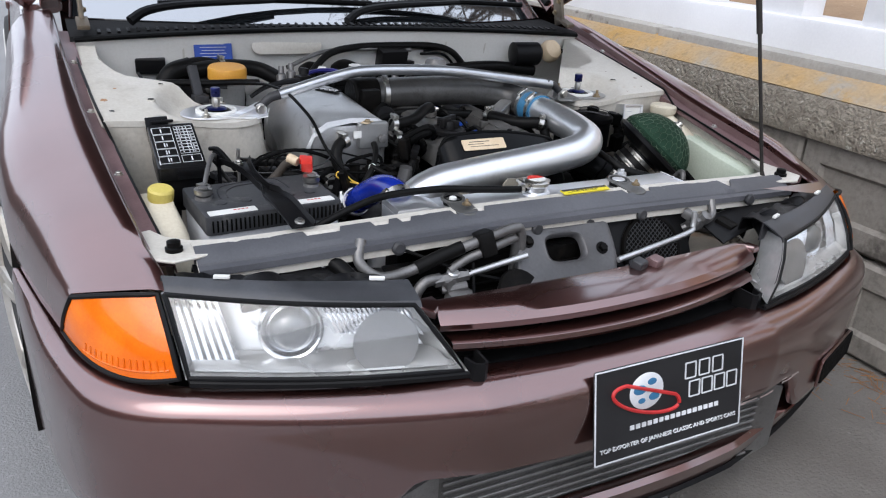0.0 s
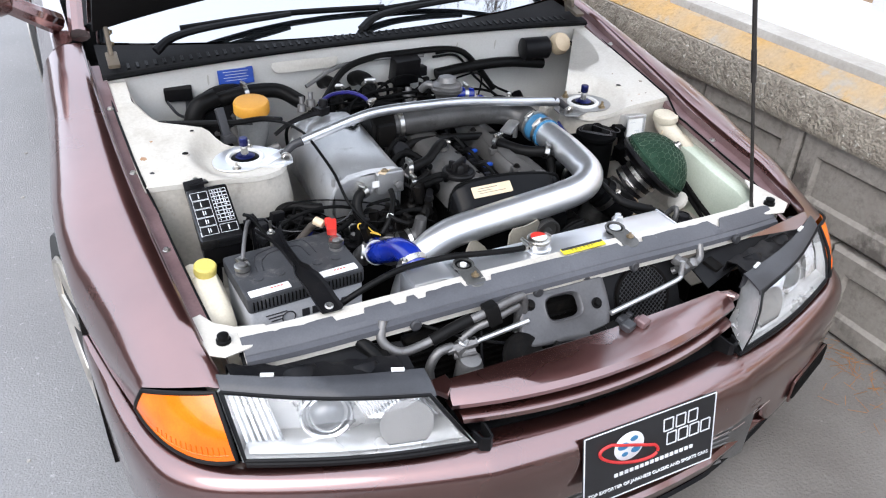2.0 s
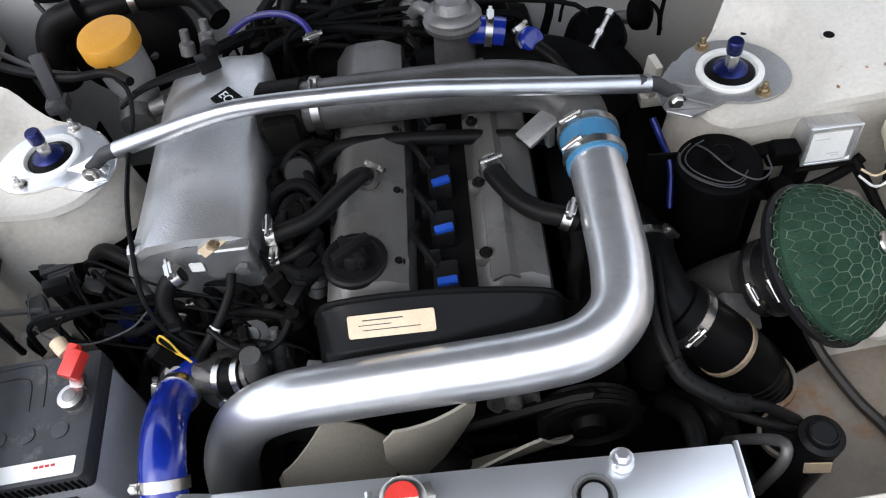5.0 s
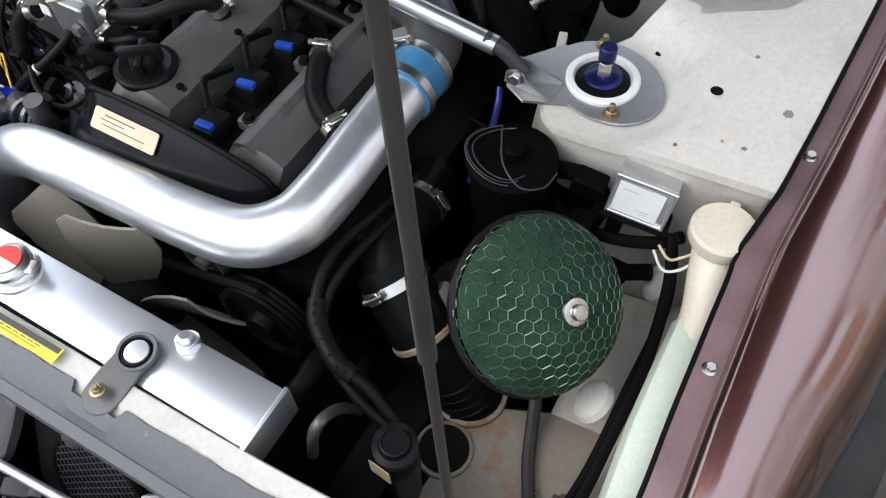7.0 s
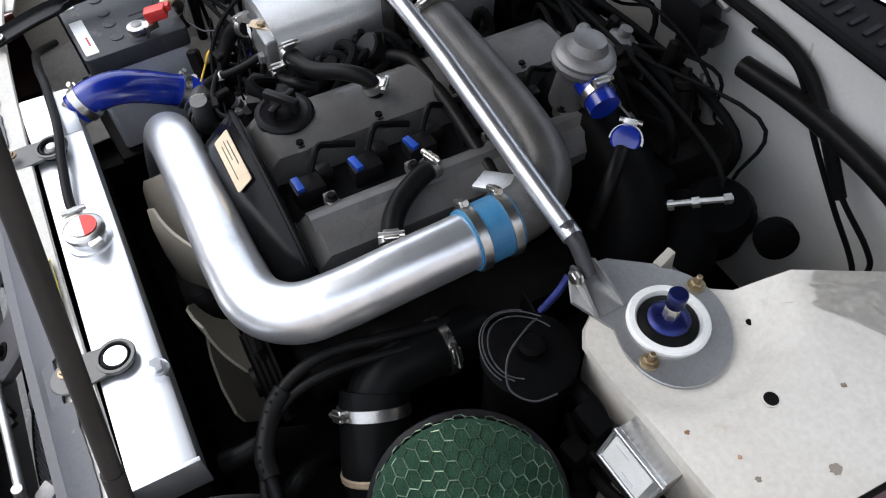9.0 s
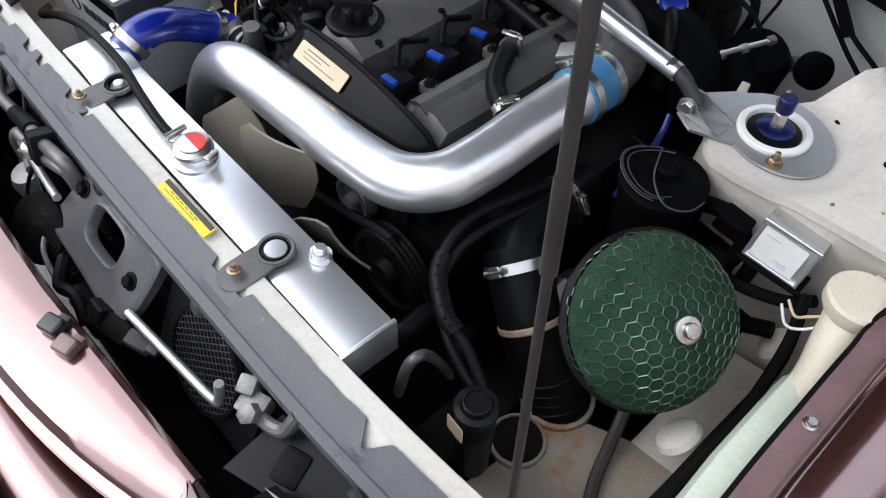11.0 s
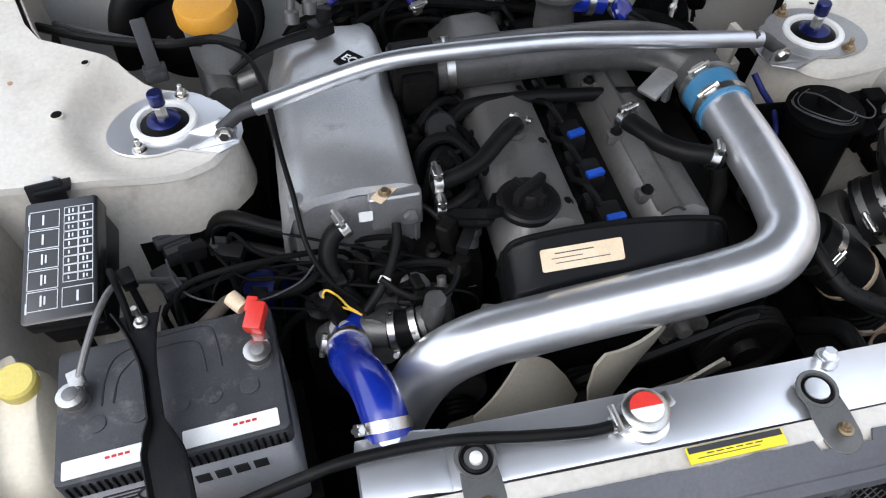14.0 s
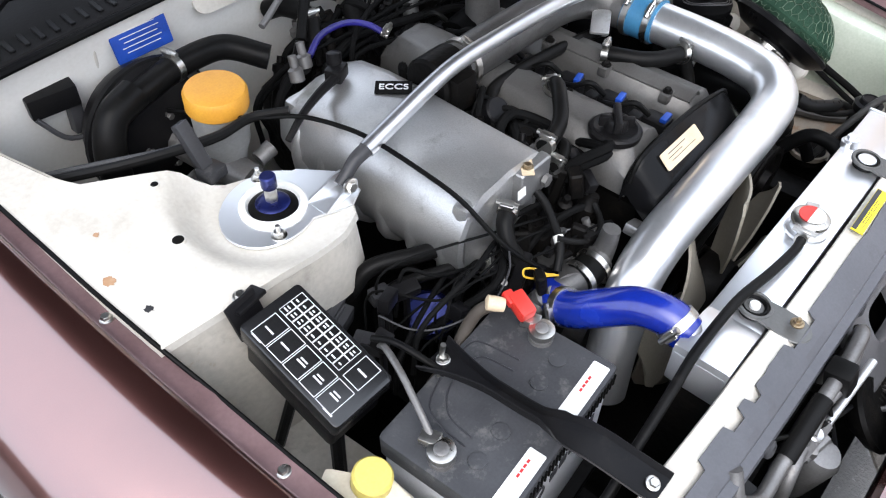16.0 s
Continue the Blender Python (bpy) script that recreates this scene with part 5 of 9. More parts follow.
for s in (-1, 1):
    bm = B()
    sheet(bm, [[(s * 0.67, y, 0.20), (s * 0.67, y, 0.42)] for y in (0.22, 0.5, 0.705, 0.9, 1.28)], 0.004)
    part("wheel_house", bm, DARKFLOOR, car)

# radiator support beam with its worn rubber strip
SUP = [(-0.655, 0.262, 0.648), (-0.55, 0.248, 0.655), (-0.40, 0.240, 0.662), (-0.2, 0.236, 0.668), (0, 0.234, 0.670), (0.2, 0.236, 0.668), (0.40, 0.240, 0.662), (0.55, 0.250, 0.655), (0.665, 0.264, 0.648)]
sup = spline(SUP, 4)
bm = B()
sheet(bm, [[p + Vector((0, 0.024, -0.004)), p + Vector((0, 0.022, 0.0)), p + Vector((0, -0.001, 0.0)), p + Vector((0, -0.004, -0.004)), p + Vector((0, -0.046, -0.026)), p + Vector((0, -0.047, -0.044)), p + Vector((0, -0.02, -0.050))] for p in sup], 0.002)
beam = part("support_beam", bm, BAYWHITE, car, "white radiator support beam")
sup = spline(SUP, 40)
worn = random.Random(12)
edge = [0.0] * len(sup)
for _ in range(16):
    at, wide, deep = worn.randrange(len(sup)), worn.choice((2, 3, 5, 8)), worn.uniform(0.001, 0.0035)
    for i in range(max(0, at - wide), min(len(sup), at + wide + 1)):
        edge[i] = max(edge[i], deep * (1 - abs(i - at) / (wide + 1)))
for xn, wide in ((-0.176, 0.034), (0.216, 0.034), (-0.30, 0.010), (-0.345, 0.014), (-0.45, 0.030), (0.47, 0.020)):
    for i, p in enumerate(sup):
        if abs(p.x - xn) < wide:
            edge[i] = 0.012 if xn < 0.4 else 0.026 * (1 - abs(p.x - xn) / wide)
edge = [min(e + worn.uniform(0, 0.0006), 0.024) for e in edge]
bm = B()
sheet(bm, [[p + Vector((0, -0.001 - edge[i], 0.0035 - edge[i] * 0.3)), p + Vector((0, -0.010 - edge[i] * 0.75, 0.001 - edge[i] * 0.3)), p + Vector((0, -0.026 - edge[i] * 0.2, -0.007)), p + Vector((0, -0.036, -0.0135)), p + Vector((0, -0.0375, -0.0165)), p + Vector((0, -0.049, -0.0195)), p + Vector((0, -0.051, -0.030))] for i, p in enumerate(sup)], 0.0025)
strip = part("rubber_strip", bm, STRIPM, beam, "faded grey rubber sealing strip", 14)
for x in (-0.33, -0.05, 0.20, 0.50):
    bm = B()
    lathe(bm, [(0.012, 0), (0.012, 0.006), (0.008, 0.009), (0.003, 0.009)], axes((x, 0.190, 0.632), (0, -1, 0.2)), 16)
    part("beam_bolt", bm, GREYPL, beam)

# ---------------------------------------------------------------- lower nose, behind the grille
lower = thing("condenser", "dark dusty air conditioning condenser with a mesh guard", "condenser", at=(0, 0.19, 0.24))
bm = B()
box(bm, (0.0, 0.205, 0.41), (0.70, 0.03, 0.36), bev=0.006)
part("core", bm, GRIME_SHADE, lower)
for k in range(18):
    bm = B()
    box(bm, (0.0, 0.188, 0.26 + k * 0.0175), (0.68, 0.008, 0.004), bev=0.001, seg=1)
    part("fin", bm, GRIME_SHADE, lower)
bm = B()
q = axes((0.222, 0.168, 0.560), (0, -0.9, 0.45), (1, 0, 0))
slab(bm, rounded(0.215, 0.15, 0.02, 4), -0.012, -0.004, q, 0.002)
part("fan_shroud", bm, TRIM, lower, "dusty black fan shroud")
bm = B()
lathe(bm, [(0.072, -0.006), (0.074, 0.0), (0.072, 0.006), (0.067, 0.006), (0.066, -0.004), (0.03, -0.0035), (0.004, -0.0035)], q, 36)
fan2 = part("fan_ring", bm, GRIME_SHADE, lower, "black auxiliary fan ring")
bm = B()
q2 = q @ pose(0, 0, 0, 0, 0, 38)
for k in range(-8, 9):
    w = math.sqrt(max(0.0, 0.068 ** 2 - (k * 0.008) ** 2))
    rod(bm, q2 @ Vector((k * 0.008, -w, 0.003)), q2 @ Vector((k * 0.008, w, 0.003)), 0.0008, 5)
    rod(bm, q2 @ Vector((-w, k * 0.008, 0.0036)), q2 @ Vector((w, k * 0.008, 0.0036)), 0.0008, 5)
part("fan_mesh", bm, GREYPL, fan2, "dusty wire mesh")

latch = thing("bonnet_latch", "grey steel bonnet latch bracket with a rounded opening", "latch", at=(0.0, 0.18, 0.5))
lm = axes((0.002, 0.148, 0.583), (0, -0.74, 0.67), (1, 0, -0.03))
LATCH = [(-0.093, 0.064), (-0.104, 0.030), (-0.118, -0.018), (-0.116, -0.034), (-0.102, -0.047), (-0.06, -0.050), (-0.01, -0.052), (0.04, -0.056), (0.072, -0.056), (0.094, -0.044), (0.108, -0.016), (0.112, 0.030), (0.110, 0.064)]
hole = []
for k in range(56):
    a = 2 * math.pi * k / 56
    c, d = math.cos(a), math.sin(a)
    hole.append((-0.002 + 0.041 * math.copysign(abs(c) ** 0.55, c), 0.020 + 0.026 * math.copysign(abs(d) ** 0.55, d)))


def rim_point(p):
    """Where the ray from the opening's centre through p leaves the bracket's outline."""
    c = Vector((-0.002, 0.020))
    d = (Vector(p) - c).normalized()
    best = 1.0
    for u, v in zip(LATCH, LATCH[1:] + LATCH[:1]):
        hit = geometry.intersect_line_line_2d(c, c + d * 0.3, Vector(u), Vector(v))
        if hit:
            best = min(best, (hit - c).length)
    return c + d * best


bm = B()
loops = []
for grow, z in ((0.0, -0.012), (0.0, 0.001), (-0.004, 0.004), (-0.012, 0.004)):
    loops.append([bm.verts.new(lm @ Vector((*(rim_point(p) + (Vector(p) - rim_point(p)).normalized() * -grow), z))) for p in hole])
for grow, z in ((0.010, 0.003), (0.004, 0.0055), (0.0, 0.003), (-0.002, -0.010)):
    loops.append([bm.verts.new(lm @ Vector((-0.002 + (x + 0.002) * (1 + grow * 24), 0.020 + (y - 0.020) * (1 + grow * 30), z))) for x, y in hole])
for u, v in zip(loops, loops[1:]):
    for i in range(len(hole)):
        j = (i + 1) % len(hole)
        bm.faces.new((u[i], u[j], v[j], v[i]))
part("bracket", bm, LATCHM, latch, "grey painted pressed bracket", 50)
for x, y in ((-0.080, 0.040), (0.078, 0.010)):
    bm = B()
    bolt(bm, lm @ Vector((x, y, 0.004)), lm.to_3x3().col[2], 0.0085, 0.008)
    part("bolt", bm, GRIME_SHADE, latch)
bm = B()
turns = []
for k in range(110):
    u = k / 109
    turns.append(lm @ Vector((-0.110 + 0.088 * u, -0.064 - 0.004 * u + 0.0105 * math.cos(k * 0.62), -0.006 + 0.0105 * math.sin(k * 0.62))))
tube(bm, turns, 0.0021, 6, 1, False)
part("lock_spring", bm, GRIME_SHADE, latch, "greasy lock spring")
bm = B()
tube(bm, [lm @ Vector((-0.125, -0.052, 0.0)), lm @ Vector((-0.09, -0.074, 0.012)), lm @ Vector((-0.03, -0.082, 0.012)), lm @ Vector((0.005, -0.07, 0.006))], 0.004, 8, 4)
part("lock_lever", bm, CASTDULL, latch, "worn steel lock lever")
bm = B()
tube(bm, [lm @ Vector((-0.05, -0.05, 0.01)), lm @ Vector((-0.02, -0.075, 0.02)), lm @ Vector((0.02, -0.06, 0.022)), lm @ Vector((0.05, -0.085, 0.01))], 0.009, 8, 4)
box(bm, lm @ Vector((0.03, -0.078, -0.004)), (0.085, 0.026, 0.036), (-30, 0, 0), 0.010, 3)
part("catch", bm, GRIME_SHADE, latch, "greasy latch mechanism")
for q in (-0.07, 0.07):
    bm = B()
    rod(bm, lm @ Vector((q, 0.06, -0.002)), (q + 0.005, 0.205, 0.63), 0.012, 8)
    part("strut", bm, LATCHM, latch)


def hose(name, pts, r, material, label, category="hose", clamps=(), seg=12, n=8, group=""):
    """A hose of its own, with clamps at the given ends."""
    bm = B()
    tube(bm, pts, r, seg, n)
    ob = single(name, bm, material, label, category, group)
    rr = r if not isinstance(r, tuple) else r[0]
    p = spline(pts, n)
    for e in clamps:
        i = int(e * (len(p) - 1))
        a, b = p[max(0, i - 1)], p[min(len(p) - 1, i + 1)]
        clamp(ob, p[i], b - a, rr + 0.0005)
    return ob


# pipes across the nose
ap = hose("coolant_pipe", [(-0.392, 0.205, 0.650), (-0.402, 0.185, 0.618), (-0.372, 0.167, 0.594), (-0.318, 0.167, 0.597), (-0.255, 0.167, 0.617), (-0.174, 0.165, 0.638), (-0.118, 0.167, 0.650), (-0.098, 0.170, 0.643), (-0.092, 0.172, 0.60), (-0.095, 0.18, 0.50)], 0.0095, CASTDULL, "dull aluminium air conditioning pipe with a rubber sleeve", "pipe")
bm = B()
tube(bm, [(-0.305, 0.167, 0.600), (-0.26, 0.167, 0.6155), (-0.218, 0.166, 0.628)], 0.0125, 12, 5)
part("sleeve", bm, HOSE, ap, "black rubber sleeve")
bm = B()
box(bm, (-0.174, 0.163, 0.631), (0.030, 0.034, 0.046), (-12, -14, 0), 0.006)
part("cuff", bm, HOSE, ap, "black rubber cuff")
hose("coolant_pipe", [(-0.31, 0.15, 0.50), (-0.315, 0.15, 0.545), (-0.295, 0.155, 0.575), (-0.262, 0.158, 0.578)], 0.010, CASTDULL, "bent aluminium pipe into the valve block", "pipe")
hose("coolant_pipe", [(-0.245, 0.158, 0.59), (-0.21, 0.162, 0.606), (-0.174, 0.158, 0.618), (-0.125, 0.162, 0.630), (-0.108, 0.168, 0.622), (-0.105, 0.172, 0.56)], 0.0085, CASTDULL, "dull aluminium pipe beside the valve block", "pipe")
hose("coolant_pipe", [(-0.218, 0.148, 0.582), (-0.16, 0.144, 0.594), (-0.098, 0.140, 0.606)], 0.0058, CAST, "thin bright aluminium pipe", "pipe")
hose("coolant_pipe", [(0.105, 0.128, 0.572), (0.20, 0.135, 0.585), (0.292, 0.142, 0.600), (0.304, 0.147, 0.612), (0.306, 0.152, 0.640)], 0.0058, CAST, "thin bright aluminium pipe with a bend", "pipe")
hose("lamp_pipe", [(-0.455, 0.225, 0.625), (-0.435, 0.195, 0.610), (-0.405, 0.15, 0.575), (-0.395, 0.13, 0.54)], 0.015, HOSE, "black rubber pipe behind the headlight", "pipe")
bm = B()
slab(bm, [(-0.03, -0.012), (0.03, -0.016), (0.042, 0.0), (0.03, 0.014), (-0.02, 0.016), (-0.036, 0.004)], 0, 0.006, axes((0.085, 0.105, 0.545), (0.2, -0.5, 0.8), (1, 0.3, 0)), 0.002, 1)
slab(bm, [(-0.02, -0.01), (0.02, -0.01), (0.02, 0.012), (-0.014, 0.012)], 0, 0.022, axes((0.060, 0.112, 0.540), (-0.1, -0.7, 0.6), (1, 0.2, 0)), 0.003, 1)
part("catch_plate", bm, GRIME_SHADE, latch, "greasy catch plate")
bm = B()
box(bm, (0.135, 0.120, 0.548), (0.034, 0.022, 0.020), (10, 12, 24), 0.005, 3)
box(bm, (0.158, 0.128, 0.550), (0.016, 0.014, 0.014), (10, 12, 24), 0.003)
single("wiring_connector", bm, GREYPL, "grey plastic connector below the bonnet latch", "connector")
hose("bonnet_cable", [(-0.33, 0.20, 0.63), (-0.22, 0.15, 0.59), (-0.08, 0.12, 0.55), (0.0, 0.125, 0.535)], 0.0032, RUBBER, "thin black bonnet release cable", "cable", seg=8)
hose("horn_wire", [(-0.20, 0.155, 0.60), (-0.21, 0.12, 0.54), (-0.19, 0.11, 0.47)], 0.003, RUBBER, "thin black horn wire behind grille", "wire", seg=8)
valve = thing("receiver_drier", "silver receiver valve block with fittings", "valve", at=(-0.22, 0.13, 0.46))
bm = B()
lathe(bm, [(0.024, -0.09), (0.028, -0.08), (0.028, 0.0), (0.022, 0.012), (0.01, 0.014)], axes((-0.232, 0.135, 0.545), (0, -0.2, 1)), 22)
part("bottle", bm, CASTDULL, valve)
bm = B()
box(bm, (-0.240, 0.158, 0.570), (0.046, 0.028, 0.026), (0, -12, 20), 0.005)
part("block", bm, CASTDULL, valve)
bm = B()
lathe(bm, [(0.011, 0), (0.0115, 0.012), (0.009, 0.015), (0.004, 0.013)], axes((-0.240, 0.156, 0.578), (0, -0.3, 1)), 16)
part("cap", bm, CAST, valve)
bm = B()
rod(bm, (-0.275, 0.156, 0.574), (-0.212, 0.150, 0.582), 0.0105, 6)
rod(bm, (-0.262, 0.150, 0.560), (-0.218, 0.140, 0.566), 0.008, 8)
part("union", bm, CASTDULL, valve)
horn = thing("horn", "round black car horn", "horn", at=(-0.08, 0.12, 0.40))
bm = B()
lathe(bm, [(0.02, -0.03), (0.045, -0.012), (0.052, 0.0), (0.050, 0.006), (0.03, 0.003), (0.01, 0.008)], axes((-0.125, 0.105, 0.545), (0.2, -0.7, 0.65)), 26)
part("trumpet", bm, GRIME_SHADE, horn)
bm = B()
rod(bm, (-0.12, 0.115, 0.535), (-0.09, 0.20, 0.50), 0.012, 8)
part("stem", bm, GRIME_SHADE, horn)
bm = B()
tube(bm, [(0.315, 0.185, 0.590), (0.335, 0.172, 0.606), (0.360, 0.17, 0.607), (0.385, 0.178, 0.616), (0.392, 0.195, 0.64)], 0.0085, 10, 5)
box(bm, (0.335, 0.172, 0.606), (0.036, 0.030, 0.026), (10, 0, 20), 0.006)
box(bm, (0.318, 0.178, 0.622), (0.022, 0.022, 0.018), (20, 0, 30), 0.004)
lathe(bm, [(0.012, 0), (0.012, 0.016), (0.008, 0.018)], axes((0.345, 0.165, 0.612), (0.1, -0.5, 0.8)), 6)
single("pressure_switch", bm, CASTDULL, "dull silver pressure switch with bent pipe", "switch")
for s in (-1, 1):
    bm = B()
    sheet(bm, [[(s * 0.36, 0.11, 0.58), (s * 0.36, 0.19, 0.60), (s * 0.36, 0.215, 0.58)], [(s * 0.52, 0.16, 0.59), (s * 0.52, 0.21, 0.615), (s * 0.52, 0.235, 0.60)], [(s * 0.66, 0.215, 0.60), (s * 0.66, 0.25, 0.625), (s * 0.66, 0.262, 0.61)]], 0.004)
    part("lamp_backing", bm, TRIM, car, "black panel behind the headlight")
    bm = B()
    sheet(bm, [[(s * x, 0.12 + 0.30 * (x - 0.38), 0.585 + dz), (s * x, 0.19 + 0.18 * (x - 0.38), 0.612 + dz), (s * x, 0.215 + 0.12 * (x - 0.38), 0.600 + dz)] for x, dz in ((0.45, -0.02), (0.462, 0.0), (0.60, 0.004), (0.625, -0.018))], 0.004)
    part("lamp_back_cover", bm, PLASTIC, car, "black plastic headlight rear cover")
    bm = B()
    box(bm, (s * 0.415, 0.165, 0.588), (0.035, 0.04, 0.03), (15, 0, s * 20), 0.006)
    part("lamp_bracket", bm, GRIME_SHADE, car)

# ---------------------------------------------------------------- radiator
rad = thing("radiator", "polished aluminium radiator with welded top tank", "radiator", at=(0.037, 0.30, 0.22))
bm = B()
box(bm, (0.036, 0.300, 0.632), (0.676, 0.074, 0.056), bev=0.005)
part("top_tank", bm, ALLOY, rad, "welded aluminium top tank")
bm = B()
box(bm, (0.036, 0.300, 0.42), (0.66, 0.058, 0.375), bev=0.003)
part("core", bm, GRIME_SHADE, rad)
bm = B()
box(bm, (0.3765, 0.300, 0.632), (0.006, 0.078, 0.058), bev=0.002)
part("end_plate", bm, ALLOY, rad)
bm = B()
sheet(bm, [[(x, 0.2635, 0.655), (x, 0.2635, 0.659 + h), (x, 0.268, 0.6605 + h), (x, 0.332, 0.6605 + h), (x, 0.3365, 0.659 + h), (x, 0.3365, 0.655)] for x, h in ((-0.301, 0.0), (-0.299, 0.010), (-0.245, 0.011), (-0.222, 0.006), (-0.206, 0.0005))], 0.002)
part("outlet_boss", bm, ALLOY, rad, "raised welded outlet")
bm = B()
lathe(bm, [(0.024, 0), (0.024, 0.05), (0.02, 0.052)], axes((-0.262, 0.320, 0.645), (0, 0.8, 0.35)), 22)
part("neck", bm, ALLOY, rad)
bm = B()
lathe(bm, [(0.031, -0.002), (0.029, 0.004), (0.0235, 0.006), (0.0235, 0.016), (0.026, 0.018)], axes((0.015, 0.300, 0.660), (0, 0, 1)), 28)
part("filler_neck", bm, ALLOY, rad)
bm = B()
lathe(bm, [(0.024, 0.0), (0.0265, 0.003), (0.0265, 0.008), (0.023, 0.011), (0.018, 0.0115), (0.012, 0.0125)], axes((0.015, 0.300, 0.677), (0, 0, 1)), 32)
for a in (0.3, 0.3 + math.pi):
    box(bm, (0.015 + 0.028 * math.cos(a), 0.300 + 0.028 * math.sin(a), 0.681), (0.014, 0.018, 0.007), (0, 0, math.degrees(a)), 0.002)
cap = part("cap", bm, STEEL, rad, "chrome pressure cap with a red and white label")
for a0, a1, mt, nm in ((0, math.pi, REDP, "red_half"), (math.pi, 2 * math.pi, WHITEL, "white_half")):
    bm = B()
    slab(bm, [(0.0185 * math.cos(a), 0.0185 * math.sin(a)) for a in np.linspace(a0, a1, 16)], 0, 0.0012, axes((0.015, 0.300, 0.6895), (0, 0, 1), (1, 0, 0)) @ pose(0, 0, 0, 0, 0, 0))
    part(nm, bm, mt, cap)
bm = B()
lathe(bm, [(0.014, 0), (0.013, 0.010), (0.008, 0.012)], axes((0.252, 0.327, 0.659), (0, 0.2, 1)), 14)
bolt(bm, (0.252, 0.327, 0.671), (0, 0.2, 1), 0.008, 0.008)
part("bleed_nut", bm, ALLOY, rad, "welded bleed nut")
for x0 in (-0.176, 0.216):
    bracket = thing("mount_bracket", "dark rubber lined radiator mounting bracket", "bracket", "radiator mounts", at=(x0, 0.26, 0.66))
    bm = B()
    mm = axes((x0, 0.290, 0.662), (0, 0, 1))
    lathe(bm, [(0.018, -0.003), (0.0185, 0.004), (0.0172, 0.010), (0.0150, 0.011), (0.0132, 0.009), (0.013, 0.003)], mm, 28)
    part("bush", bm, RUBBER, bracket, "black rubber bush")
    bm = B()
    lathe(bm, [(0.0150, 0.0), (0.0148, 0.009), (0.0135, 0.0115), (0.004, 0.012)] if x0 > 0 else [(0.0075, 0.0), (0.007, 0.012), (0.003, 0.014)], mm, 18)
    part("pin", bm, POLISH if x0 > 0 else WHITEL, bracket)
    bm = B()
    q = axes((x0, 0.290, 0.668), (0, -0.08, 1), (1, 0, 0))
    lathe(bm, [(0.0182, 0.001), (0.0232, 0.001), (0.0238, 0.0035), (0.0228, 0.006), (0.0190, 0.006), (0.0182, -0.004)], q, 32)
    tongue = [(-0.0205, -0.012), (-0.0215, -0.030)] + [(0.0225 * math.cos(a), -0.054 + 0.0225 * math.sin(a)) for a in np.linspace(math.pi, 2 * math.pi, 12)] + [(0.0215, -0.030), (0.0205, -0.012), (0.012, -0.0200), (0.0, -0.0235), (-0.012, -0.0200)]
    slab(bm, tongue, 0.001, 0.0050, q, 0.0012, 1)
    part("plate", bm, BRKT, bracket)
    bm = B()
    bolt(bm, (x0, 0.236, 0.679), r=0.0060, h=0.004, stud=0.005)
    part("bolt", bm, BRASSY, bracket)
ym = axes((0.095, 0.243, 0.6755), (0, -0.12, 1), (1, 0.01, 0))
bm = B()
slab(bm, [(-0.055, -0.009), (0.055, -0.009), (0.055, 0.009), (-0.055, 0.009)], 0, 0.002, ym)
stick = single("warning_label", bm, YELL, "yellow warning label stuck on the radiator support", "label")
bars(stick, "print", ym, [(0.0, 0.0052, 0.106, 0.0066)] + [(-0.03 + 0.011 * k, -0.0005, 0.008, 0.0010) for k in range(6)] + [(-0.01, -0.004, 0.07, 0.0007)], INK, 0.0026)

# fan behind the radiator
fan = thing("cooling_fan", "yellowed plastic engine cooling fan at rest", "fan", at=(0.02, 0.41, 0.30))
bm = B()
lathe(bm, [(0.06, -0.02), (0.065, 0.0), (0.055, 0.03), (0.03, 0.04), (0.01, 0.042)], axes((0.02, 0.405, 0.455), (0, -1, 0)), 24)
part("hub", bm, GRIME_SHADE, fan)
for k in range(7):
    a = k * 2 * math.pi / 7 + 0.55
    bm = B()
    rows = []
    for r, wdt, tw in ((0.055, 0.06, 40), (0.10, 0.095, 32), (0.15, 0.12, 26), (0.192, 0.118, 22), (0.204, 0.09, 20)):
        row = []
        for j in np.linspace(-0.5, 0.5, 6):
            along, lift = j * wdt * math.cos(radians(tw)), j * wdt * math.sin(radians(tw)) + 0.006 * (1 - 4 * j * j)
            row.append((0.02 + r * math.cos(a) - along * math.sin(a), 0.405 - lift, 0.455 + r * math.sin(a) + along * math.cos(a)))
        rows.append(row)
    sheet(bm, rows, 0.004)
    part("blade", bm, FANM, fan)

# ---------------------------------------------------------------- engine
eng = thing("engine", "straight-six engine with grey cam covers and cast plenum", "engine", at=(0.05, 0.8, 0.22))
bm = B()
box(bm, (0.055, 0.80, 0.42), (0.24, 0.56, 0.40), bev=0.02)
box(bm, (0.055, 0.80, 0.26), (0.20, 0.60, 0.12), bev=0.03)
part("block", bm, GRIME_SHADE, eng, "oily dark cylinder block")


def cam_cover(x0, x1, z, y0=0.545, y1=1.06):
    bm = B()
    w = x1 - x0
    rows = []
    for y in [y0 - 0.004, y0, y0 + 0.02, y1 - 0.02, y1, y1 + 0.004]:
        e = 0.0 if y0 < y < y1 else 0.022
        rows.append([(x0, y, z - 0.07), (x0 + 0.004, y, z - 0.03 - e * 0.5), (x0 + 0.2 * w, y, z - 0.004 - e), (x0 + 0.35 * w, y, z - e), (x0 + 0.7 * w, y, z - e), (x1 - 0.008, y, z - 0.014 - e), (x1, y, z - 0.07)])
    sheet(bm, rows, 0.003)
    return bm


part("cam_cover", cam_cover(-0.080, 0.040, 0.712), COVER, eng, "grey intake cam cover", 40)
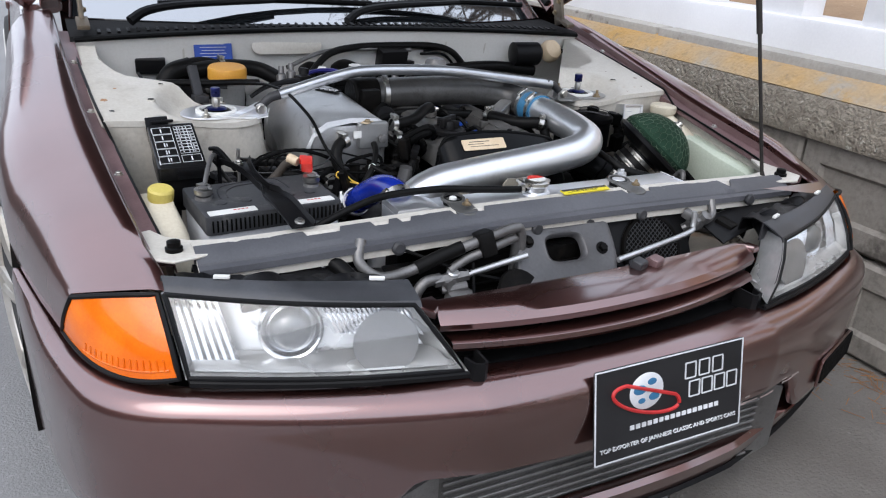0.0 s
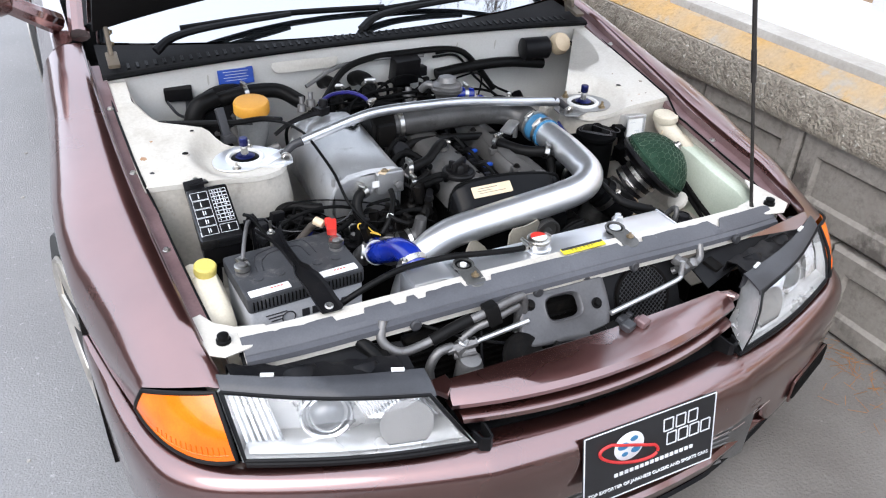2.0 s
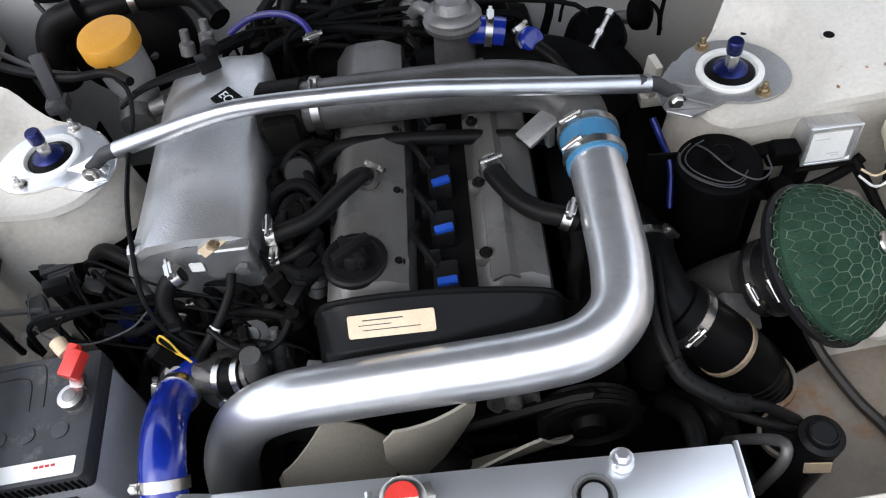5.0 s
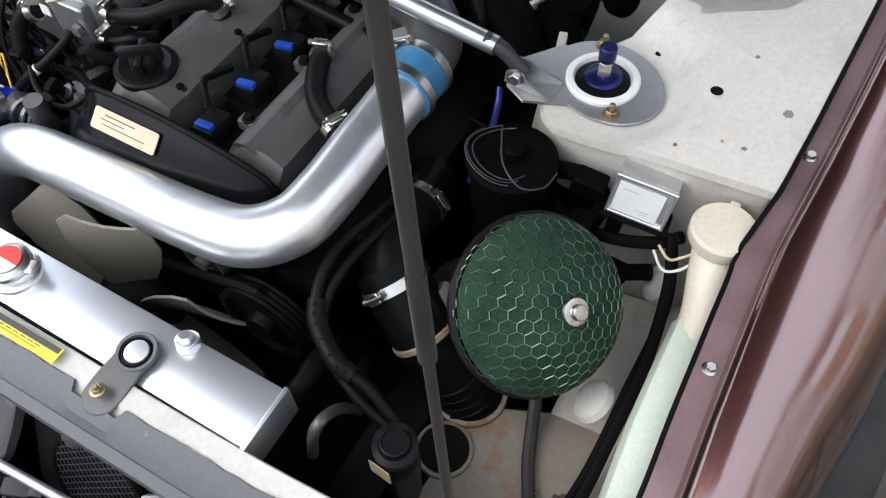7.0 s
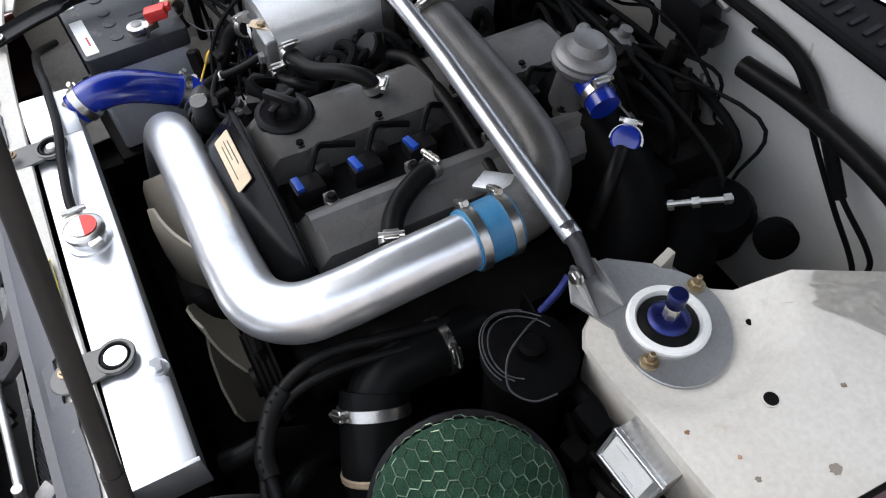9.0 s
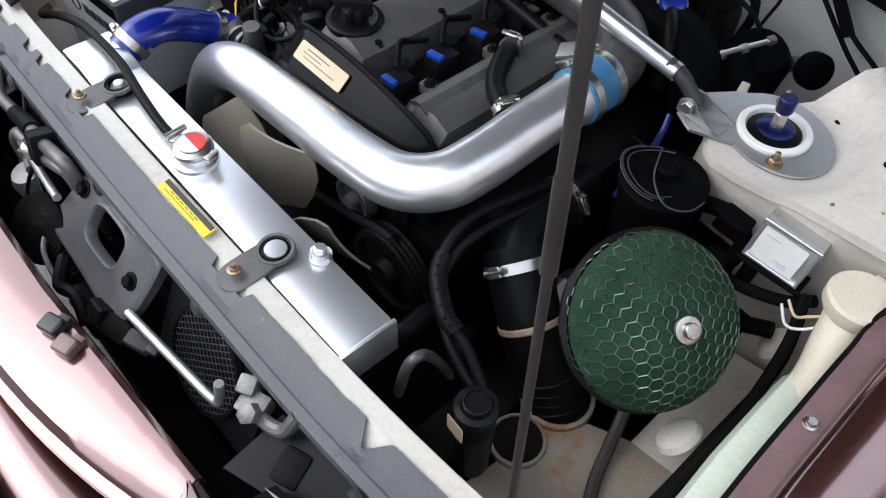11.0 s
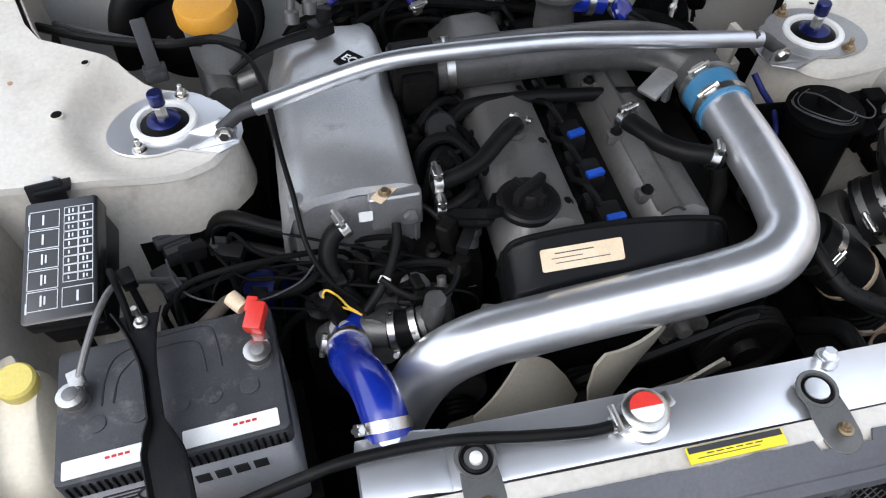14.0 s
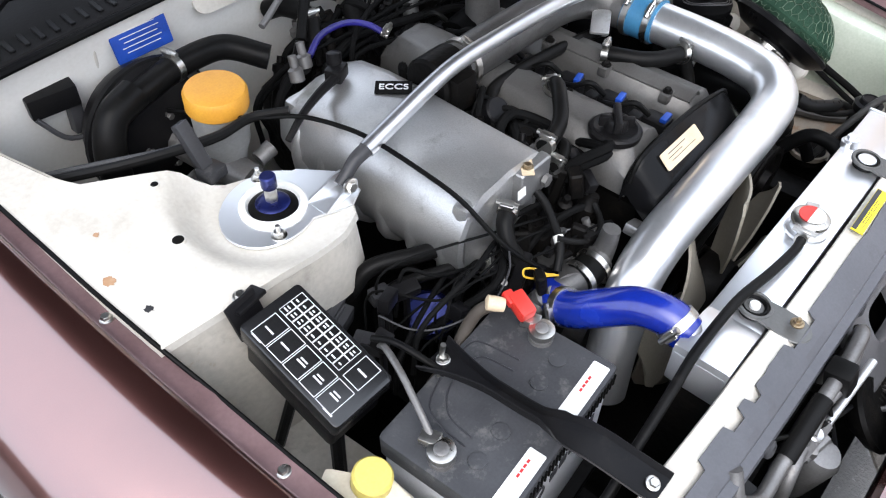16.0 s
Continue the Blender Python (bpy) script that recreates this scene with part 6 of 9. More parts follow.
part("cam_cover", cam_cover(0.114, 0.216, 0.696), COVER, eng, "grey exhaust cam cover", 40)
for y in (0.60, 0.72, 0.84, 0.96):
    for x in (0.132, 0.02):
        bm = B()
        box(bm, (x, y, 0.69), (0.028, 0.018, 0.018), bev=0.004)
        lug = part("cover_lug", bm, COVER, eng)
        bm = B()
        bolt(bm, (x, y, 0.699), r=0.006, h=0.006)
        part("bolt", bm, GRIME_SHADE, lug)
bm = B()
sheet(bm, [[(0.136, y, 0.694), (0.15, y, 0.703), (0.16, y, 0.704), (0.172, y, 0.694)] for y in (0.56, 0.8, 1.04)], 0.004)
part("cover_rib", bm, COVER, eng)
# coil valley
bm = B()
box(bm, (0.078, 0.79, 0.64), (0.10, 0.52, 0.03), bev=0.006)
part("coil_valley", bm, DARKWIRE, eng)
for k in range(6):
    y = 0.585 + k * 0.085
    bm = B()
    box(bm, (0.078, y, 0.668), (0.034, 0.045, 0.034), bev=0.006)
    box(bm, (0.062, y + 0.03, 0.676), (0.022, 0.022, 0.02), bev=0.004)
    coil = part("ignition_coil", bm, PLASTIC, eng, "black ignition coil")
    bm = B()
    box(bm, (0.080, y - 0.014, 0.688), (0.026, 0.011, 0.008), (0, 0, 4 + 5 * (k % 3)), 0.002)
    part("connector", bm, BLUEP, coil, "blue connector")
    bm = B()
    tube(bm, [(0.066, y + 0.01, 0.69), (0.05, y + 0.03, 0.712), (0.042, y + 0.055, 0.70), (0.045, y + 0.085, 0.69)], 0.005, 8, 5)
    part("lead", bm, RUBBER, coil)
# oil cap
bm = B()
lathe(bm, [(0.041, -0.004), (0.042, 0.005), (0.039, 0.008), (0.034, 0.0085), (0.031, 0.0065), (0.012, 0.0065)], axes((-0.034, 0.600, 0.712), (0.05, 0, 1)), 32)
lathe(bm, [(0.019, 0.0), (0.018, 0.016), (0.015, 0.020), (0.006, 0.020)], axes((-0.034, 0.600, 0.717), (0.05, 0, 1)), 20)
box(bm, (-0.034, 0.600, 0.736), (0.056, 0.012, 0.022), (0, 0, 35), 0.004)
for a in (125, 305):
    box(bm, (-0.034 + 0.017 * math.cos(radians(a)), 0.600 + 0.017 * math.sin(radians(a)), 0.731), (0.020, 0.010, 0.018), (0, 0, a), 0.003)
part("oil_cap", bm, PLASTIC, eng, "black oil filler cap")
# timing belt cover
bm = B()
rows = []
for x, z in ((-0.090, 0.650), (-0.086, 0.690), (-0.074, 0.708), (-0.04, 0.716), (0.02, 0.718), (0.08, 0.714), (0.13, 0.707), (0.18, 0.697), (0.205, 0.688), (0.220, 0.672), (0.226, 0.64)):
    rows.append([(x, 0.545, z - 0.012), (x, 0.540, z + 0.004), (x, 0.532, z + 0.006), (x, 0.526, z), (x * 0.99, 0.490, z - 0.030), (x * 0.99, 0.482, z - 0.042), (x * 0.99, 0.480, min(0.60, z - 0.06)), (x * 0.98, 0.482, 0.42)])
sheet(bm, rows, 0.004)
cov = part("timing_cover", bm, GLOSSBLK, eng, "black timing belt cover with a cream label", 50)
bm = B()
tube(bm, [(-0.088, 0.534, 0.68), (-0.074, 0.534, 0.713), (-0.04, 0.534, 0.7215), (0.02, 0.534, 0.7235), (0.08, 0.534, 0.7195), (0.13, 0.534, 0.7125), (0.18, 0.534, 0.7025), (0.21, 0.534, 0.690), (0.224, 0.534, 0.66)], 0.0042, 8, 4)
part("cover_rim", bm, RUBBER, cov)
lm2 = axes((0.010, 0.5075, 0.7035), (0, -0.64, 0.77), (1, 0.0, 0.0))
label_plate(cov, "label", 0.106, 0.028, lm2, CREAML, "cream paper label", 0.0015, 0.003)
bars(cov, "label_print", lm2, [(-0.01, 0.007, 0.05, 0.0014), (-0.02, 0.001, 0.04, 0.0010), (0.0, -0.005, 0.07, 0.0010)], INK, 0.0021)
for x, z in ((-0.07, 0.672), (0.19, 0.655)):
    bm = B()
    bolt(bm, (x, 0.485, z - 0.012), (0, -0.9, 0.4), 0.006, 0.006)
    part("bolt", bm, CASTDULL, cov)
bm = B()
box(bm, (-0.100, 0.50, 0.615), (0.034, 0.03, 0.018), (0, 20, 0), 0.004)
part("cover_tab", bm, CAST, cov)
# plenum
bm = B()
rows = []
for y, g, h in ((0.638, 0.012, 0.0), (0.642, 0.0, 0.0), (0.70, 0, 0.0), (0.80, 0, 0.003), (0.88, 0.0, 0.006), (0.94, 0.004, 0.010), (1.00, 0.012, 0.010), (1.035, 0.03, 0.004), (1.04, 0.05, -0.01)):
    rows.append([(-0.172 - g * 0.5, y, 0.60), (-0.168 - g * 0.5, y, 0.715 + h - g * 0.3), (-0.176 - g * 0.5, y, 0.734 + h - g * 0.5), (-0.192 - g * 0.6, y, 0.741 + h - g * 0.8), (-0.25, y, 0.744 + h - g * 0.8), (-0.305, y, 0.738 + h - g), (-0.335, y, 0.718 + h - g), (-0.352 + g * 0.4, y, 0.685 - g), (-0.356 + g * 0.6, y, 0.645), (-0.345 + g, y, 0.605), (-0.31 + g, y, 0.585)])
sheet(bm, rows, 0.004)
plen = part("plenum", bm, PLENUM, eng, "dull silver cast intake plenum", 50)
bm = B()
box(bm, (-0.258, 0.655, 0.657), (0.165, 0.03, 0.145), bev=0.012)
part("end_wall", bm, PLENUM, plen)
bm = B()
box(bm, (-0.26, 1.015, 0.66), (0.14, 0.03, 0.13), bev=0.012)
part("end_wall", bm, PLENUM, plen)
for k in range(6):
    bm = B()
    y = 0.675 + k * 0.062
    tube(bm, [(-0.296, y, 0.724), (-0.322, y, 0.706), (-0.338, y, 0.674), (-0.339, y, 0.63), (-0.316, y, 0.580), (-0.20, y, 0.54), (-0.10, y, 0.56)], (0.008, 0.026), 14, 4)
    part("runner", bm, PLENUM, plen, "cast runner")
bm = B()
box(bm, (-0.203, 0.634, 0.706), (0.070, 0.020, 0.058), bev=0.006, seg=3)
part("end_block", bm, DULLARM, plen)
bm = B()
bolt(bm, (-0.215, 0.634, 0.735), r=0.0062, h=0.005)
part("bolt", bm, BRASSY, plen)
bm = B()
lathe(bm, [(0.010, 0), (0.010, 0.008), (0.004, 0.009)], axes((-0.185, 0.622, 0.70), (0, -1, 0)), 6)
part("bolt", bm, CASTDULL, plen)
label_plate(plen, "yellow_mark", 0.036, 0.018, axes((-0.216, 0.634, 0.7352), (0, 0, 1)), CREAML, "yellowed paint mark", 0.0008)
label_plate(plen, "tag", 0.018, 0.016, axes((-0.243, 0.6207, 0.712), (0, -1, 0.1), (1, 0, 0.0)), WHITEL, "white clip tag", 0.001)
em = axes((-0.217, 0.892, 0.7508), (0, 0, 1), (0.66, -0.75, 0))
label_plate(plen, "badge", 0.058, 0.034, em, DARKWIRE, "black badge with white letters", 0.0015)
words(plen, "badge_letters", "ECCS", 0.0200, em @ Matrix.Translation((0, 0, 0.0014)), PALEINK, 0.0012)
bm = B()
box(bm, (-0.258, 0.975, 0.763), (0.034, 0.028, 0.022), (0, 0, 25), 0.004)
lathe(bm, [(0.012, 0), (0.012, 0.02), (0.008, 0.022)], axes((-0.252, 0.985, 0.768), (0.2, 0.2, 1)), 12)
tube(bm, [(-0.27, 0.965, 0.763), (-0.31, 0.955, 0.762), (-0.36, 0.94, 0.755), (-0.40, 0.93, 0.735)], (0.008, 0.005), 8, 4)
part("throttle_sensor", bm, PLASTIC, plen, "black sensor and lead")
for p in ((-0.27, 1.035, 0.752), (-0.30, 1.02, 0.748)):
    bm = B()
    lathe(bm, [(0.012, 0), (0.012, 0.018), (0.007, 0.022), (0.007, 0.04), (0.004, 0.04)], axes(p, (0.1, 0.3, 1)), 12)
    part("nipple", bm, CASTDULL, plen)
# throttle body and crossover pipe
bm = B()
tube(bm, [(0.287, 0.775, 0.716), (0.280, 0.815, 0.722), (0.245, 0.850, 0.732), (0.17, 0.862, 0.742), (0.05, 0.864, 0.746), (-0.06, 0.866, 0.745), (-0.11, 0.868, 0.742)], 0.037, 18, 6)
cross = part("crossover_pipe", bm, DARKCAST, eng, "dull cast crossover pipe")
bm = B()
box(bm, (0.225, 0.795, 0.715), (0.06, 0.035, 0.008), (0, -20, 30), 0.003)
box(bm, (0.235, 0.80, 0.70), (0.012, 0.03, 0.04), (0, 0, 30), 0.003)
part("bracket", bm, CAST, cross)
clamp(cross, (-0.085, 0.867, 0.743), (1, 0, 0), 0.040, 0.012, (0, -0.4, 1))
bm = B()
lathe(bm, [(0.045, -0.03), (0.045, 0.03), (0.04, 0.035), (0.03, 0.035)], axes((-0.135, 0.868, 0.740), (-1, 0, 0)), 26)
box(bm, (-0.135, 0.835, 0.735), (0.05, 0.05, 0.06), bev=0.008)
part("throttle_body", bm, GRIME_SHADE, eng, "dark throttle body")
bm = B()
lathe(bm, [(0.023, -0.02), (0.023, 0.015), (0.020, 0.018), (0.008, 0.018)], axes((-0.115, 0.775, 0.705), (0, -0.6, 0.6)), 22)
part("throttle_drum", bm, PLASTIC, eng, "black throttle drum")
for x, y, z, r, h in ((-0.135, 0.72, 0.66, 0.022, 0.06), (-0.125, 0.64, 0.64, 0.02, 0.05), (-0.14, 0.58, 0.63, 0.018, 0.045)):
    bm = B()
    lathe(bm, [(r, 0), (r, h), (r * 0.7, h + 0.006), (r * 0.5, h + 0.02)], axes((x, y, z - 0.03), (0.2, -0.2, 1)), 16)
    part("injector_body", bm, GRIME_SHADE, eng)
# recirculating valve on top, with blue joints
bm = B()
lathe(bm, [(0.034, -0.08), (0.031, -0.03), (0.036, -0.018), (0.044, -0.012), (0.046, -0.004), (0.041, -0.001), (0.041, 0.004), (0.044, 0.006), (0.040, 0.012), (0.030, 0.016), (0.024, 0.03), (0.012, 0.034)], axes((0.122, 0.993, 0.772), (0.05, 0.1, 1)), 26)
bov = part("bypass_valve", bm, CASTDULL, eng, "dull cast bypass valve")
bm = B()
tube(bm, [(0.140, 0.988, 0.750), (0.172, 0.983, 0.747), (0.197, 0.980, 0.742)], 0.022, 16, 4)
part("joint", bm, BLUEH, bov, "blue silicone joint")
clamp(bov, (0.174, 0.983, 0.7465), (1, -0.1, -0.15), 0.0225, 0.011)
bm = B()
tube(bm, [(0.098, 1.004, 0.770), (0.075, 1.022, 0.775), (0.062, 1.040, 0.755)], 0.011, 12, 4)
part("port", bm, CASTDULL, bov, "cast side port")
# heat shield coloured black for the shaded recess behind the engine
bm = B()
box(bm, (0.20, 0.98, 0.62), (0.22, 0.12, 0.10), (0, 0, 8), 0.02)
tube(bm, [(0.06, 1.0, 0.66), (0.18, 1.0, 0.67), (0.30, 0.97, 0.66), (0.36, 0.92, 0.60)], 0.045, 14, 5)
part("exhaust_shield", bm, CANBLK_SHADE, eng, "exhaust heat shield, recess shade in its black")
bm = B()
lathe(bm, [(0.021, -0.03), (0.021, 0.000), (0.018, 0.004), (0.013, 0.005), (0.004, 0.005)], axes((0.240, 0.988, 0.716), (0.45, -0.5, 0.75)), 20)
bcap = part("blue_cap", bm, BLUEH, eng, "blue silicone blanking cap")
clamp(bcap, (0.236, 0.993, 0.708), (0.45, -0.5, 0.75), 0.0213, 0.008)
bm = B()
tube(bm, [(0.248, 0.978, 0.708), (0.270, 0.950, 0.700), (0.288, 0.925, 0.675), (0.292, 0.915, 0.630)], 0.011, 12, 4)
part("drop_hose", bm, HOSE, bcap, "black hose below the blue cap")
# pulleys, alternator, pump at the front
for p, r, w, nm in (((0.240, 0.440, 0.530), 0.068, 0.03, "pump_pulley"), ((0.145, 0.455, 0.585), 0.034, 0.02, "idler_pulley"), ((0.02, 0.445, 0.455), 0.062, 0.03, "fan_pulley"), ((-0.16, 0.46, 0.44), 0.035, 0.03, "alternator_pulley")):
    bm = B()
    prof = [(0.012, -w / 2)]
    for k in range(4):
        z = -w / 2 + k * w / 4
        prof += [(r, z), (r * 0.95, z + w / 8)]
    prof += [(r, w / 2), (r * 0.86, w / 2), (r * 0.8, w / 2 - 0.008), (r * 0.35, w / 2 - 0.008), (r * 0.3, w / 2 + 0.006), (0.006, w / 2 + 0.006)]
    lathe(bm, prof, axes(p, (0, -1, 0)), 36)
    part(nm, bm, GRIME_SHADE if nm != "idler_pulley" else DARKCAST, eng, "grooved drive pulley")
bm = B()
tube(bm, [(0.24, 0.441, 0.599), (0.10, 0.441, 0.545), (0.02, 0.441, 0.52), (-0.05, 0.441, 0.47), (-0.15, 0.45, 0.405), (0.02, 0.441, 0.39), (0.24, 0.441, 0.461), (0.309, 0.441, 0.53)], 0.008, 6, 8, True, True)
part("drive_belt", bm, RUBBER, eng)
bm = B()
lathe(bm, [(0.03, -0.07), (0.058, -0.06), (0.062, 0.0), (0.055, 0.045), (0.03, 0.05)], axes((-0.16, 0.54, 0.44), (0, -1, 0)), 26)
part("alternator", bm, CASTDULL, eng)
bm = B()
lathe(bm, [(0.03, -0.08), (0.05, -0.07), (0.05, 0.04), (0.03, 0.05)], axes((0.25, 0.53, 0.53), (0, -1, 0)), 22)
box(bm, (0.22, 0.53, 0.60), (0.06, 0.08, 0.04), bev=0.01)
part("steering_pump", bm, GRIME_SHADE, eng)
bm = B()
lathe(bm, [(0.028, -0.03), (0.035, 0.0), (0.035, 0.03), (0.02, 0.034)], axes((-0.24, 0.53, 0.585), (-0.5, -0.7, 0.3)), 20)
box(bm, (-0.20, 0.56, 0.57), (0.10, 0.08, 0.07), (0, 0, 15), 0.015)
part("thermostat_housing", bm, DARKCAST, eng, "dull cast thermostat housing")
# dark filler masses and small fittings between the plenum and the head
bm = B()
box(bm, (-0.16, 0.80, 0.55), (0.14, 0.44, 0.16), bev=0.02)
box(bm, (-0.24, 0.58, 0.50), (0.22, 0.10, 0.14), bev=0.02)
part("intake_flange", bm, GRIME_SHADE, eng)
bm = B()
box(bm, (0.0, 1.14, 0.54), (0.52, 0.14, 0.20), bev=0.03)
part("bell_housing", bm, GRIME_SHADE, eng)
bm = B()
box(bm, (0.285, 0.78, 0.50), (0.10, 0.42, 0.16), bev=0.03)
part("exhaust_manifold", bm, GRIME_SHADE, eng)
rng = random.Random(4)
for zone, count in ((((-0.16, -0.10), (0.58, 0.98), (0.63, 0.69)), 22), (((-0.33, -0.15), (0.53, 0.62), (0.56, 0.63)), 24), (((-0.24, 0.24), (1.08, 1.19), (0.64, 0.71)), 30)):
    for k in range(count):
        p = [rng.uniform(*zone[0]), rng.uniform(*zone[1]), rng.uniform(*zone[2])]
        bm = B()
        if rng.random() < 0.45:
            box(bm, p, (rng.uniform(0.010, 0.026), rng.uniform(0.010, 0.026), rng.uniform(0.04, 0.08)), (rng.uniform(-15, 15), rng.uniform(-15, 15), rng.uniform(0, 90)), 0.003, 1)
            mt, nm = rng.choice((GRIME_SHADE, PLASTIC, GRIME_SHADE)), "fitting"
        else:
            d = (rng.uniform(-0.6, 0.6), rng.uniform(-0.6, 0.6), 1)
            r = rng.uniform(0.008, 0.018)
            lathe(bm, [(r, -0.07), (r, 0.0), (r * 1.25, 0.004), (r * 1.25, 0.014), (r * 0.6, 0.018), (r * 0.6, 0.03)], axes(p, d), 12)
            mt, nm = rng.choice((GRIME_SHADE, CASTDULL, PLASTIC, STEEL if rng.random() < 0.3 else GRIME_SHADE)), "union"
        part(nm, bm, mt, eng)
# ---------------------------------------------------------------- charge pipe
bm = B()
tube(bm, [(-0.262, 0.425, 0.44), (-0.238, 0.436, 0.53), (-0.195, 0.446, 0.606), (-0.135, 0.450, 0.642), (-0.05, 0.451, 0.655), (0.06, 0.451, 0.667), (0.17, 0.4515, 0.679), (0.238, 0.459, 0.690), (0.279, 0.493, 0.699), (0.2905, 0.545, 0.706), (0.292, 0.62, 0.7125), (0.291, 0.70, 0.715), (0.289, 0.745, 0.716)], 0.0365, 32, 8)
single("charge_pipe", bm, POLISH, "polished aluminium charge pipe bent round the engine front", "pipe")
bm = B()
tube(bm, [(0.291, 0.712, 0.7155), (0.2895, 0.74, 0.716), (0.2885, 0.775, 0.7165)], 0.0400, 28, 4)
cpl = single("pipe_coupler", bm, BLUEC, "faded blue silicone coupler with two steel clamps", "coupler")
clamp(cpl, (0.2905, 0.722, 0.7155), (0, 1, 0.02), 0.0405, 0.012, (-0.6, 0, 0.7))
clamp(cpl, (0.2890, 0.766, 0.7163), (0, 1, 0.02), 0.0405, 0.012, (-0.5, 0, 0.8))

# ---------------------------------------------------------------- strut tops and the brace
STRUT = {-1: -0.497, 1: 0.502}
for s in (-1, 1):
    top = thing("shock_absorber", "strut mount with white ring and blue adjuster", "shock absorber", "shock absorbers", at=(STRUT[s], 0.85, 0.715))
    c = Vector((STRUT[s], 0.85, 0.7235))
    bm = B()
    lathe(bm, [(0.0465, -0.004), (0.0465, 0.004), (0.044, 0.006), (0.0375, 0.006), (0.0355, 0.003), (0.035, -0.002)], axes(c, (0, 0, 1)), 36)
    part("ring", bm, WHITEL, top, "white spacer ring")
    bm = B()
    lathe(bm, [(0.0352, -0.004), (0.034, 0.001), (0.027, 0.005), (0.018, 0.008), (0.006, 0.008)], axes(c, (0, 0, 1)), 28)
    part("bearing", bm, RUBBER, top, "black bearing")
    bm = B()
    lathe(bm, [(0.024, 0.0065), (0.020, 0.0095), (0.012, 0.0115), (0.005, 0.0115)], axes(c, (0, 0, 1)), 24)
    part("cap", bm, BLUEA, top, "dark blue bearing cap")
    bm = B()
    lathe(bm, [(0.009, 0.008), (0.009, 0.028), (0.0075, 0.030)], axes(c, (0, 0, 1)), 6)
    lathe(bm, [(0.0065, 0.028), (0.0065, 0.036), (0.005, 0.037)], axes(c, (0, 0, 1)), 12)
    part("stud", bm, STEEL, top)
    bm = B()
    lathe(bm, [(0.0105, 0.034), (0.011, 0.036), (0.011, 0.052), (0.0095, 0.054), (0.004, 0.054)], axes(c, (0, 0, 1)), 16)
    part("adjuster", bm, BLUEA, top, "blue anodised adjuster knob")
brace = thing("strut_brace", "polished strut brace bar across the engine bay", "strut brace", at=(0, 0.8, 0.72))
bm = B()
tube(bm, [(-0.364, 0.802, 0.766), (-0.30, 0.802, 0.784), (-0.22, 0.802, 0.805), (-0.16, 0.801, 0.814), (-0.06, 0.80, 0.814), (0.06, 0.80, 0.808), (0.14, 0.80, 0.798), (0.26, 0.801, 0.780), (0.376, 0.803, 0.762)], 0.0125, 20, 6)
part("bar", bm, BARM, brace, "dulled polished bar")
for s in (-1, 1):
    bm = B()
    oval = [(0.503 + 0.074 * math.cos(a) - 0.012 * math.sin(a), 0.852 + 0.068 * math.sin(a)) for a in np.linspace(radians(-120), radians(150), 26)]
    oval += [(0.425, 0.886), (0.392, 0.842), (0.389, 0.812), (0.395, 0.786), (0.425, 0.770)]
    slab(bm, oval, 0.7195, 0.7235, Matrix.Translation((0.005 if s > 0 else 0, 0, 0)) @ Matrix.Diagonal((s, 1, 1, 1)), 0.001, 1)
    part("plate", bm, DULLARM if s > 0 else ALLOY, brace, "bare metal tower plate")
    bm = B()
    web = [(0.396, 0.727), (0.42, 0.726), (0.462, 0.7245)]
    cheek = [(0.396, 0.7245), (0.462, 0.7240), (0.462, 0.7262), (0.430, 0.7385), (0.416, 0.7465), (0.404, 0.7475), (0.397, 0.741)]
    sheet(bm, [[(s * x, 0.802 + q * (0.011 + 0.10 * max(0, x - 0.396)), z) for q in (-1, 0, 1)] for x, z in web], 0.003)
    for q in (-1, 1):
        va = [bm.verts.new((s * x, 0.802 + q * (0.010 + 0.10 * max(0, x - 0.396)), z)) for x, z in cheek]
        vb = [bm.verts.new((s * x, 0.802 + q * (0.0135 + 0.10 * max(0, x - 0.396)), z)) for x, z in cheek]
        bm.faces.new(va), bm.faces.new(vb)
        for i in range(len(va)):
            bm.faces.new((va[i], va[(i + 1) % len(va)], vb[(i + 1) % len(va)], vb[i]))
    bmesh.ops.recalc_face_normals(bm, faces=bm.faces)
    part("arm", bm, ALLOY if s < 0 else DULLARM, brace, "welded bar bracket")
    bm = B()
    tube(bm, [(s * 0.360, 0.8025, 0.767), (s * 0.385, 0.803, 0.760), (s * 0.402, 0.8025, 0.747), (s * 0.418, 0.802, 0.737)], (0.0112, 0.0085), 14, 3)
    part("bar_end", bm, GREYPL, brace, "dark steel rod end")
    bm = B()
    bolt(bm, (s * 0.412, 0.7875, 0.739), (0, -1, 0.05), 0.0085, 0.006)
    lathe(bm, [(0.0115, -0.001), (0.0115, 0.0015), (0.006, 0.002)], axes((s * 0.412, 0.7885, 0.739), (0, -1, 0.05)), 18)
    part("pivot_bolt", bm, STEEL, brace)
    for nx, ny in ((0.529, 0.800), (0.474, 0.909)):
        bm = B()
        bolt(bm, (s * nx + (0.005 if s > 0 else 0), ny, 0.7235), r=0.0075, h=0.007, stud=0.010)
        part("nut", bm, BRASSY if s > 0 else STEEL, brace)

# ---------------------------------------------------------------- battery
BM = pose(-0.498, 0.450, 0.46, 0, 0, 4.5)
bat = thing("battery", "grey twelve volt car battery with white labels", "battery", at=(-0.498, 0.450, 0.455))
bm = B()
slab(bm, rounded(0.245, 0.166, 0.008, 3), 0, 0.172, BM, 0.003)
part("case", bm, BATCASE, bat, "pale grey battery case")
bm = B()
slab(bm, rounded(0.252, 0.174, 0.008, 3), 0.165, 0.200, BM, 0.004)
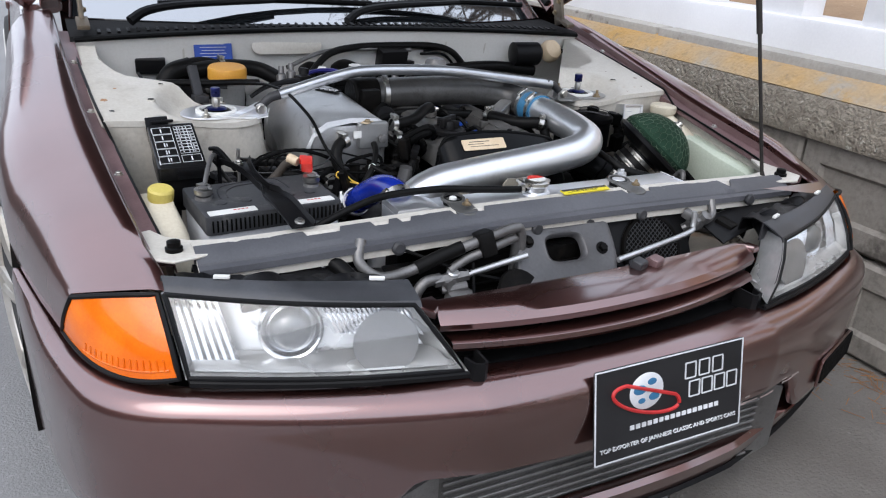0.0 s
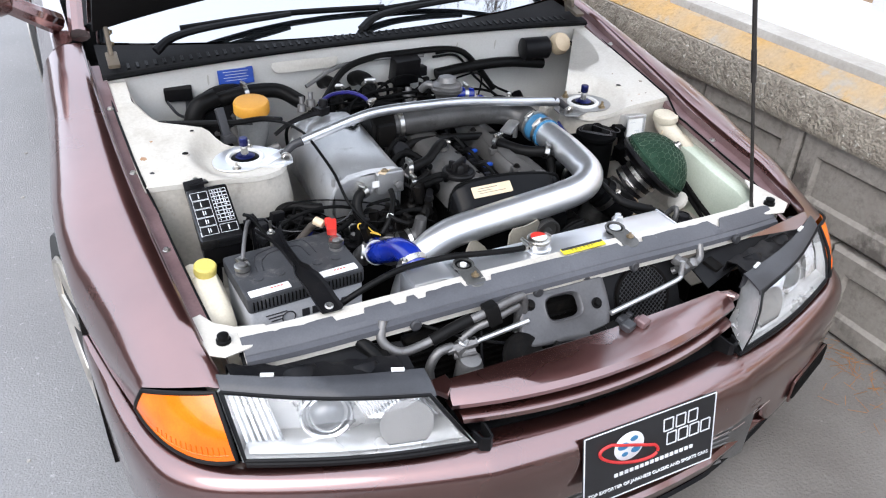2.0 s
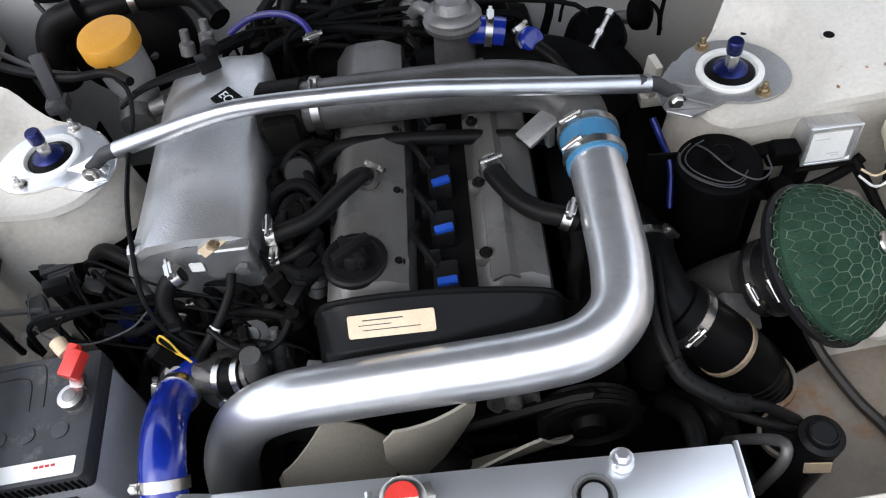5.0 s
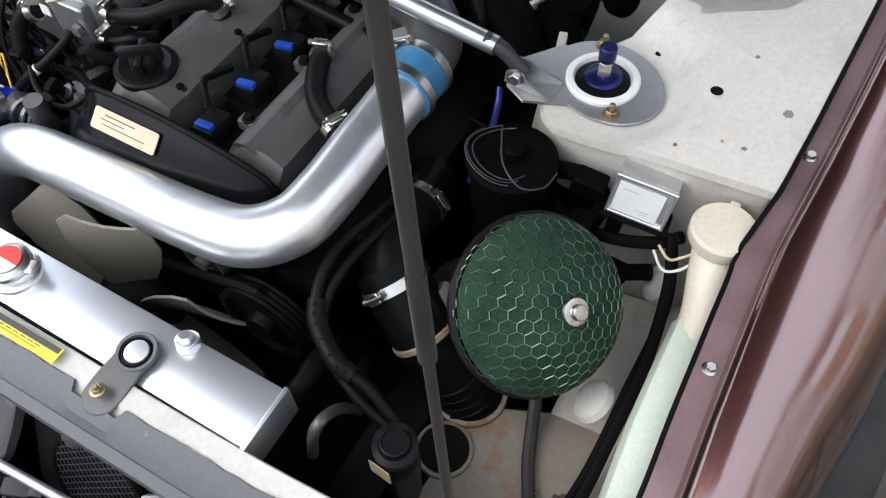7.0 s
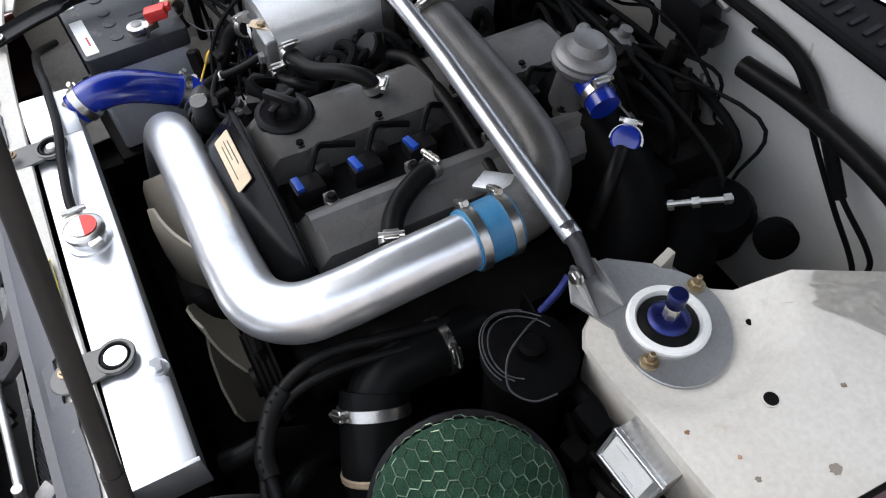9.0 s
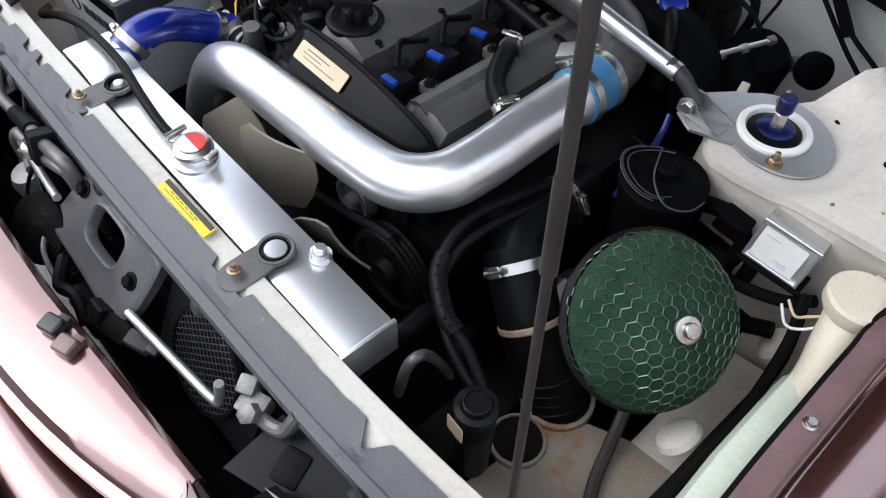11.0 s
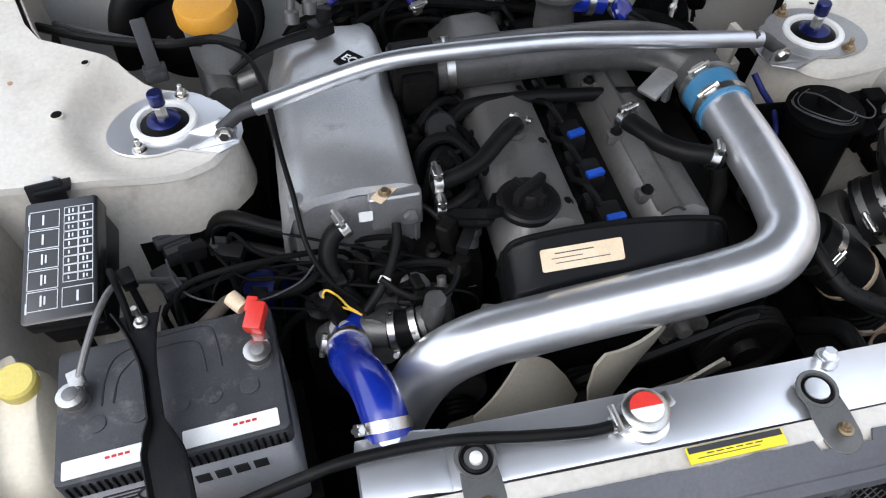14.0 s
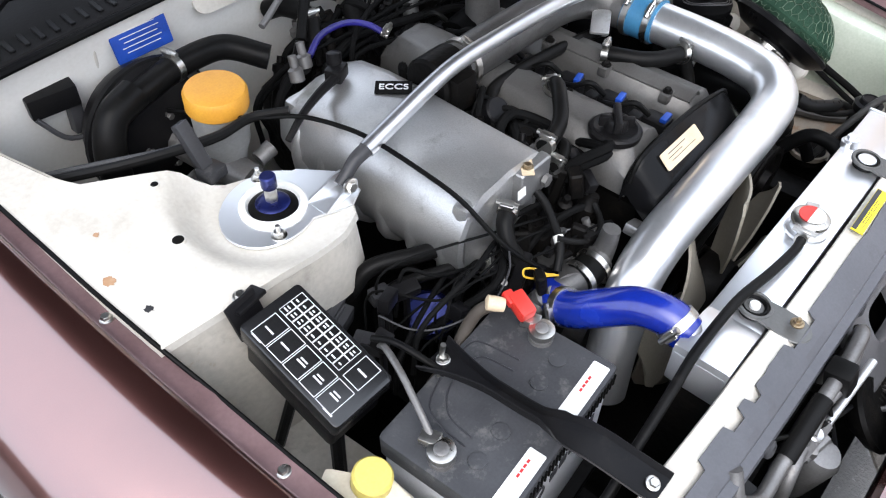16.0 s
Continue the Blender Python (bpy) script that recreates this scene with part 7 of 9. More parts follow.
lid = part("lid", bm, BATTOP, bat, "dark grey lid")
bm = B()
for k in range(30):
    x = -0.115 + k * 0.008
    box(bm, BM @ Vector((x, -0.0875, 0.182)), (0.003, 0.004, 0.022), (0, 0, 4.5), 0.0008, 1)
part("ribs", bm, RUBBER, lid, "black ribbed band")
top = BM @ Matrix.Translation((0, 0, 0.200))
for arch in (((-0.076, 0.0), (-0.072, 0.035), (-0.060, 0.062), (-0.030, 0.074), (0.0, 0.078), (0.045, 0.078), (0.056, 0.060), (0.060, 0.015)), ((-0.063, 0.0), (-0.058, 0.030), (-0.048, 0.045), (-0.030, 0.058), (0.0, 0.062), (0.025, 0.061), (0.038, 0.050), (0.042, 0.012))):
    bm = B()
    tube(bm, [top @ Vector((u, v, 0.0002)) for u, v in arch], 0.0013, 6, 4)
    part("moulding", bm, INK, lid, "dark moulded line")
for x in (-0.082, -0.036, 0.010, 0.046, 0.088):
    bm = B()
    lathe(bm, [(0.011, 0), (0.011, 0.0018), (0.009, 0.0022), (0.003, 0.0022)], top @ Matrix.Translation((x, -0.022, 0)), 18)
    part("vent_plug", bm, BATTOP, lid)
for x, w in ((-0.075, 0.085), (0.062, 0.105)):
    mm = top @ Matrix.Translation((x, -0.070, 0.0))
    label_plate(lid, "label", w, 0.022, mm, WHITEL, "white paper label", 0.0012)
    bars(lid, "label_print", mm, [(0.007 * k + 0.005, 0.003, 0.005, 0.003) for k in range(4)], REDINK, 0.0018)
for x, nm in ((-0.1035, "negative"), (0.1045, "positive")):
    p = top @ Vector((x, 0.012, 0))
    bm = B()
    lathe(bm, [(0.016, 0), (0.015, 0.005), (0.010, 0.006), (0.009, 0.022), (0.007, 0.023)], axes(p, (0, 0, 1)), 20)
    part("post", bm, CASTDULL, bat, "lead battery post")
    bm = B()
    lathe(bm, [(0.0155, 0.009), (0.0165, 0.011), (0.0165, 0.019), (0.0105, 0.021)], axes(p, (0, 0, 1)), 18)
    box(bm, p + Vector((0.004, 0.020, 0.015)), (0.018, 0.024, 0.012), (0, 0, 20), 0.002)
    part("terminal", bm, STEEL, bat, "bolted terminal clamp")
fm = BM @ axes((0, -0.0832, 0.085), (0, -1, 0), (1, 0, 0))
for k in range(5):
    bars(bat, "brand_bar", fm, [(-0.008 + 0.022 * k, 0.045, 0.016, 0.018)], INK, 0.0012, "plain dark printed mark")
bars(bat, "side_print", fm, [(-0.07, 0.062 - 0.008 * k, 0.045 - 0.01 * (k % 3), 0.0022) for k in range(3)], INK, 0.0012)
bm = B()
tube(bm, [fm @ Vector((-0.045 + 0.014 * math.cos(a), 0.045 + 0.014 * math.sin(a), 0.001)) for a in np.linspace(0, 2 * math.pi, 21)[:-1]], 0.0014, 6, 1, False, True)
part("round_mark", bm, INK, bat)
bm = B()
box(bm, (-0.50, 0.45, 0.445), (0.28, 0.20, 0.02), (0, 0, 4.5), 0.006)
box(bm, (-0.50, 0.45, 0.33), (0.16, 0.12, 0.22), (0, 0, 4.5), 0.01)
single("battery_tray", bm, GRIME_SHADE, "dark steel tray under the battery", "tray")
hold = thing("battery_clamp", "black steel strap holding the battery down", "battery clamp", at=(-0.49, 0.4, 0.66))
bm = B()
pts = spline([(-0.478, 0.250, 0.667), (-0.482, 0.275, 0.672), (-0.490, 0.33, 0.683), (-0.499, 0.375, 0.686), (-0.505, 0.41, 0.686), (-0.511, 0.455, 0.690), (-0.519, 0.500, 0.696), (-0.526, 0.535, 0.698)], 5)
rows = []
for i, p in enumerate(pts):
    u = i / (len(pts) - 1)
    w = 0.022 if u < 0.36 else 0.022 - 0.015 * (u - 0.36) / 0.14 if u < 0.50 else 0.007 + 0.021 * max(0, (u - 0.72) / 0.28) ** 1.3
    e = 0.007 if u < 0.42 else 0.012
    rows.append([p + Vector((-w, 0, e)), p + Vector((-w * 0.8, 0, 0.0)), p + Vector((w * 0.8, 0, 0.0)), p + Vector((w, 0, e))])
sheet(bm, rows, 0.002)
part("strap", bm, PLASTIC, hold, "scuffed black strap")
bm = B()
bolt(bm, (-0.480, 0.262, 0.672), (0, -0.3, 1), 0.006, 0.005)
part("bolt", bm, STEEL, hold)
bm = B()
rod(bm, (-0.522, 0.522, 0.728), (-0.520, 0.552, 0.45), 0.0035, 8)
bolt(bm, (-0.522, 0.522, 0.699), r=0.006, h=0.006)
part("hook_rod", bm, STEEL, hold)

# ---------------------------------------------------------------- fuse box
FM = axes((-0.619, 0.631, 0.714), (-0.03, -0.262, 0.96), (1, -0.02, 0.02))
fuse = thing("fuse_box", "black fuse and relay box with white printed lid", "fuse box", at=(-0.623, 0.627, 0.62))
bm = B()
slab(bm, rounded(0.090, 0.166, 0.006, 3), -0.030, 0.0, FM, 0.003)
lid = part("lid", bm, LIDPL, fuse, "glossy black lid with white lines")
bm = B()
slab(bm, rounded(0.082, 0.154, 0.006, 3), -0.085, -0.028, FM, 0.003)
box(bm, FM @ Vector((0.0, -0.05, -0.095)), (0.05, 0.03, 0.04), (15, 0, 0), 0.005)
part("base", bm, PLASTIC, fuse)
bm = B()


def cell(x, y, w, h, t=0.0008):
    for cx, cy, cw, ch in ((x, y + h / 2, w, t), (x, y - h / 2, w, t), (x - w / 2, y, t, h), (x + w / 2, y, t, h)):
        slab(bm, [(cx - cw / 2, cy - ch / 2), (cx + cw / 2, cy - ch / 2), (cx + cw / 2, cy + ch / 2), (cx - cw / 2, cy + ch / 2)], 0, 0.0007, FM)


for k in range(5):
    cell(-0.0200, 0.056 - k * 0.0275, 0.036, 0.0250)
cell(0.0215, -0.054, 0.036, 0.0250)
for k in range(9):
    for j in range(2):
        cell(0.0125 + 0.0180 * j, 0.064 - k * 0.0116, 0.0170, 0.0105, 0.0006)
part("cell_grid", bm, PALEINK, lid, "white cell lines")
rnd = random.Random(8)
rects = []
for k in range(5):
    rects.append((-0.0215, 0.056 - k * 0.0275, 0.0022, 0.014))
    if k > 1:
        rects.append((-0.0170, 0.056 - k * 0.0275, 0.0020, 0.011))
rects.append((0.0215, -0.054, 0.0024, 0.014))
for k in range(9):
    for j in range(2):
        rects.append((0.0105 + 0.0180 * j + rnd.uniform(-0.001, 0.001), 0.064 - k * 0.0116, 0.0018, rnd.uniform(0.004, 0.0065)))
        if rnd.random() < 0.7:
            rects.append((0.0145 + 0.0180 * j, 0.064 - k * 0.0116, 0.0016, rnd.uniform(0.003, 0.006)))
rects += [(-0.0385, 0.058, 0.0022, 0.016), (-0.0385, -0.062, 0.0022, 0.014)]
for rect in rects:
    bars(lid, "cell_print", FM, [rect], PALEINK, 0.0007)
bm = B()
box(bm, (-0.640, 0.728, 0.722), (0.045, 0.006, 0.05), (-20, 0, 8), 0.002)
box(bm, (-0.632, 0.738, 0.735), (0.045, 0.03, 0.006), (-12, 0, 8), 0.002)
part("bracket", bm, PLASTIC, fuse)
bm = B()
bolt(bm, (-0.634, 0.742, 0.738), (0, -0.1, 1), 0.007, 0.006)
part("screw", bm, STEEL, fuse)
bm = B()
rod(bm, (-0.63, 0.60, 0.635), (-0.64, 0.60, 0.44), 0.010, 10)
rod(bm, (-0.62, 0.67, 0.645), (-0.66, 0.70, 0.48), 0.008, 10)
part("leg", bm, PLASTIC, fuse)

# ---------------------------------------------------------------- washer bottle beside the battery
wb = thing("washer_bottle", "yellowed washer bottle with a pale yellow cap", "bottle", at=(-0.68, 0.47, 0.44))
bm = B()
rows = []
for z, w, l, cx, cy in ((0.44, 0.085, 0.15, -0.678, 0.44), (0.50, 0.092, 0.16, -0.682, 0.44), (0.585, 0.094, 0.16, -0.684, 0.445), (0.615, 0.088, 0.15, -0.684, 0.452), (0.632, 0.072, 0.125, -0.682, 0.465), (0.644, 0.050, 0.08, -0.676, 0.482), (0.651, 0.040, 0.05, -0.672, 0.492)):
    o = rounded(w, l, min(w, l) * 0.3, 4)
    rows.append([(cx + x, cy + y, z) for x, y in o] + [(cx + o[0][0], cy + o[0][1], z)])
sheet(bm, rows)
bmesh.ops.remove_doubles(bm, verts=bm.verts, dist=0.0001)
bmesh.ops.holes_fill(bm, edges=bm.edges)
part("bottle", bm, TANK, wb, "yellowed plastic bottle")
bm = B()
lathe(bm, [(0.0215, -0.012), (0.023, -0.008), (0.023, 0.008), (0.020, 0.012), (0.008, 0.0125)], axes((-0.671, 0.493, 0.663), (0.1, -0.15, 1)), 28)
part("cap", bm, YELLOWP, wb, "pale yellow cap")
bm = B()
box(bm, (-0.700, 0.515, 0.640), (0.05, 0.05, 0.022), (0, 0, 30), 0.008)
part("spout", bm, TANK, wb)

# ---------------------------------------------------------------- brake hydraulics
br = thing("brake_reservoir", "grey brake fluid reservoir with orange-yellow cap", "reservoir", at=(-0.428, 1.055, 0.62))
bm = B()
lathe(bm, [(0.044, -0.014), (0.0475, -0.011), (0.0475, 0.012), (0.044, 0.018), (0.038, 0.0195), (0.012, 0.020)], axes((-0.428, 1.052, 0.768), (0.0, -0.08, 1)), 36)
part("cap", bm, YELLOWC, br, "orange-yellow screw cap")
bm = B()
lathe(bm, [(0.024, -0.13), (0.030, -0.12), (0.033, -0.10), (0.041, -0.075), (0.0425, -0.014), (0.034, -0.010)], axes((-0.428, 1.052, 0.766), (0.0, -0.08, 1)), 28)
part("body", bm, TANKD, br, "grey translucent body")
bm = B()
rod(bm, (-0.43, 1.00, 0.635), (-0.46, 1.16, 0.66), 0.028, 14)
lathe(bm, [(0.014, 0), (0.014, 0.03), (0.008, 0.032)], axes((-0.40, 1.02, 0.65), (1, 0, 0.3)), 12)
part("master_cylinder", bm, CASTDULL, br, "dull cast master cylinder")
bb = thing("brake_booster", "round black brake booster on the bulkhead", "brake booster", at=(-0.47, 1.22, 0.60))
q = axes((-0.47, 1.20, 0.665), (0.1, -1, -0.05))
bm = B()
lathe(bm, [(0.05, -0.05), (0.10, -0.04), (0.116, -0.01), (0.116, 0.006), (0.104, 0.020), (0.100, 0.036), (0.06, 0.046), (0.03, 0.060)], q, 40)
part("shell", bm, PLASTIC, bb)
bm = B()
lathe(bm, [(0.115, -0.006), (0.121, -0.004), (0.121, 0.004), (0.115, 0.006)], q, 40)
part("crimped_rim", bm, TRIM, bb)
for k in range(4):
    bm = B()
    bolt(bm, q @ Vector((0.045 * math.cos(k * 1.57 + 0.7), 0.045 * math.sin(k * 1.57 + 0.7), 0.05)), q.to_3x3().col[2], 0.006, 0.006)
    part("nut", bm, CASTDULL, bb)

# ---------------------------------------------------------------- air filter
FA = Vector((0.60, -0.27, 0.75)).normalized()
tip = Vector((0.611, 0.544, 0.704))
fc = tip - FA * 0.098
flt = thing("air_filter", "green mushroom air filter with hexagonal wire mesh", "air filter", at=tuple(fc - FA * 0.02))
am = axes(fc, FA)


def dome_h(r):
    """Height of the foam dome at radius r."""
    return 0.090 - 0.052 * (r / 0.100) ** 2.2 - 0.010 * (r / 0.1) ** 8


bm = B()
lathe(bm, [(0.070, -0.006), (0.090, 0.0), (0.101, 0.010), (0.104, 0.022)] + [(r, dome_h(r)) for r in np.linspace(0.100, 0.004, 14)], am, 48)
part("foam", bm, GREEN, flt, "dark green foam dome")
bm = B()
lathe(bm, [(0.060, -0.022), (0.085, -0.018), (0.108, -0.002), (0.109, 0.006), (0.103, 0.010), (0.07, 0.0)], am, 48)
part("backplate", bm, PLASTIC, flt, "black backplate")
bm = B()
P = 0.0150


def on_dome(x, y):
    r = math.hypot(x, y)
    if r <= 0.100:
        return am @ Vector((x, y, dome_h(r) + 0.0012))
    k = min(1.0, (r - 0.100) / 0.03)
    return am @ Vector((x / r * (0.100 + 0.005 * k), y / r * (0.100 + 0.005 * k), dome_h(0.100) + 0.001 - 0.022 * k))


done = set()
for i in range(-10, 11):
    for j in range(-10, 11):
        cx, cy = P * (i + 0.5 * (j % 2)), P * 0.866 * j
        if math.hypot(cx, cy) > 0.122:
            continue
        hexa = [(cx + P * 0.577 * math.sin(radians(60 * k)), cy + P * 0.577 * math.cos(radians(60 * k))) for k in range(6)]
        for k in range(6):
            a, b = hexa[k], hexa[(k + 1) % 6]
            key = (round((a[0] + b[0]) * 1000), round((a[1] + b[1]) * 1000))
            if key in done:
                continue
            done.add(key)
            if math.hypot(*a) > 0.128 or math.hypot(*b) > 0.128 or min(math.hypot(*a), math.hypot(*b)) < 0.014:
                continue
            tube(bm, [on_dome(*a), on_dome(*b)], 0.00075, 4, 1)
part("wire_mesh", bm, MESHM, flt, "worn hexagonal wire mesh")
bm = B()
lathe(bm, [(0.016, 0.0), (0.015, 0.003), (0.012, 0.004)], axes(am @ Vector((0, 0, 0.0905)), FA), 24)
lathe(bm, [(0.009, 0.003), (0.009, 0.010), (0.0078, 0.012), (0.0035, 0.0125)], axes(am @ Vector((0, 0, 0.0905)), FA), 16)
part("centre_nut", bm, STEEL, flt, "bright centre nut")
bm = B()
nk = [fc - FA * 0.015, fc - FA * 0.045 + Vector((-0.004, 0.0, 0)), fc - FA * 0.075 + Vector((-0.012, 0.004, 0.0))]
tube(bm, nk, 0.052, 24, 4)
part("adaptor", bm, PLASTIC, flt, "black filter adaptor")
clamp(flt, fc - FA * 0.035, FA, 0.0525, 0.011, (-0.6, -0.6, 0.4))
clamp(flt, fc - FA * 0.058 + Vector((-0.006, 0.002, 0)), FA, 0.0525, 0.011, (-0.6, -0.6, 0.4))
maf = thing("airflow_meter", "grey cast airflow meter behind the filter", "airflow meter", at=(0.45, 0.56, 0.50))
bm = B()
q = fc - FA * 0.085 + Vector((-0.012, 0.004, 0))
tube(bm, [q, q - FA * 0.05, q - FA * 0.09 + Vector((-0.01, 0, -0.02)), q - FA * 0.12 + Vector((-0.02, 0, -0.09)), q - FA * 0.12 + Vector((-0.02, 0, -0.20))], 0.046, 18, 4)
part("body", bm, DARKCAST, maf)
bm = B()
box(bm, q - FA * 0.03 + Vector((-0.02, -0.055, 0.02)), (0.06, 0.05, 0.04), (20, 30, 10), 0.006)
part("sensor_box", bm, CASTDULL, maf)

# intake hose with its big clamp, tan sealing ring
ih = hose("intake_hose", [(0.340, 0.70, 0.595), (0.350, 0.65, 0.608), (0.352, 0.60, 0.614), (0.358, 0.562, 0.612), (0.380, 0.537, 0.597), (0.400, 0.528, 0.580)], 0.036, RUBBER, "thick black rubber intake hose", "hose", seg=22)
bm = B()
tube(bm, [(0.366, 0.545, 0.608), (0.380, 0.537, 0.597), (0.407, 0.525, 0.574), (0.4345, 0.513, 0.549), (0.465, 0.510, 0.505), (0.493, 0.511, 0.45), (0.503, 0.508, 0.36)], (0.0425, 0.045), 28, 5)
part("elbow", bm, RUBBER, ih, "black moulded elbow")
for k in range(4):
    bm = B()
    p = Vector((0.472, 0.511, 0.492)).lerp(Vector((0.494, 0.511, 0.445)), k / 3)
    lathe(bm, [(0.0435, -0.003), (0.0475, 0.0), (0.0435, 0.003)], axes(p, (0.45, 0.0, -0.9)), 26)
    part("rib", bm, RUBBER, ih)
clamp(ih, (0.382, 0.536, 0.5955), (0.72, -0.31, -0.62), 0.0432, 0.014, (0.0, -0.8, 0.35))
clamp(ih, (0.350, 0.645, 0.609), (0.05, -1, 0.1), 0.0365, 0.012, (0.8, 0, 0.6))
bm = B()
lathe(bm, [(0.0435, -0.005), (0.0458, -0.003), (0.0458, 0.003), (0.0435, 0.005)], axes((0.4345, 0.513, 0.549), (0.68, -0.2, -0.7)), 28)
part("sealing_ring", bm, SEALTAN, ih, "tan sealing ring")

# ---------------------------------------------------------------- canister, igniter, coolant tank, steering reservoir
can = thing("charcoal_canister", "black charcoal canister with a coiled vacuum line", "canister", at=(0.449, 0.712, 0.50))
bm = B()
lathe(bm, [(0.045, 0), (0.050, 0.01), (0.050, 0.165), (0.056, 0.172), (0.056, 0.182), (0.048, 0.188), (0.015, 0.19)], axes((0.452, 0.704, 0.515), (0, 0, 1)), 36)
part("body", bm, CANBLK_SHADE, can)
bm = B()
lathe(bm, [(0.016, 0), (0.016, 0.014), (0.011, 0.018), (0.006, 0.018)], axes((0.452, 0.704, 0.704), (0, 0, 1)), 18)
part("nozzle", bm, CANBLK_SHADE, can)
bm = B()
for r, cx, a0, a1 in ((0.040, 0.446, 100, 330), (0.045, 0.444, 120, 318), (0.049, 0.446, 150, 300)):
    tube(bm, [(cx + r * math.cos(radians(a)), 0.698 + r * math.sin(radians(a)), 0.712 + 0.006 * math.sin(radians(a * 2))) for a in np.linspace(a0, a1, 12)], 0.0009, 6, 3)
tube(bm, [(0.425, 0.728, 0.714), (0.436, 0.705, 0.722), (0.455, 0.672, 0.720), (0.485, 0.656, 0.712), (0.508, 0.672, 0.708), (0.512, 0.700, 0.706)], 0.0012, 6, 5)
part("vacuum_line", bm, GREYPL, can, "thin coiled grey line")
# the upright plate is added black for the shade behind the canister
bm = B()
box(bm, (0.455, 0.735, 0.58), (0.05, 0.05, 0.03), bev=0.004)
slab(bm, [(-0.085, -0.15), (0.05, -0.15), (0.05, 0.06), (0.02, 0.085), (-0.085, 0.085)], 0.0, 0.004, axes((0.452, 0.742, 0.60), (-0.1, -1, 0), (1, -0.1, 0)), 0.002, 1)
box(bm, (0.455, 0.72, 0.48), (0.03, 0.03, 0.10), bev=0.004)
part("bracket", bm, CANBLK_SHADE, can)

GM = axes((0.610, 0.725, 0.683), (0.10, -0.975, 0.15), (1, 0.13, -0.09))
ig = thing("ignition_module", "bare aluminium ignition module with white label", "module", at=(0.60, 0.75, 0.65))
bm = B()
slab(bm, rounded(0.072, 0.060, 0.003, 2), -0.042, -0.002, GM, 0.002)
case = part("case", bm, CAST, ig)
bm = B()
for a, b, w, h in ((0, 0.0285, 0.072, 0.004), (0, -0.0285, 0.072, 0.004), (-0.0345, 0, 0.004, 0.060), (0.0345, 0, 0.004, 0.060)):
    slab(bm, [(a - w / 2, b - h / 2), (a + w / 2, b - h / 2), (a + w / 2, b + h / 2), (a - w / 2, b + h / 2)], -0.003, 0.0015, GM, 0.0008, 1)
part("edge", bm, ALLOY, case, "crimped bright edge")
label_plate(ig, "label", 0.056, 0.046, GM @ Matrix.Translation((-0.003, -0.002, -0.0015)), WHITEL, "worn white label")
bars(ig, "label_print", GM @ Matrix.Translation((-0.003, -0.002, -0.0015)), [(-0.012, 0.013, 0.020, 0.0014), (0.008, -0.012, 0.018, 0.0014), (0.012, -0.016, 0.012, 0.0012)], BATCASE, 0.0014)
for k in range(9):
    bm = B()
    slab(bm, [(-0.032 + k * 0.0078, -0.002), (-0.0275 + k * 0.0078, -0.002), (-0.0275 + k * 0.0078, 0.0004), (-0.032 + k * 0.0078, 0.0004)], -0.040, -0.005, GM @ Matrix.Translation((0, 0.030, 0)), 0.0004, 1)
    part("cooling_rib", bm, CAST, ig)
bm = B()
box(bm, (0.607, 0.735, 0.646), (0.085, 0.036, 0.005), (0, 4, 6), 0.002)
box(bm, (0.585, 0.738, 0.622), (0.02, 0.02, 0.05), (0, 4, 6), 0.003)
part("bracket", bm, GRIME_SHADE, ig)
lh = hose("tower_loom", [(0.470, 0.742, 0.640), (0.505, 0.735, 0.672), (0.545, 0.734, 0.678), (0.566, 0.728, 0.650), (0.560, 0.715, 0.600), (0.600, 0.705, 0.560), (0.650, 0.715, 0.575)], 0.011, CANBLK_SHADE, "black taped wiring loom in front of the tower", "wiring", seg=10)
for p, size, turn in (((0.545, 0.727, 0.678), (0.040, 0.026, 0.032), 12), ((0.552, 0.712, 0.615), (0.030, 0.026, 0.045), -8), ((0.598, 0.700, 0.565), (0.050, 0.028, 0.026), 15)):
    bm = B()
    box(bm, p, size, (10, turn, 8), 0.005, 3)
    part("plug", bm, CANBLK_SHADE, lh, "black plastic plug")
hose("tower_loom", [(0.500, 0.738, 0.600), (0.540, 0.728, 0.590), (0.590, 0.722, 0.600), (0.640, 0.730, 0.615), (0.668, 0.735, 0.640)], 0.008, DARKWIRE, "thin black wiring loom in front of the tower", "wiring", seg=8)
hose("module_wire", [(0.648, 0.70, 0.655), (0.665, 0.690, 0.650), (0.678, 0.688, 0.665), (0.690, 0.70, 0.668)], 0.0018, CREAML, "thin cream wire beside the module", "wire", seg=6)
hose("module_wire", [(0.645, 0.695, 0.648), (0.663, 0.680, 0.640), (0.680, 0.682, 0.648), (0.695, 0.70, 0.655)], 0.0018, WHITEL, "thin white wire beside the module", "wire", seg=6)
hose("tank_loom", [(0.655, 0.735, 0.64), (0.676, 0.69, 0.605), (0.690, 0.60, 0.570), (0.690, 0.51, 0.530), (0.688, 0.43, 0.500), (0.678, 0.36, 0.472)], 0.0075, DARKWIRE, "black wiring loom beside the tank", "wiring", seg=8)
hose("tank_loom", [(0.660, 0.735, 0.625), (0.684, 0.67, 0.585), (0.684, 0.56, 0.540), (0.682, 0.47, 0.500), (0.672, 0.40, 0.475), (0.666, 0.35, 0.462)], 0.006, DARKWIRE, "thin black wiring loom beside the tank", "wiring", seg=8)
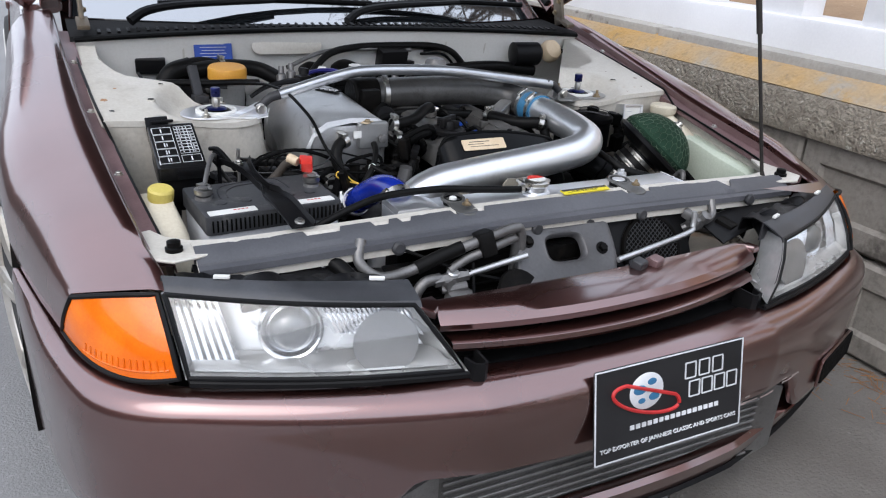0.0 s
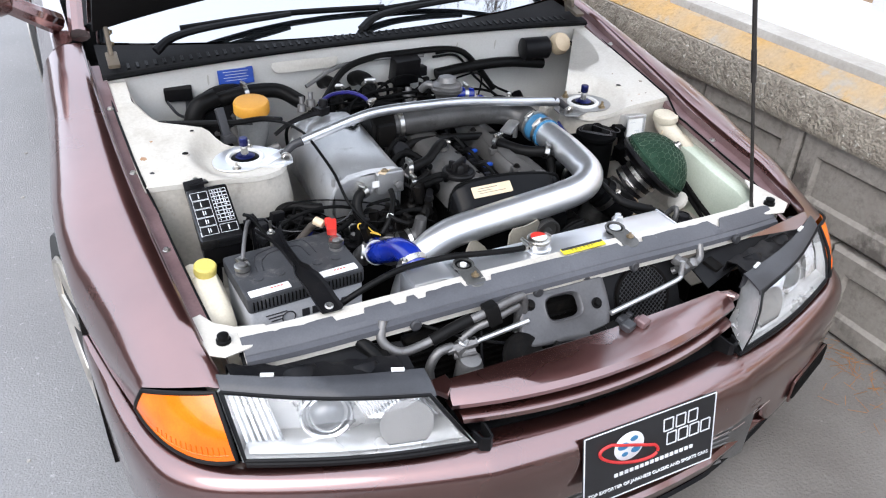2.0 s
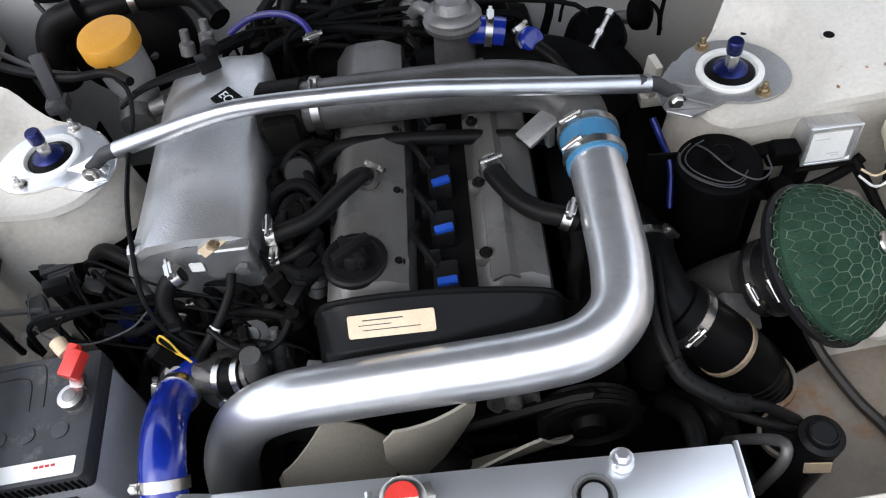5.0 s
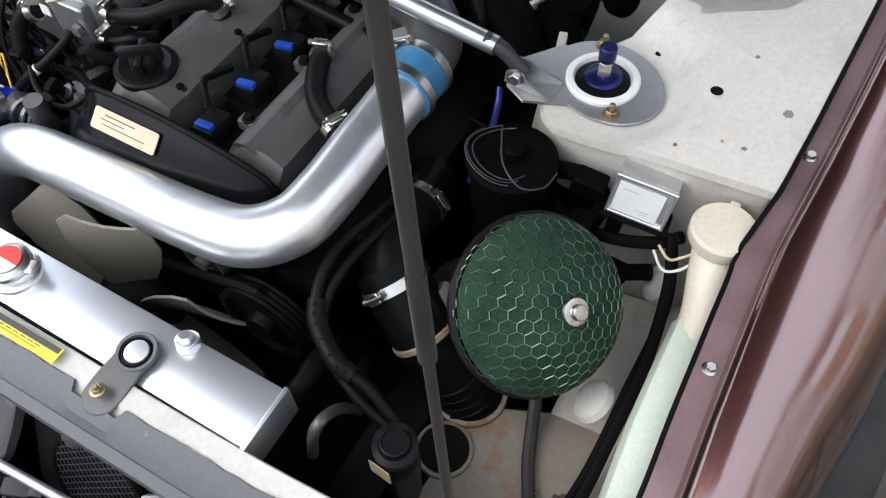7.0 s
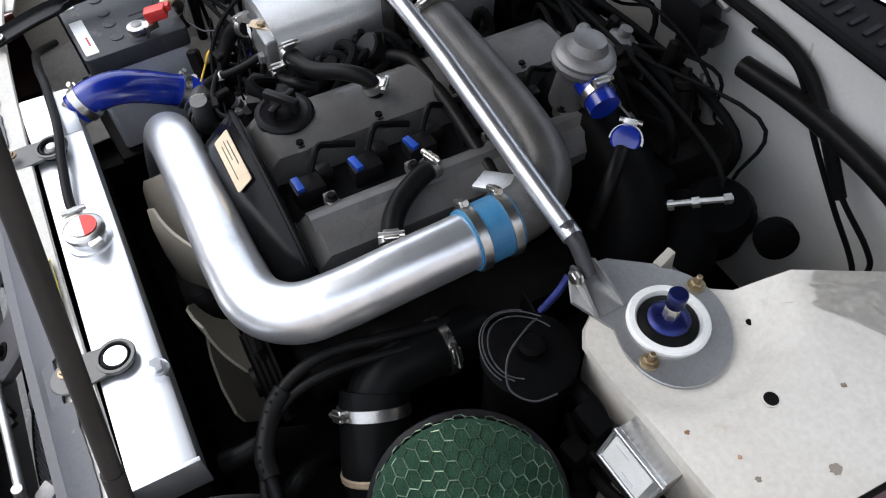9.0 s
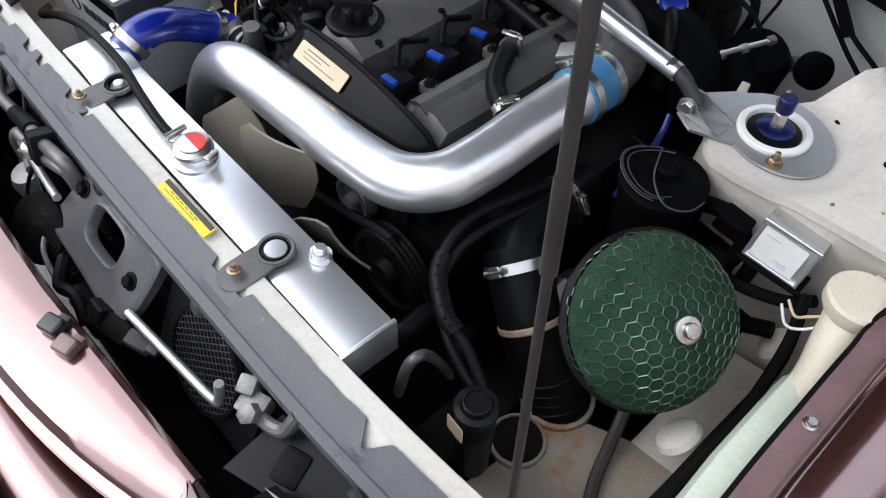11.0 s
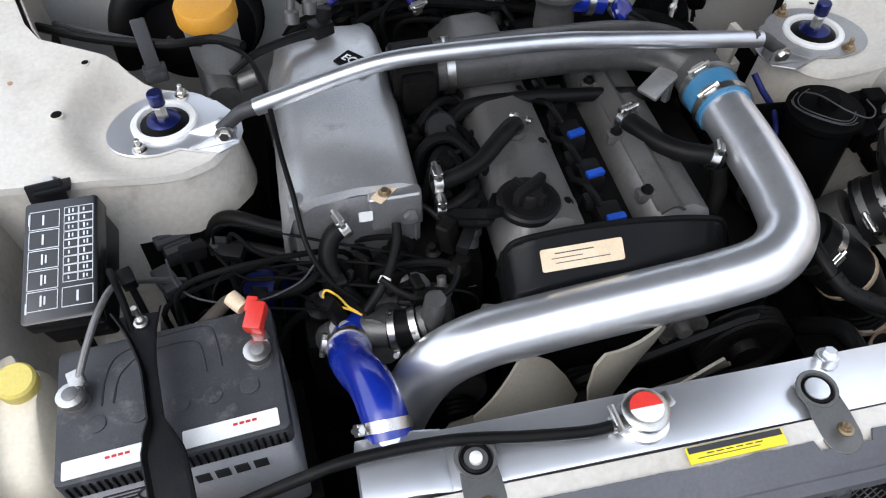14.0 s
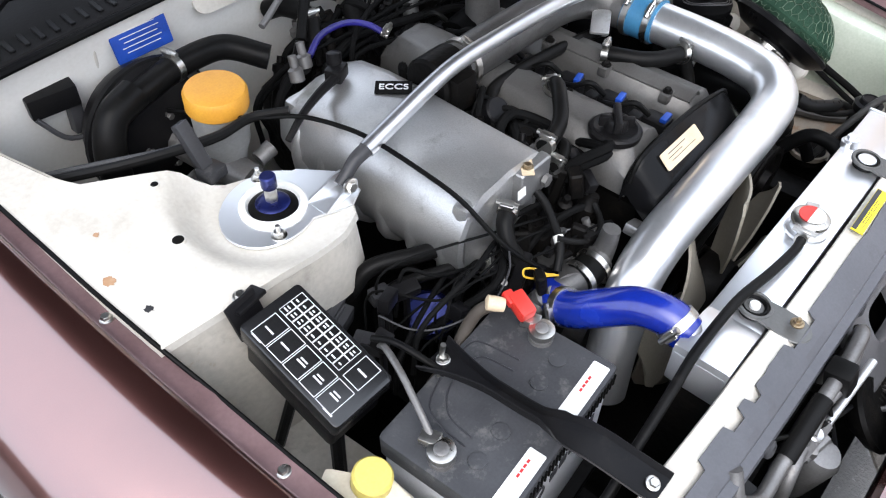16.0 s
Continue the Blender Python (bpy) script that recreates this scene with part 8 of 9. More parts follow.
# dark strip running forward along the apron floor
hose("loose_strap", [(0.575, 0.56, 0.480), (0.590, 0.52, 0.462), (0.612, 0.46, 0.456), (0.632, 0.42, 0.456), (0.648, 0.375, 0.462)], 0.0085, STAYM, "dark strip lying on the apron", "strap", seg=8)
rng = random.Random(77)
bm = B()
for k in range(70):
    c = Vector((rng.gauss(0.668, 0.010), rng.uniform(0.335, 0.44), 0.452 + rng.uniform(0, 0.02)))
    box(bm, c, (rng.uniform(0.004, 0.014), rng.uniform(0.003, 0.010), rng.uniform(0.001, 0.004)), (rng.uniform(-40, 40), rng.uniform(-40, 40), rng.uniform(0, 180)), 0)
tagged(part("leaf_litter", bm, BARK), "dark rotten leaf scraps on the apron", "leaves", kind="stuff")

wt = thing("coolant_tank", "pale green plastic tank with a cream filler cap", "tank", at=(0.70, 0.48, 0.44))
bm = B()
rows = []
for y, z0, z1, x0, x1 in ((0.338, 0.45, 0.58, 0.716, 0.740), (0.35, 0.445, 0.598, 0.711, 0.747), (0.40, 0.44, 0.615, 0.712, 0.748), (0.50, 0.44, 0.632, 0.705, 0.741), (0.58, 0.44, 0.648, 0.704, 0.740), (0.625, 0.445, 0.652, 0.704, 0.740), (0.638, 0.45, 0.640, 0.708, 0.736)):
    o = [(x0, z0), (x1, z0), (x1 + 0.012, z0 + 0.1), (x1 + 0.018, z1 - 0.02), (x1 + 0.010, z1 - 0.004), (x1 - 0.005, z1), (x0 + 0.012, z1), (x0, z1 - 0.006), (x0 - 0.006, z1 - 0.02), (x0 - 0.004, z0 + 0.1)]
    rows.append([(x, y, z) for x, z in o] + [(o[0][0], y, o[0][1])])
sheet(bm, rows)
bmesh.ops.remove_doubles(bm, verts=bm.verts, dist=0.0001)
bmesh.ops.holes_fill(bm, edges=bm.edges)
part("tank", bm, TANKG, wt, "pale green translucent tank")
bm = B()
tube(bm, [(0.726, 0.60, 0.625), (0.724, 0.645, 0.642), (0.716, 0.682, 0.656), (0.709, 0.714, 0.676), (0.707, 0.719, 0.692)], (0.022, 0.030), 18, 4)
part("filler_neck", bm, TANK, wt)
bm = B()
lathe(bm, [(0.034, -0.012), (0.037, -0.006), (0.037, 0.008), (0.034, 0.012), (0.010, 0.013)], axes((0.707, 0.715, 0.700), (0, 0, 1)), 32)
box(bm, (0.707, 0.751, 0.702), (0.012, 0.02, 0.006), bev=0.002)
part("cap", bm, TANK, wt, "cream filler cap")

ps = thing("steering_reservoir", "small black power steering reservoir and cap", "reservoir", at=(0.49, 0.36, 0.44))
bm = B()
lathe(bm, [(0.022, -0.15), (0.025, -0.05), (0.024, -0.02), (0.020, -0.014), (0.0255, -0.010), (0.0258, 0.002), (0.019, 0.005), (0.0165, 0.012), (0.0145, 0.013), (0.0135, 0.0105), (0.004, 0.0105)], axes((0.492, 0.358, 0.597), (0, 0, 1)), 32)
part("bottle", bm, PLASTIC, ps)
label_plate(ps, "label", 0.030, 0.024, axes((0.486, 0.3325, 0.568), (-0.15, -1, 0.1), (1, -0.15, 0.15)), CREAML, "torn cream label")
sh = hose("steering_hose", [(0.475, 0.385, 0.585), (0.435, 0.395, 0.612), (0.39, 0.40, 0.628), (0.350, 0.425, 0.638), (0.330, 0.46, 0.655), (0.325, 0.51, 0.665), (0.335, 0.58, 0.66), (0.34, 0.66, 0.64)], 0.0072, HOSE, "black hose in a perforated sleeve", "hose")
sl = [(0.415, 0.397, 0.620), (0.39, 0.40, 0.628), (0.350, 0.425, 0.638), (0.336, 0.447, 0.649)]
bm = B()
tube(bm, sl, 0.0115, 14, 5)
sleeve = part("sleeve", bm, HOSE, sh, "perforated rubber sleeve")
# perforations are black dots in place of shaded openings
for k, p in enumerate(spline(sl, 5)[1:-1]):
    bm = B()
    up = Vector((0.25 if k % 2 else -0.3, -0.5 if k % 2 else 0.2, 0.8)).normalized()
    lathe(bm, [(0.0024, 0), (0.0024, 0.0006), (0.0008, 0.0007)], axes(p + up * 0.0113, up), 8)
    part("hole", bm, DARKFLOOR, sleeve)
hose("steering_hose", [(0.475, 0.375, 0.58), (0.42, 0.385, 0.602), (0.37, 0.41, 0.622), (0.345, 0.45, 0.642), (0.342, 0.51, 0.652), (0.352, 0.60, 0.645)], 0.0062, HOSE, "thin black steering hose", "hose")
hose("overflow_pipe", [(0.405, 0.40, 0.50), (0.412, 0.37, 0.58), (0.427, 0.335, 0.652), (0.424, 0.316, 0.645), (0.410, 0.312, 0.57)], 0.0065, DARKCAST, "grey bent metal pipe with a bolt", "pipe")
hose("lower_hose", [(0.350, 0.352, 0.575), (0.355, 0.375, 0.582), (0.352, 0.41, 0.578), (0.34, 0.45, 0.53)], 0.013, RUBBER, "short black coolant hose", "hose")
hose("lower_hose", [(0.40, 0.40, 0.50), (0.395, 0.42, 0.53), (0.38, 0.45, 0.52), (0.36, 0.49, 0.46)], 0.012, RUBBER, "short black coolant hose", "hose")

# ---------------------------------------------------------------- blue top hose and overflow line
bh = hose("radiator_hose", [(-0.262, 0.338, 0.655), (-0.264, 0.365, 0.668), (-0.272, 0.405, 0.664), (-0.285, 0.445, 0.640), (-0.293, 0.485, 0.612), (-0.285, 0.520, 0.598), (-0.262, 0.540, 0.590)], 0.0265, BLUEH, "bright blue silicone radiator hose", "hose", seg=22)
clamp(bh, (-0.262, 0.352, 0.662), (0, 0.85, 0.45), 0.027, 0.013, (-0.9, 0, 0.3))
clamp(bh, (-0.291, 0.498, 0.605), (0.1, 0.8, -0.5), 0.027, 0.012, (-0.9, 0, 0.3))
ov = hose("overflow_hose", [(-0.012, 0.296, 0.672), (-0.05, 0.292, 0.676), (-0.12, 0.298, 0.681), (-0.20, 0.308, 0.686), (-0.30, 0.309, 0.684), (-0.36, 0.305, 0.672), (-0.43, 0.302, 0.645), (-0.52, 0.30, 0.60), (-0.60, 0.33, 0.56)], 0.0068, HOSE, "black overflow hose lying over the radiator", "hose", seg=14)
clamp(ov, (-0.022, 0.295, 0.673), (1, 0.05, -0.1), 0.007, 0.007)

# ---------------------------------------------------------------- bonnet stay
st = thing("bonnet_stay", "long dark steel rod propping the bonnet open", "bonnet stay", at=(0.625, 0.267, 0.63))
foot, head = Vector((0.624, 0.268, 0.640)), Vector((0.458, 0.443, 1.715))
bm = B()
rod(bm, foot, foot.lerp(head, 0.42), 0.0042, 12)
rod(bm, foot.lerp(head, 0.42), head, 0.0042, 12)
tube(bm, [foot + Vector((0.03, 0.01, 0.003)), foot + Vector((0.008, 0.0, 0.0)), foot.lerp(head, 0.02)], 0.0042, 10, 4)
part("rod", bm, STAYM, st)
bm = B()
rod(bm, foot.lerp(head, 0.30), foot.lerp(head, 0.37), 0.0065, 12)
rod(bm, foot.lerp(head, 0.37), foot.lerp(head, 0.9), 0.0055, 12)
part("sleeve", bm, STAYM, st, "dusty rubber sleeve")
bm = B()
box(bm, foot + Vector((0.02, 0.006, 0.002)), (0.03, 0.018, 0.010), bev=0.003)
part("pivot", bm, STEEL, st)

# ---------------------------------------------------------------- hoses and wires over the engine
hose("breather_hose", [(-0.150, 0.652, 0.722), (-0.125, 0.655, 0.722), (-0.085, 0.668, 0.728), (-0.045, 0.70, 0.740), (-0.020, 0.725, 0.735), (-0.012, 0.735, 0.70)], 0.0125, HOSE, "black breather hose to the cam cover", "hose", (0.06, 0.88))
hose("vacuum_hose", [(-0.150, 0.630, 0.695), (-0.125, 0.632, 0.694), (-0.10, 0.645, 0.70), (-0.09, 0.67, 0.69)], 0.009, HOSE, "short black vacuum hose", "hose", (0.1,))
hose("bypass_hose", [(-0.268, 0.622, 0.702), (-0.290, 0.612, 0.692), (-0.300, 0.592, 0.665), (-0.285, 0.568, 0.63), (-0.262, 0.553, 0.605)], 0.0125, HOSE, "black bypass hose looping from the plenum", "hose", (0.08,))
hose("bypass_hose", [(-0.205, 0.620, 0.690), (-0.208, 0.60, 0.680), (-0.222, 0.572, 0.664), (-0.24, 0.548, 0.650), (-0.262, 0.535, 0.628)], 0.0065, HOSE, "thin black hose with a white band", "hose")
bm = B()
lathe(bm, [(0.0078, -0.005), (0.0078, 0.005), (0.006, 0.005)], axes((-0.233, 0.556, 0.656), (0.5, 0.7, 0.4)), 14)
single("hose_band", bm, WHITEL, "white plastic hose band on thin hose", "band")
hose("heater_hose", [(0.150, 0.742, 0.705), (0.160, 0.715, 0.706), (0.180, 0.680, 0.704), (0.205, 0.655, 0.704), (0.235, 0.638, 0.706), (0.252, 0.632, 0.700)], 0.0145, HOSE, "bent black heater hose over the exhaust cover", "hose", (0.05, 0.86))
hose("heater_hose", [(0.252, 0.632, 0.690), (0.255, 0.620, 0.66), (0.245, 0.600, 0.62), (0.240, 0.56, 0.56)], 0.012, HOSE, "black hose dropping beside the exhaust cover", "hose")
hose("heater_hose", [(0.25, 0.80, 0.685), (0.15, 0.815, 0.690), (0.03, 0.82, 0.700), (-0.06, 0.815, 0.705), (-0.10, 0.79, 0.70)], 0.011, HOSE, "black hose under the crossover pipe", "hose")
hose("throttle_cable", [(-0.47, 1.13, 0.73), (-0.42, 0.995, 0.755), (-0.375, 0.93, 0.765), (-0.352, 0.86, 0.768), (-0.345, 0.80, 0.768), (-0.338, 0.72, 0.755), (-0.330, 0.66, 0.735), (-0.322, 0.60, 0.695), (-0.30, 0.565, 0.66), (-0.27, 0.55, 0.63)], 0.0036, RUBBER, "thin black cable crossing the plenum", "cable", seg=8)
hose("wiring_loom", [(-0.70, 1.12, 0.735), (-0.62, 1.05, 0.752), (-0.55, 1.01, 0.758), (-0.48, 0.985, 0.76), (-0.42, 0.985, 0.76), (-0.375, 0.95, 0.765)], 0.0075, HOSE, "taped black wiring loom", "wiring", seg=10)
hose("wiring_loom", [(-0.68, 1.14, 0.725), (-0.60, 1.07, 0.742), (-0.53, 1.02, 0.75), (-0.44, 1.0, 0.745)], 0.005, GREYPL, "grey sleeved wiring loom beside the tower", "wiring", seg=10)
bm = B()
box(bm, (-0.517, 0.985, 0.760), (0.022, 0.014, 0.085), (-25, 0, 12), 0.003)
box(bm, (-0.512, 0.965, 0.728), (0.034, 0.03, 0.018), (0, 0, 10), 0.003)
single("loom_bracket", bm, GREYPL, "grey steel bracket holding the wiring loom", "bracket")
hose("booster_hose", [(-0.56, 1.16, 0.72), (-0.535, 1.16, 0.742), (-0.47, 1.165, 0.758), (-0.40, 1.18, 0.760), (-0.32, 1.18, 0.752), (-0.27, 1.13, 0.73)], 0.021, HOSE, "fat black hose along the bulkhead", "hose", (0.55,), seg=16)
hose("booster_hose", [(-0.58, 1.13, 0.64), (-0.575, 1.13, 0.71), (-0.55, 1.14, 0.755), (-0.50, 1.15, 0.77)], 0.024, HOSE, "fat black hose beside the brake booster", "hose", seg=16)
hose("blue_vacuum_line", [(-0.24, 1.06, 0.748), (-0.20, 1.075, 0.762), (-0.15, 1.07, 0.765), (-0.115, 1.05, 0.755), (-0.10, 1.02, 0.74)], 0.0055, INDIGO, "dark blue silicone vacuum line", "hose", (0.97,), seg=10)
hose("blue_vacuum_line", [(0.385, 0.80, 0.70), (0.392, 0.78, 0.685), (0.40, 0.74, 0.665), (0.395, 0.70, 0.62)], 0.005, BLUEA, "dark blue wire sleeve beside the tower", "hose", seg=10)
hose("wiring_loom", [(-0.20, 1.13, 0.73), (-0.12, 1.19, 0.785), (-0.02, 1.225, 0.80), (0.10, 1.225, 0.803), (0.22, 1.228, 0.800), (0.29, 1.232, 0.782), (0.338, 1.236, 0.740), (0.380, 1.238, 0.690), (0.420, 1.24, 0.640)], 0.010, HOSE, "thick black wiring loom along the bulkhead", "wiring", seg=10)
hose("fuel_line", [(-0.24, 1.18, 0.755), (-0.12, 1.215, 0.79), (0.05, 1.225, 0.795), (0.15, 1.22, 0.79)], 0.006, CASTDULL, "thin metal pipe along the bulkhead", "pipe", seg=10)
hose("vacuum_hose", [(0.19, 1.236, 0.775), (0.266, 1.238, 0.772), (0.31, 1.24, 0.735), (0.342, 1.24, 0.695), (0.385, 1.238, 0.655), (0.425, 1.236, 0.620), (0.497, 1.225, 0.567), (0.505, 1.20, 0.53)], 0.0042, RUBBER, "thin black hose looped on the bulkhead", "hose", seg=8)
hose("vacuum_hose", [(0.20, 1.234, 0.786), (0.280, 1.236, 0.785), (0.33, 1.238, 0.740), (0.367, 1.238, 0.703), (0.420, 1.236, 0.650), (0.49, 1.232, 0.612), (0.512, 1.228, 0.588), (0.507, 1.215, 0.555), (0.503, 1.20, 0.52)], 0.0042, RUBBER, "thin black hose looped on the bulkhead", "hose", seg=8)
hose("heater_hose", [(0.20, 1.23, 0.72), (0.32, 1.23, 0.73), (0.45, 1.215, 0.735), (0.58, 1.20, 0.72)], 0.017, HOSE, "fat black hose low on the bulkhead", "hose", seg=14)
for p, w in (((-0.07, 1.12, 0.70), 0.022), ((-0.17, 1.13, 0.70), 0.018)):
    hose("heater_hose", [p, (p[0] + 0.02, 1.17, 0.74), (p[0] + 0.01, 1.22, 0.745), (p[0], 1.255, 0.73)], w, HOSE, "short black heater hose into the bulkhead", "hose", (0.3,), seg=14)
hose("breather_hose", [(-0.178, 0.655, 0.692), (-0.151, 0.633, 0.682), (-0.129, 0.590, 0.666), (-0.138, 0.552, 0.648), (-0.160, 0.531, 0.640), (-0.190, 0.530, 0.642), (-0.215, 0.538, 0.650), (-0.238, 0.556, 0.662)], 0.0048, HOSE, "looped black breather hose below the plenum", "hose", seg=10)
hose("loose_wire", [(-0.507, 0.645, 0.665), (-0.492, 0.600, 0.660), (-0.458, 0.570, 0.660), (-0.396, 0.549, 0.668), (-0.342, 0.563, 0.671), (-0.316, 0.583, 0.680)], 0.0014, GREYPL, "thin grey wire looping past the battery", "wire", seg=6)
# cast water outlet behind the blue hose
wo = hose("water_outlet", [(-0.315, 0.540, 0.570), (-0.300, 0.532, 0.588), (-0.262, 0.522, 0.600), (-0.225, 0.512, 0.606), (-0.188, 0.510, 0.616)], 0.023, DARKCAST, "dull cast water outlet joined by clamped rubber", "pipe", seg=18)
bm = B()
tube(bm, [(-0.236, 0.515, 0.6045), (-0.215, 0.511, 0.608), (-0.195, 0.510, 0.614)], 0.0255, 18, 4)
part("joint", bm, RUBBER, wo, "black rubber joint")
clamp(wo, (-0.230, 0.513, 0.6055), (1, -0.15, 0.18), 0.0258, 0.009, (0, -0.8, -0.6))
clamp(wo, (-0.202, 0.510, 0.612), (1, -0.05, 0.25), 0.0258, 0.009, (0, -0.8, -0.6))
bm = B()
tube(bm, [(-0.188, 0.510, 0.612), (-0.180, 0.508, 0.635), (-0.176, 0.506, 0.668)], (0.019, 0.0135), 14, 4)
part("stub", bm, DARKCAST, wo)

# battery leads
hose("battery_cable", [(-0.596, 0.475, 0.677), (-0.585, 0.505, 0.692), (-0.570, 0.545, 0.705), (-0.555, 0.585, 0.70), (-0.54, 0.62, 0.66), (-0.50, 0.66, 0.60)], 0.0044, CASTDULL, "braided grey negative battery cable", "cable", seg=10)
hose("battery_cable", [(-0.56, 0.60, 0.71), (-0.55, 0.575, 0.715), (-0.540, 0.545, 0.705), (-0.532, 0.51, 0.692)], 0.0045, RUBBER, "black cable lying over the battery", "cable", seg=10)
pc = hose("battery_cable", [(-0.412, 0.530, 0.695), (-0.425, 0.545, 0.682), (-0.440, 0.551, 0.662), (-0.458, 0.549, 0.646), (-0.476, 0.545, 0.630), (-0.50, 0.56, 0.585)], 0.0085, TAPEBR, "brown taped positive battery cable", "cable", seg=12)
bm = B()
lathe(bm, [(0.0088, -0.006), (0.0096, -0.004), (0.0096, 0.004), (0.0088, 0.006)], axes((-0.472, 0.546, 0.634), (-0.7, -0.15, -0.65)), 14)
part("tape_end", bm, CREAML, pc, "tan tape end")
hose("engine_hose", [(-0.470, 0.745, 0.600), (-0.432, 0.735, 0.630), (-0.377, 0.702, 0.634), (-0.316, 0.671, 0.630), (-0.285, 0.640, 0.600)], 0.0125, HOSE, "fat black hose below the plenum", "hose", (0.72,), seg=14)
hose("engine_hose", [(-0.452, 0.700, 0.590), (-0.425, 0.698, 0.610), (-0.372, 0.668, 0.618), (-0.318, 0.640, 0.612), (-0.290, 0.610, 0.580)], 0.0085, HOSE, "black hose running below the plenum", "hose", (0.85,), seg=12)
for p, size, turn in (((-0.512, 0.738, 0.612), (0.062, 0.030, 0.014), 22), ((-0.512, 0.725, 0.596), (0.040, 0.034, 0.030), 22), ((-0.520, 0.652, 0.612), (0.026, 0.046, 0.020), 30), ((-0.448, 0.706, 0.606), (0.030, 0.022, 0.022), -12)):
    bm = B()
    box(bm, p, size, (6, 4, turn), 0.0035, 2)
    box(bm, (p[0], p[1], p[2] + size[2] / 2), (size[0] * 0.8, size[1] * 0.4, 0.004), (6, 4, turn), 0.001)
    box(bm, (p[0], p[1], p[2] - 0.06), (0.008, 0.008, 0.11), bev=0.002)
    single("connector", bm, GREYPL, "dusty grey plastic wiring connector", "connector", "wiring connectors")
red = thing("terminal_cover", "red plastic cover on the positive terminal", "cover", at=(-0.39, 0.50, 0.68))
bm = B()
box(bm, (-0.392, 0.506, 0.693), (0.022, 0.036, 0.020), (12, 0, -18), 0.004)
box(bm, (-0.395, 0.522, 0.697), (0.014, 0.02, 0.012), (12, 0, -18), 0.003)
part("cover", bm, REDP, red)
bm = B()
lathe(bm, [(0.009, -0.01), (0.010, 0), (0.010, 0.012), (0.006, 0.014)], axes((-0.412, 0.530, 0.695), (-0.6, 0.7, 0.2)), 14)
part("sleeve", bm, CREAML, red, "cream cable sleeve")
hose("yellow_wire", [(-0.268, 0.528, 0.630), (-0.283, 0.538, 0.633), (-0.300, 0.546, 0.636), (-0.313, 0.556, 0.644), (-0.308, 0.560, 0.652), (-0.295, 0.551, 0.648), (-0.284, 0.540, 0.637), (-0.272, 0.531, 0.632)], 0.0016, WIREY, "looped thin yellow wire", "wire", seg=8)
rng = random.Random(21)
for k in range(15):
    x0, y0 = rng.uniform(-0.54, -0.34), rng.uniform(0.58, 0.70)
    x1, y1 = rng.uniform(-0.36, -0.12), rng.uniform(0.52, 0.64)
    z0, z1 = rng.uniform(0.55, 0.67), rng.uniform(0.56, 0.67)
    xm, ym, zm = (x0 + x1) / 2 + rng.uniform(-0.04, 0.04), (y0 + y1) / 2 + rng.uniform(-0.05, 0.05), max(z0, z1) + rng.uniform(-0.05, 0.035)
    r = rng.choice((0.0016, 0.002, 0.002, 0.003, 0.004, 0.006))
    hose("engine_wire", [(x0, y0, z0 - 0.08), (x0 + 0.02, y0, z0), (xm, ym, zm), (x1, y1, z1), (x1 + 0.01, y1 + 0.01, z1 - 0.09)], r, DARKWIRE, "thin dark engine bay wire in a tangle", "wire", seg=8, n=6)
for k in range(20):
    x0, x1 = rng.uniform(-0.32, 0.0), rng.uniform(-0.05, 0.34)
    y0, y1 = rng.uniform(1.05, 1.18), rng.uniform(1.05, 1.22)
    z0, z1 = rng.uniform(0.62, 0.74), rng.uniform(0.62, 0.74)
    r = rng.choice((0.003, 0.004, 0.005, 0.006, 0.008))
    hose("engine_wire", [(x0, y0, z0 - 0.1), (x0 + 0.01, y0, z0), ((x0 + x1) / 2, (y0 + y1) / 2 + rng.uniform(-0.04, 0.04), max(z0, z1) + rng.uniform(-0.04, 0.035)), (x1, y1, z1), (x1, y1, z1 - 0.12)], r, DARKWIRE, "dark hose among others behind the engine", "hose", seg=8, n=6)
for k in range(16):
    y = rng.uniform(0.60, 0.98)
    x0, x1 = rng.uniform(-0.16, -0.12), rng.uniform(-0.10, -0.03)
    r = rng.choice((0.003, 0.004, 0.006, 0.008))
    hose("engine_wire", [(x0, y, 0.60), (x0, y + 0.02, 0.66 + rng.uniform(0, 0.05)), ((x0 + x1) / 2, y + rng.uniform(-0.05, 0.05), 0.70 + rng.uniform(-0.02, 0.035)), (x1, y + rng.uniform(-0.08, 0.08), 0.675), (x1, y, 0.62)], r, DARKWIRE, "dark wire between plenum and cam cover", "wire", seg=8, n=6)
for p, s3, rot in (((-0.475, 0.66, 0.655), (0.045, 0.022, 0.03), (0, 10, 20)), ((-0.545, 0.60, 0.69), (0.024, 0.03, 0.035), (20, 0, 20)), ((-0.43, 0.67, 0.63), (0.05, 0.028, 0.022), (10, 0, -20)), ((-0.40, 0.60, 0.61), (0.03, 0.03, 0.03), (0, 25, 0)), ((-0.12, 0.585, 0.675), (0.022, 0.045, 0.026), (10, 10, -30)), ((-0.105, 0.625, 0.69), (0.026, 0.04, 0.022), (0, 10, -35))):
    bm = B()
    box(bm, p, tuple(0.75 * q for q in s3), rot, 0.003)
    box(bm, (p[0], p[1], p[2] - 0.05), (0.008, 0.008, 0.11), (0, 0, 0), 0.002)
    single("connector", bm, PLASTIC, "black plastic wiring connector", "connector", "wiring connectors")

of = thing("oil_filter", "bright blue spin-on oil filter below the plenum", "filter", at=(-0.385, 0.64, 0.50))
bm = B()
lathe(bm, [(0.030, -0.05), (0.036, -0.04), (0.037, 0.03), (0.030, 0.042), (0.012, 0.044)], axes((-0.385, 0.665, 0.535), (-0.5, -0.3, 0.8)), 26)
part("can", bm, BLUEA, of)
bm = B()
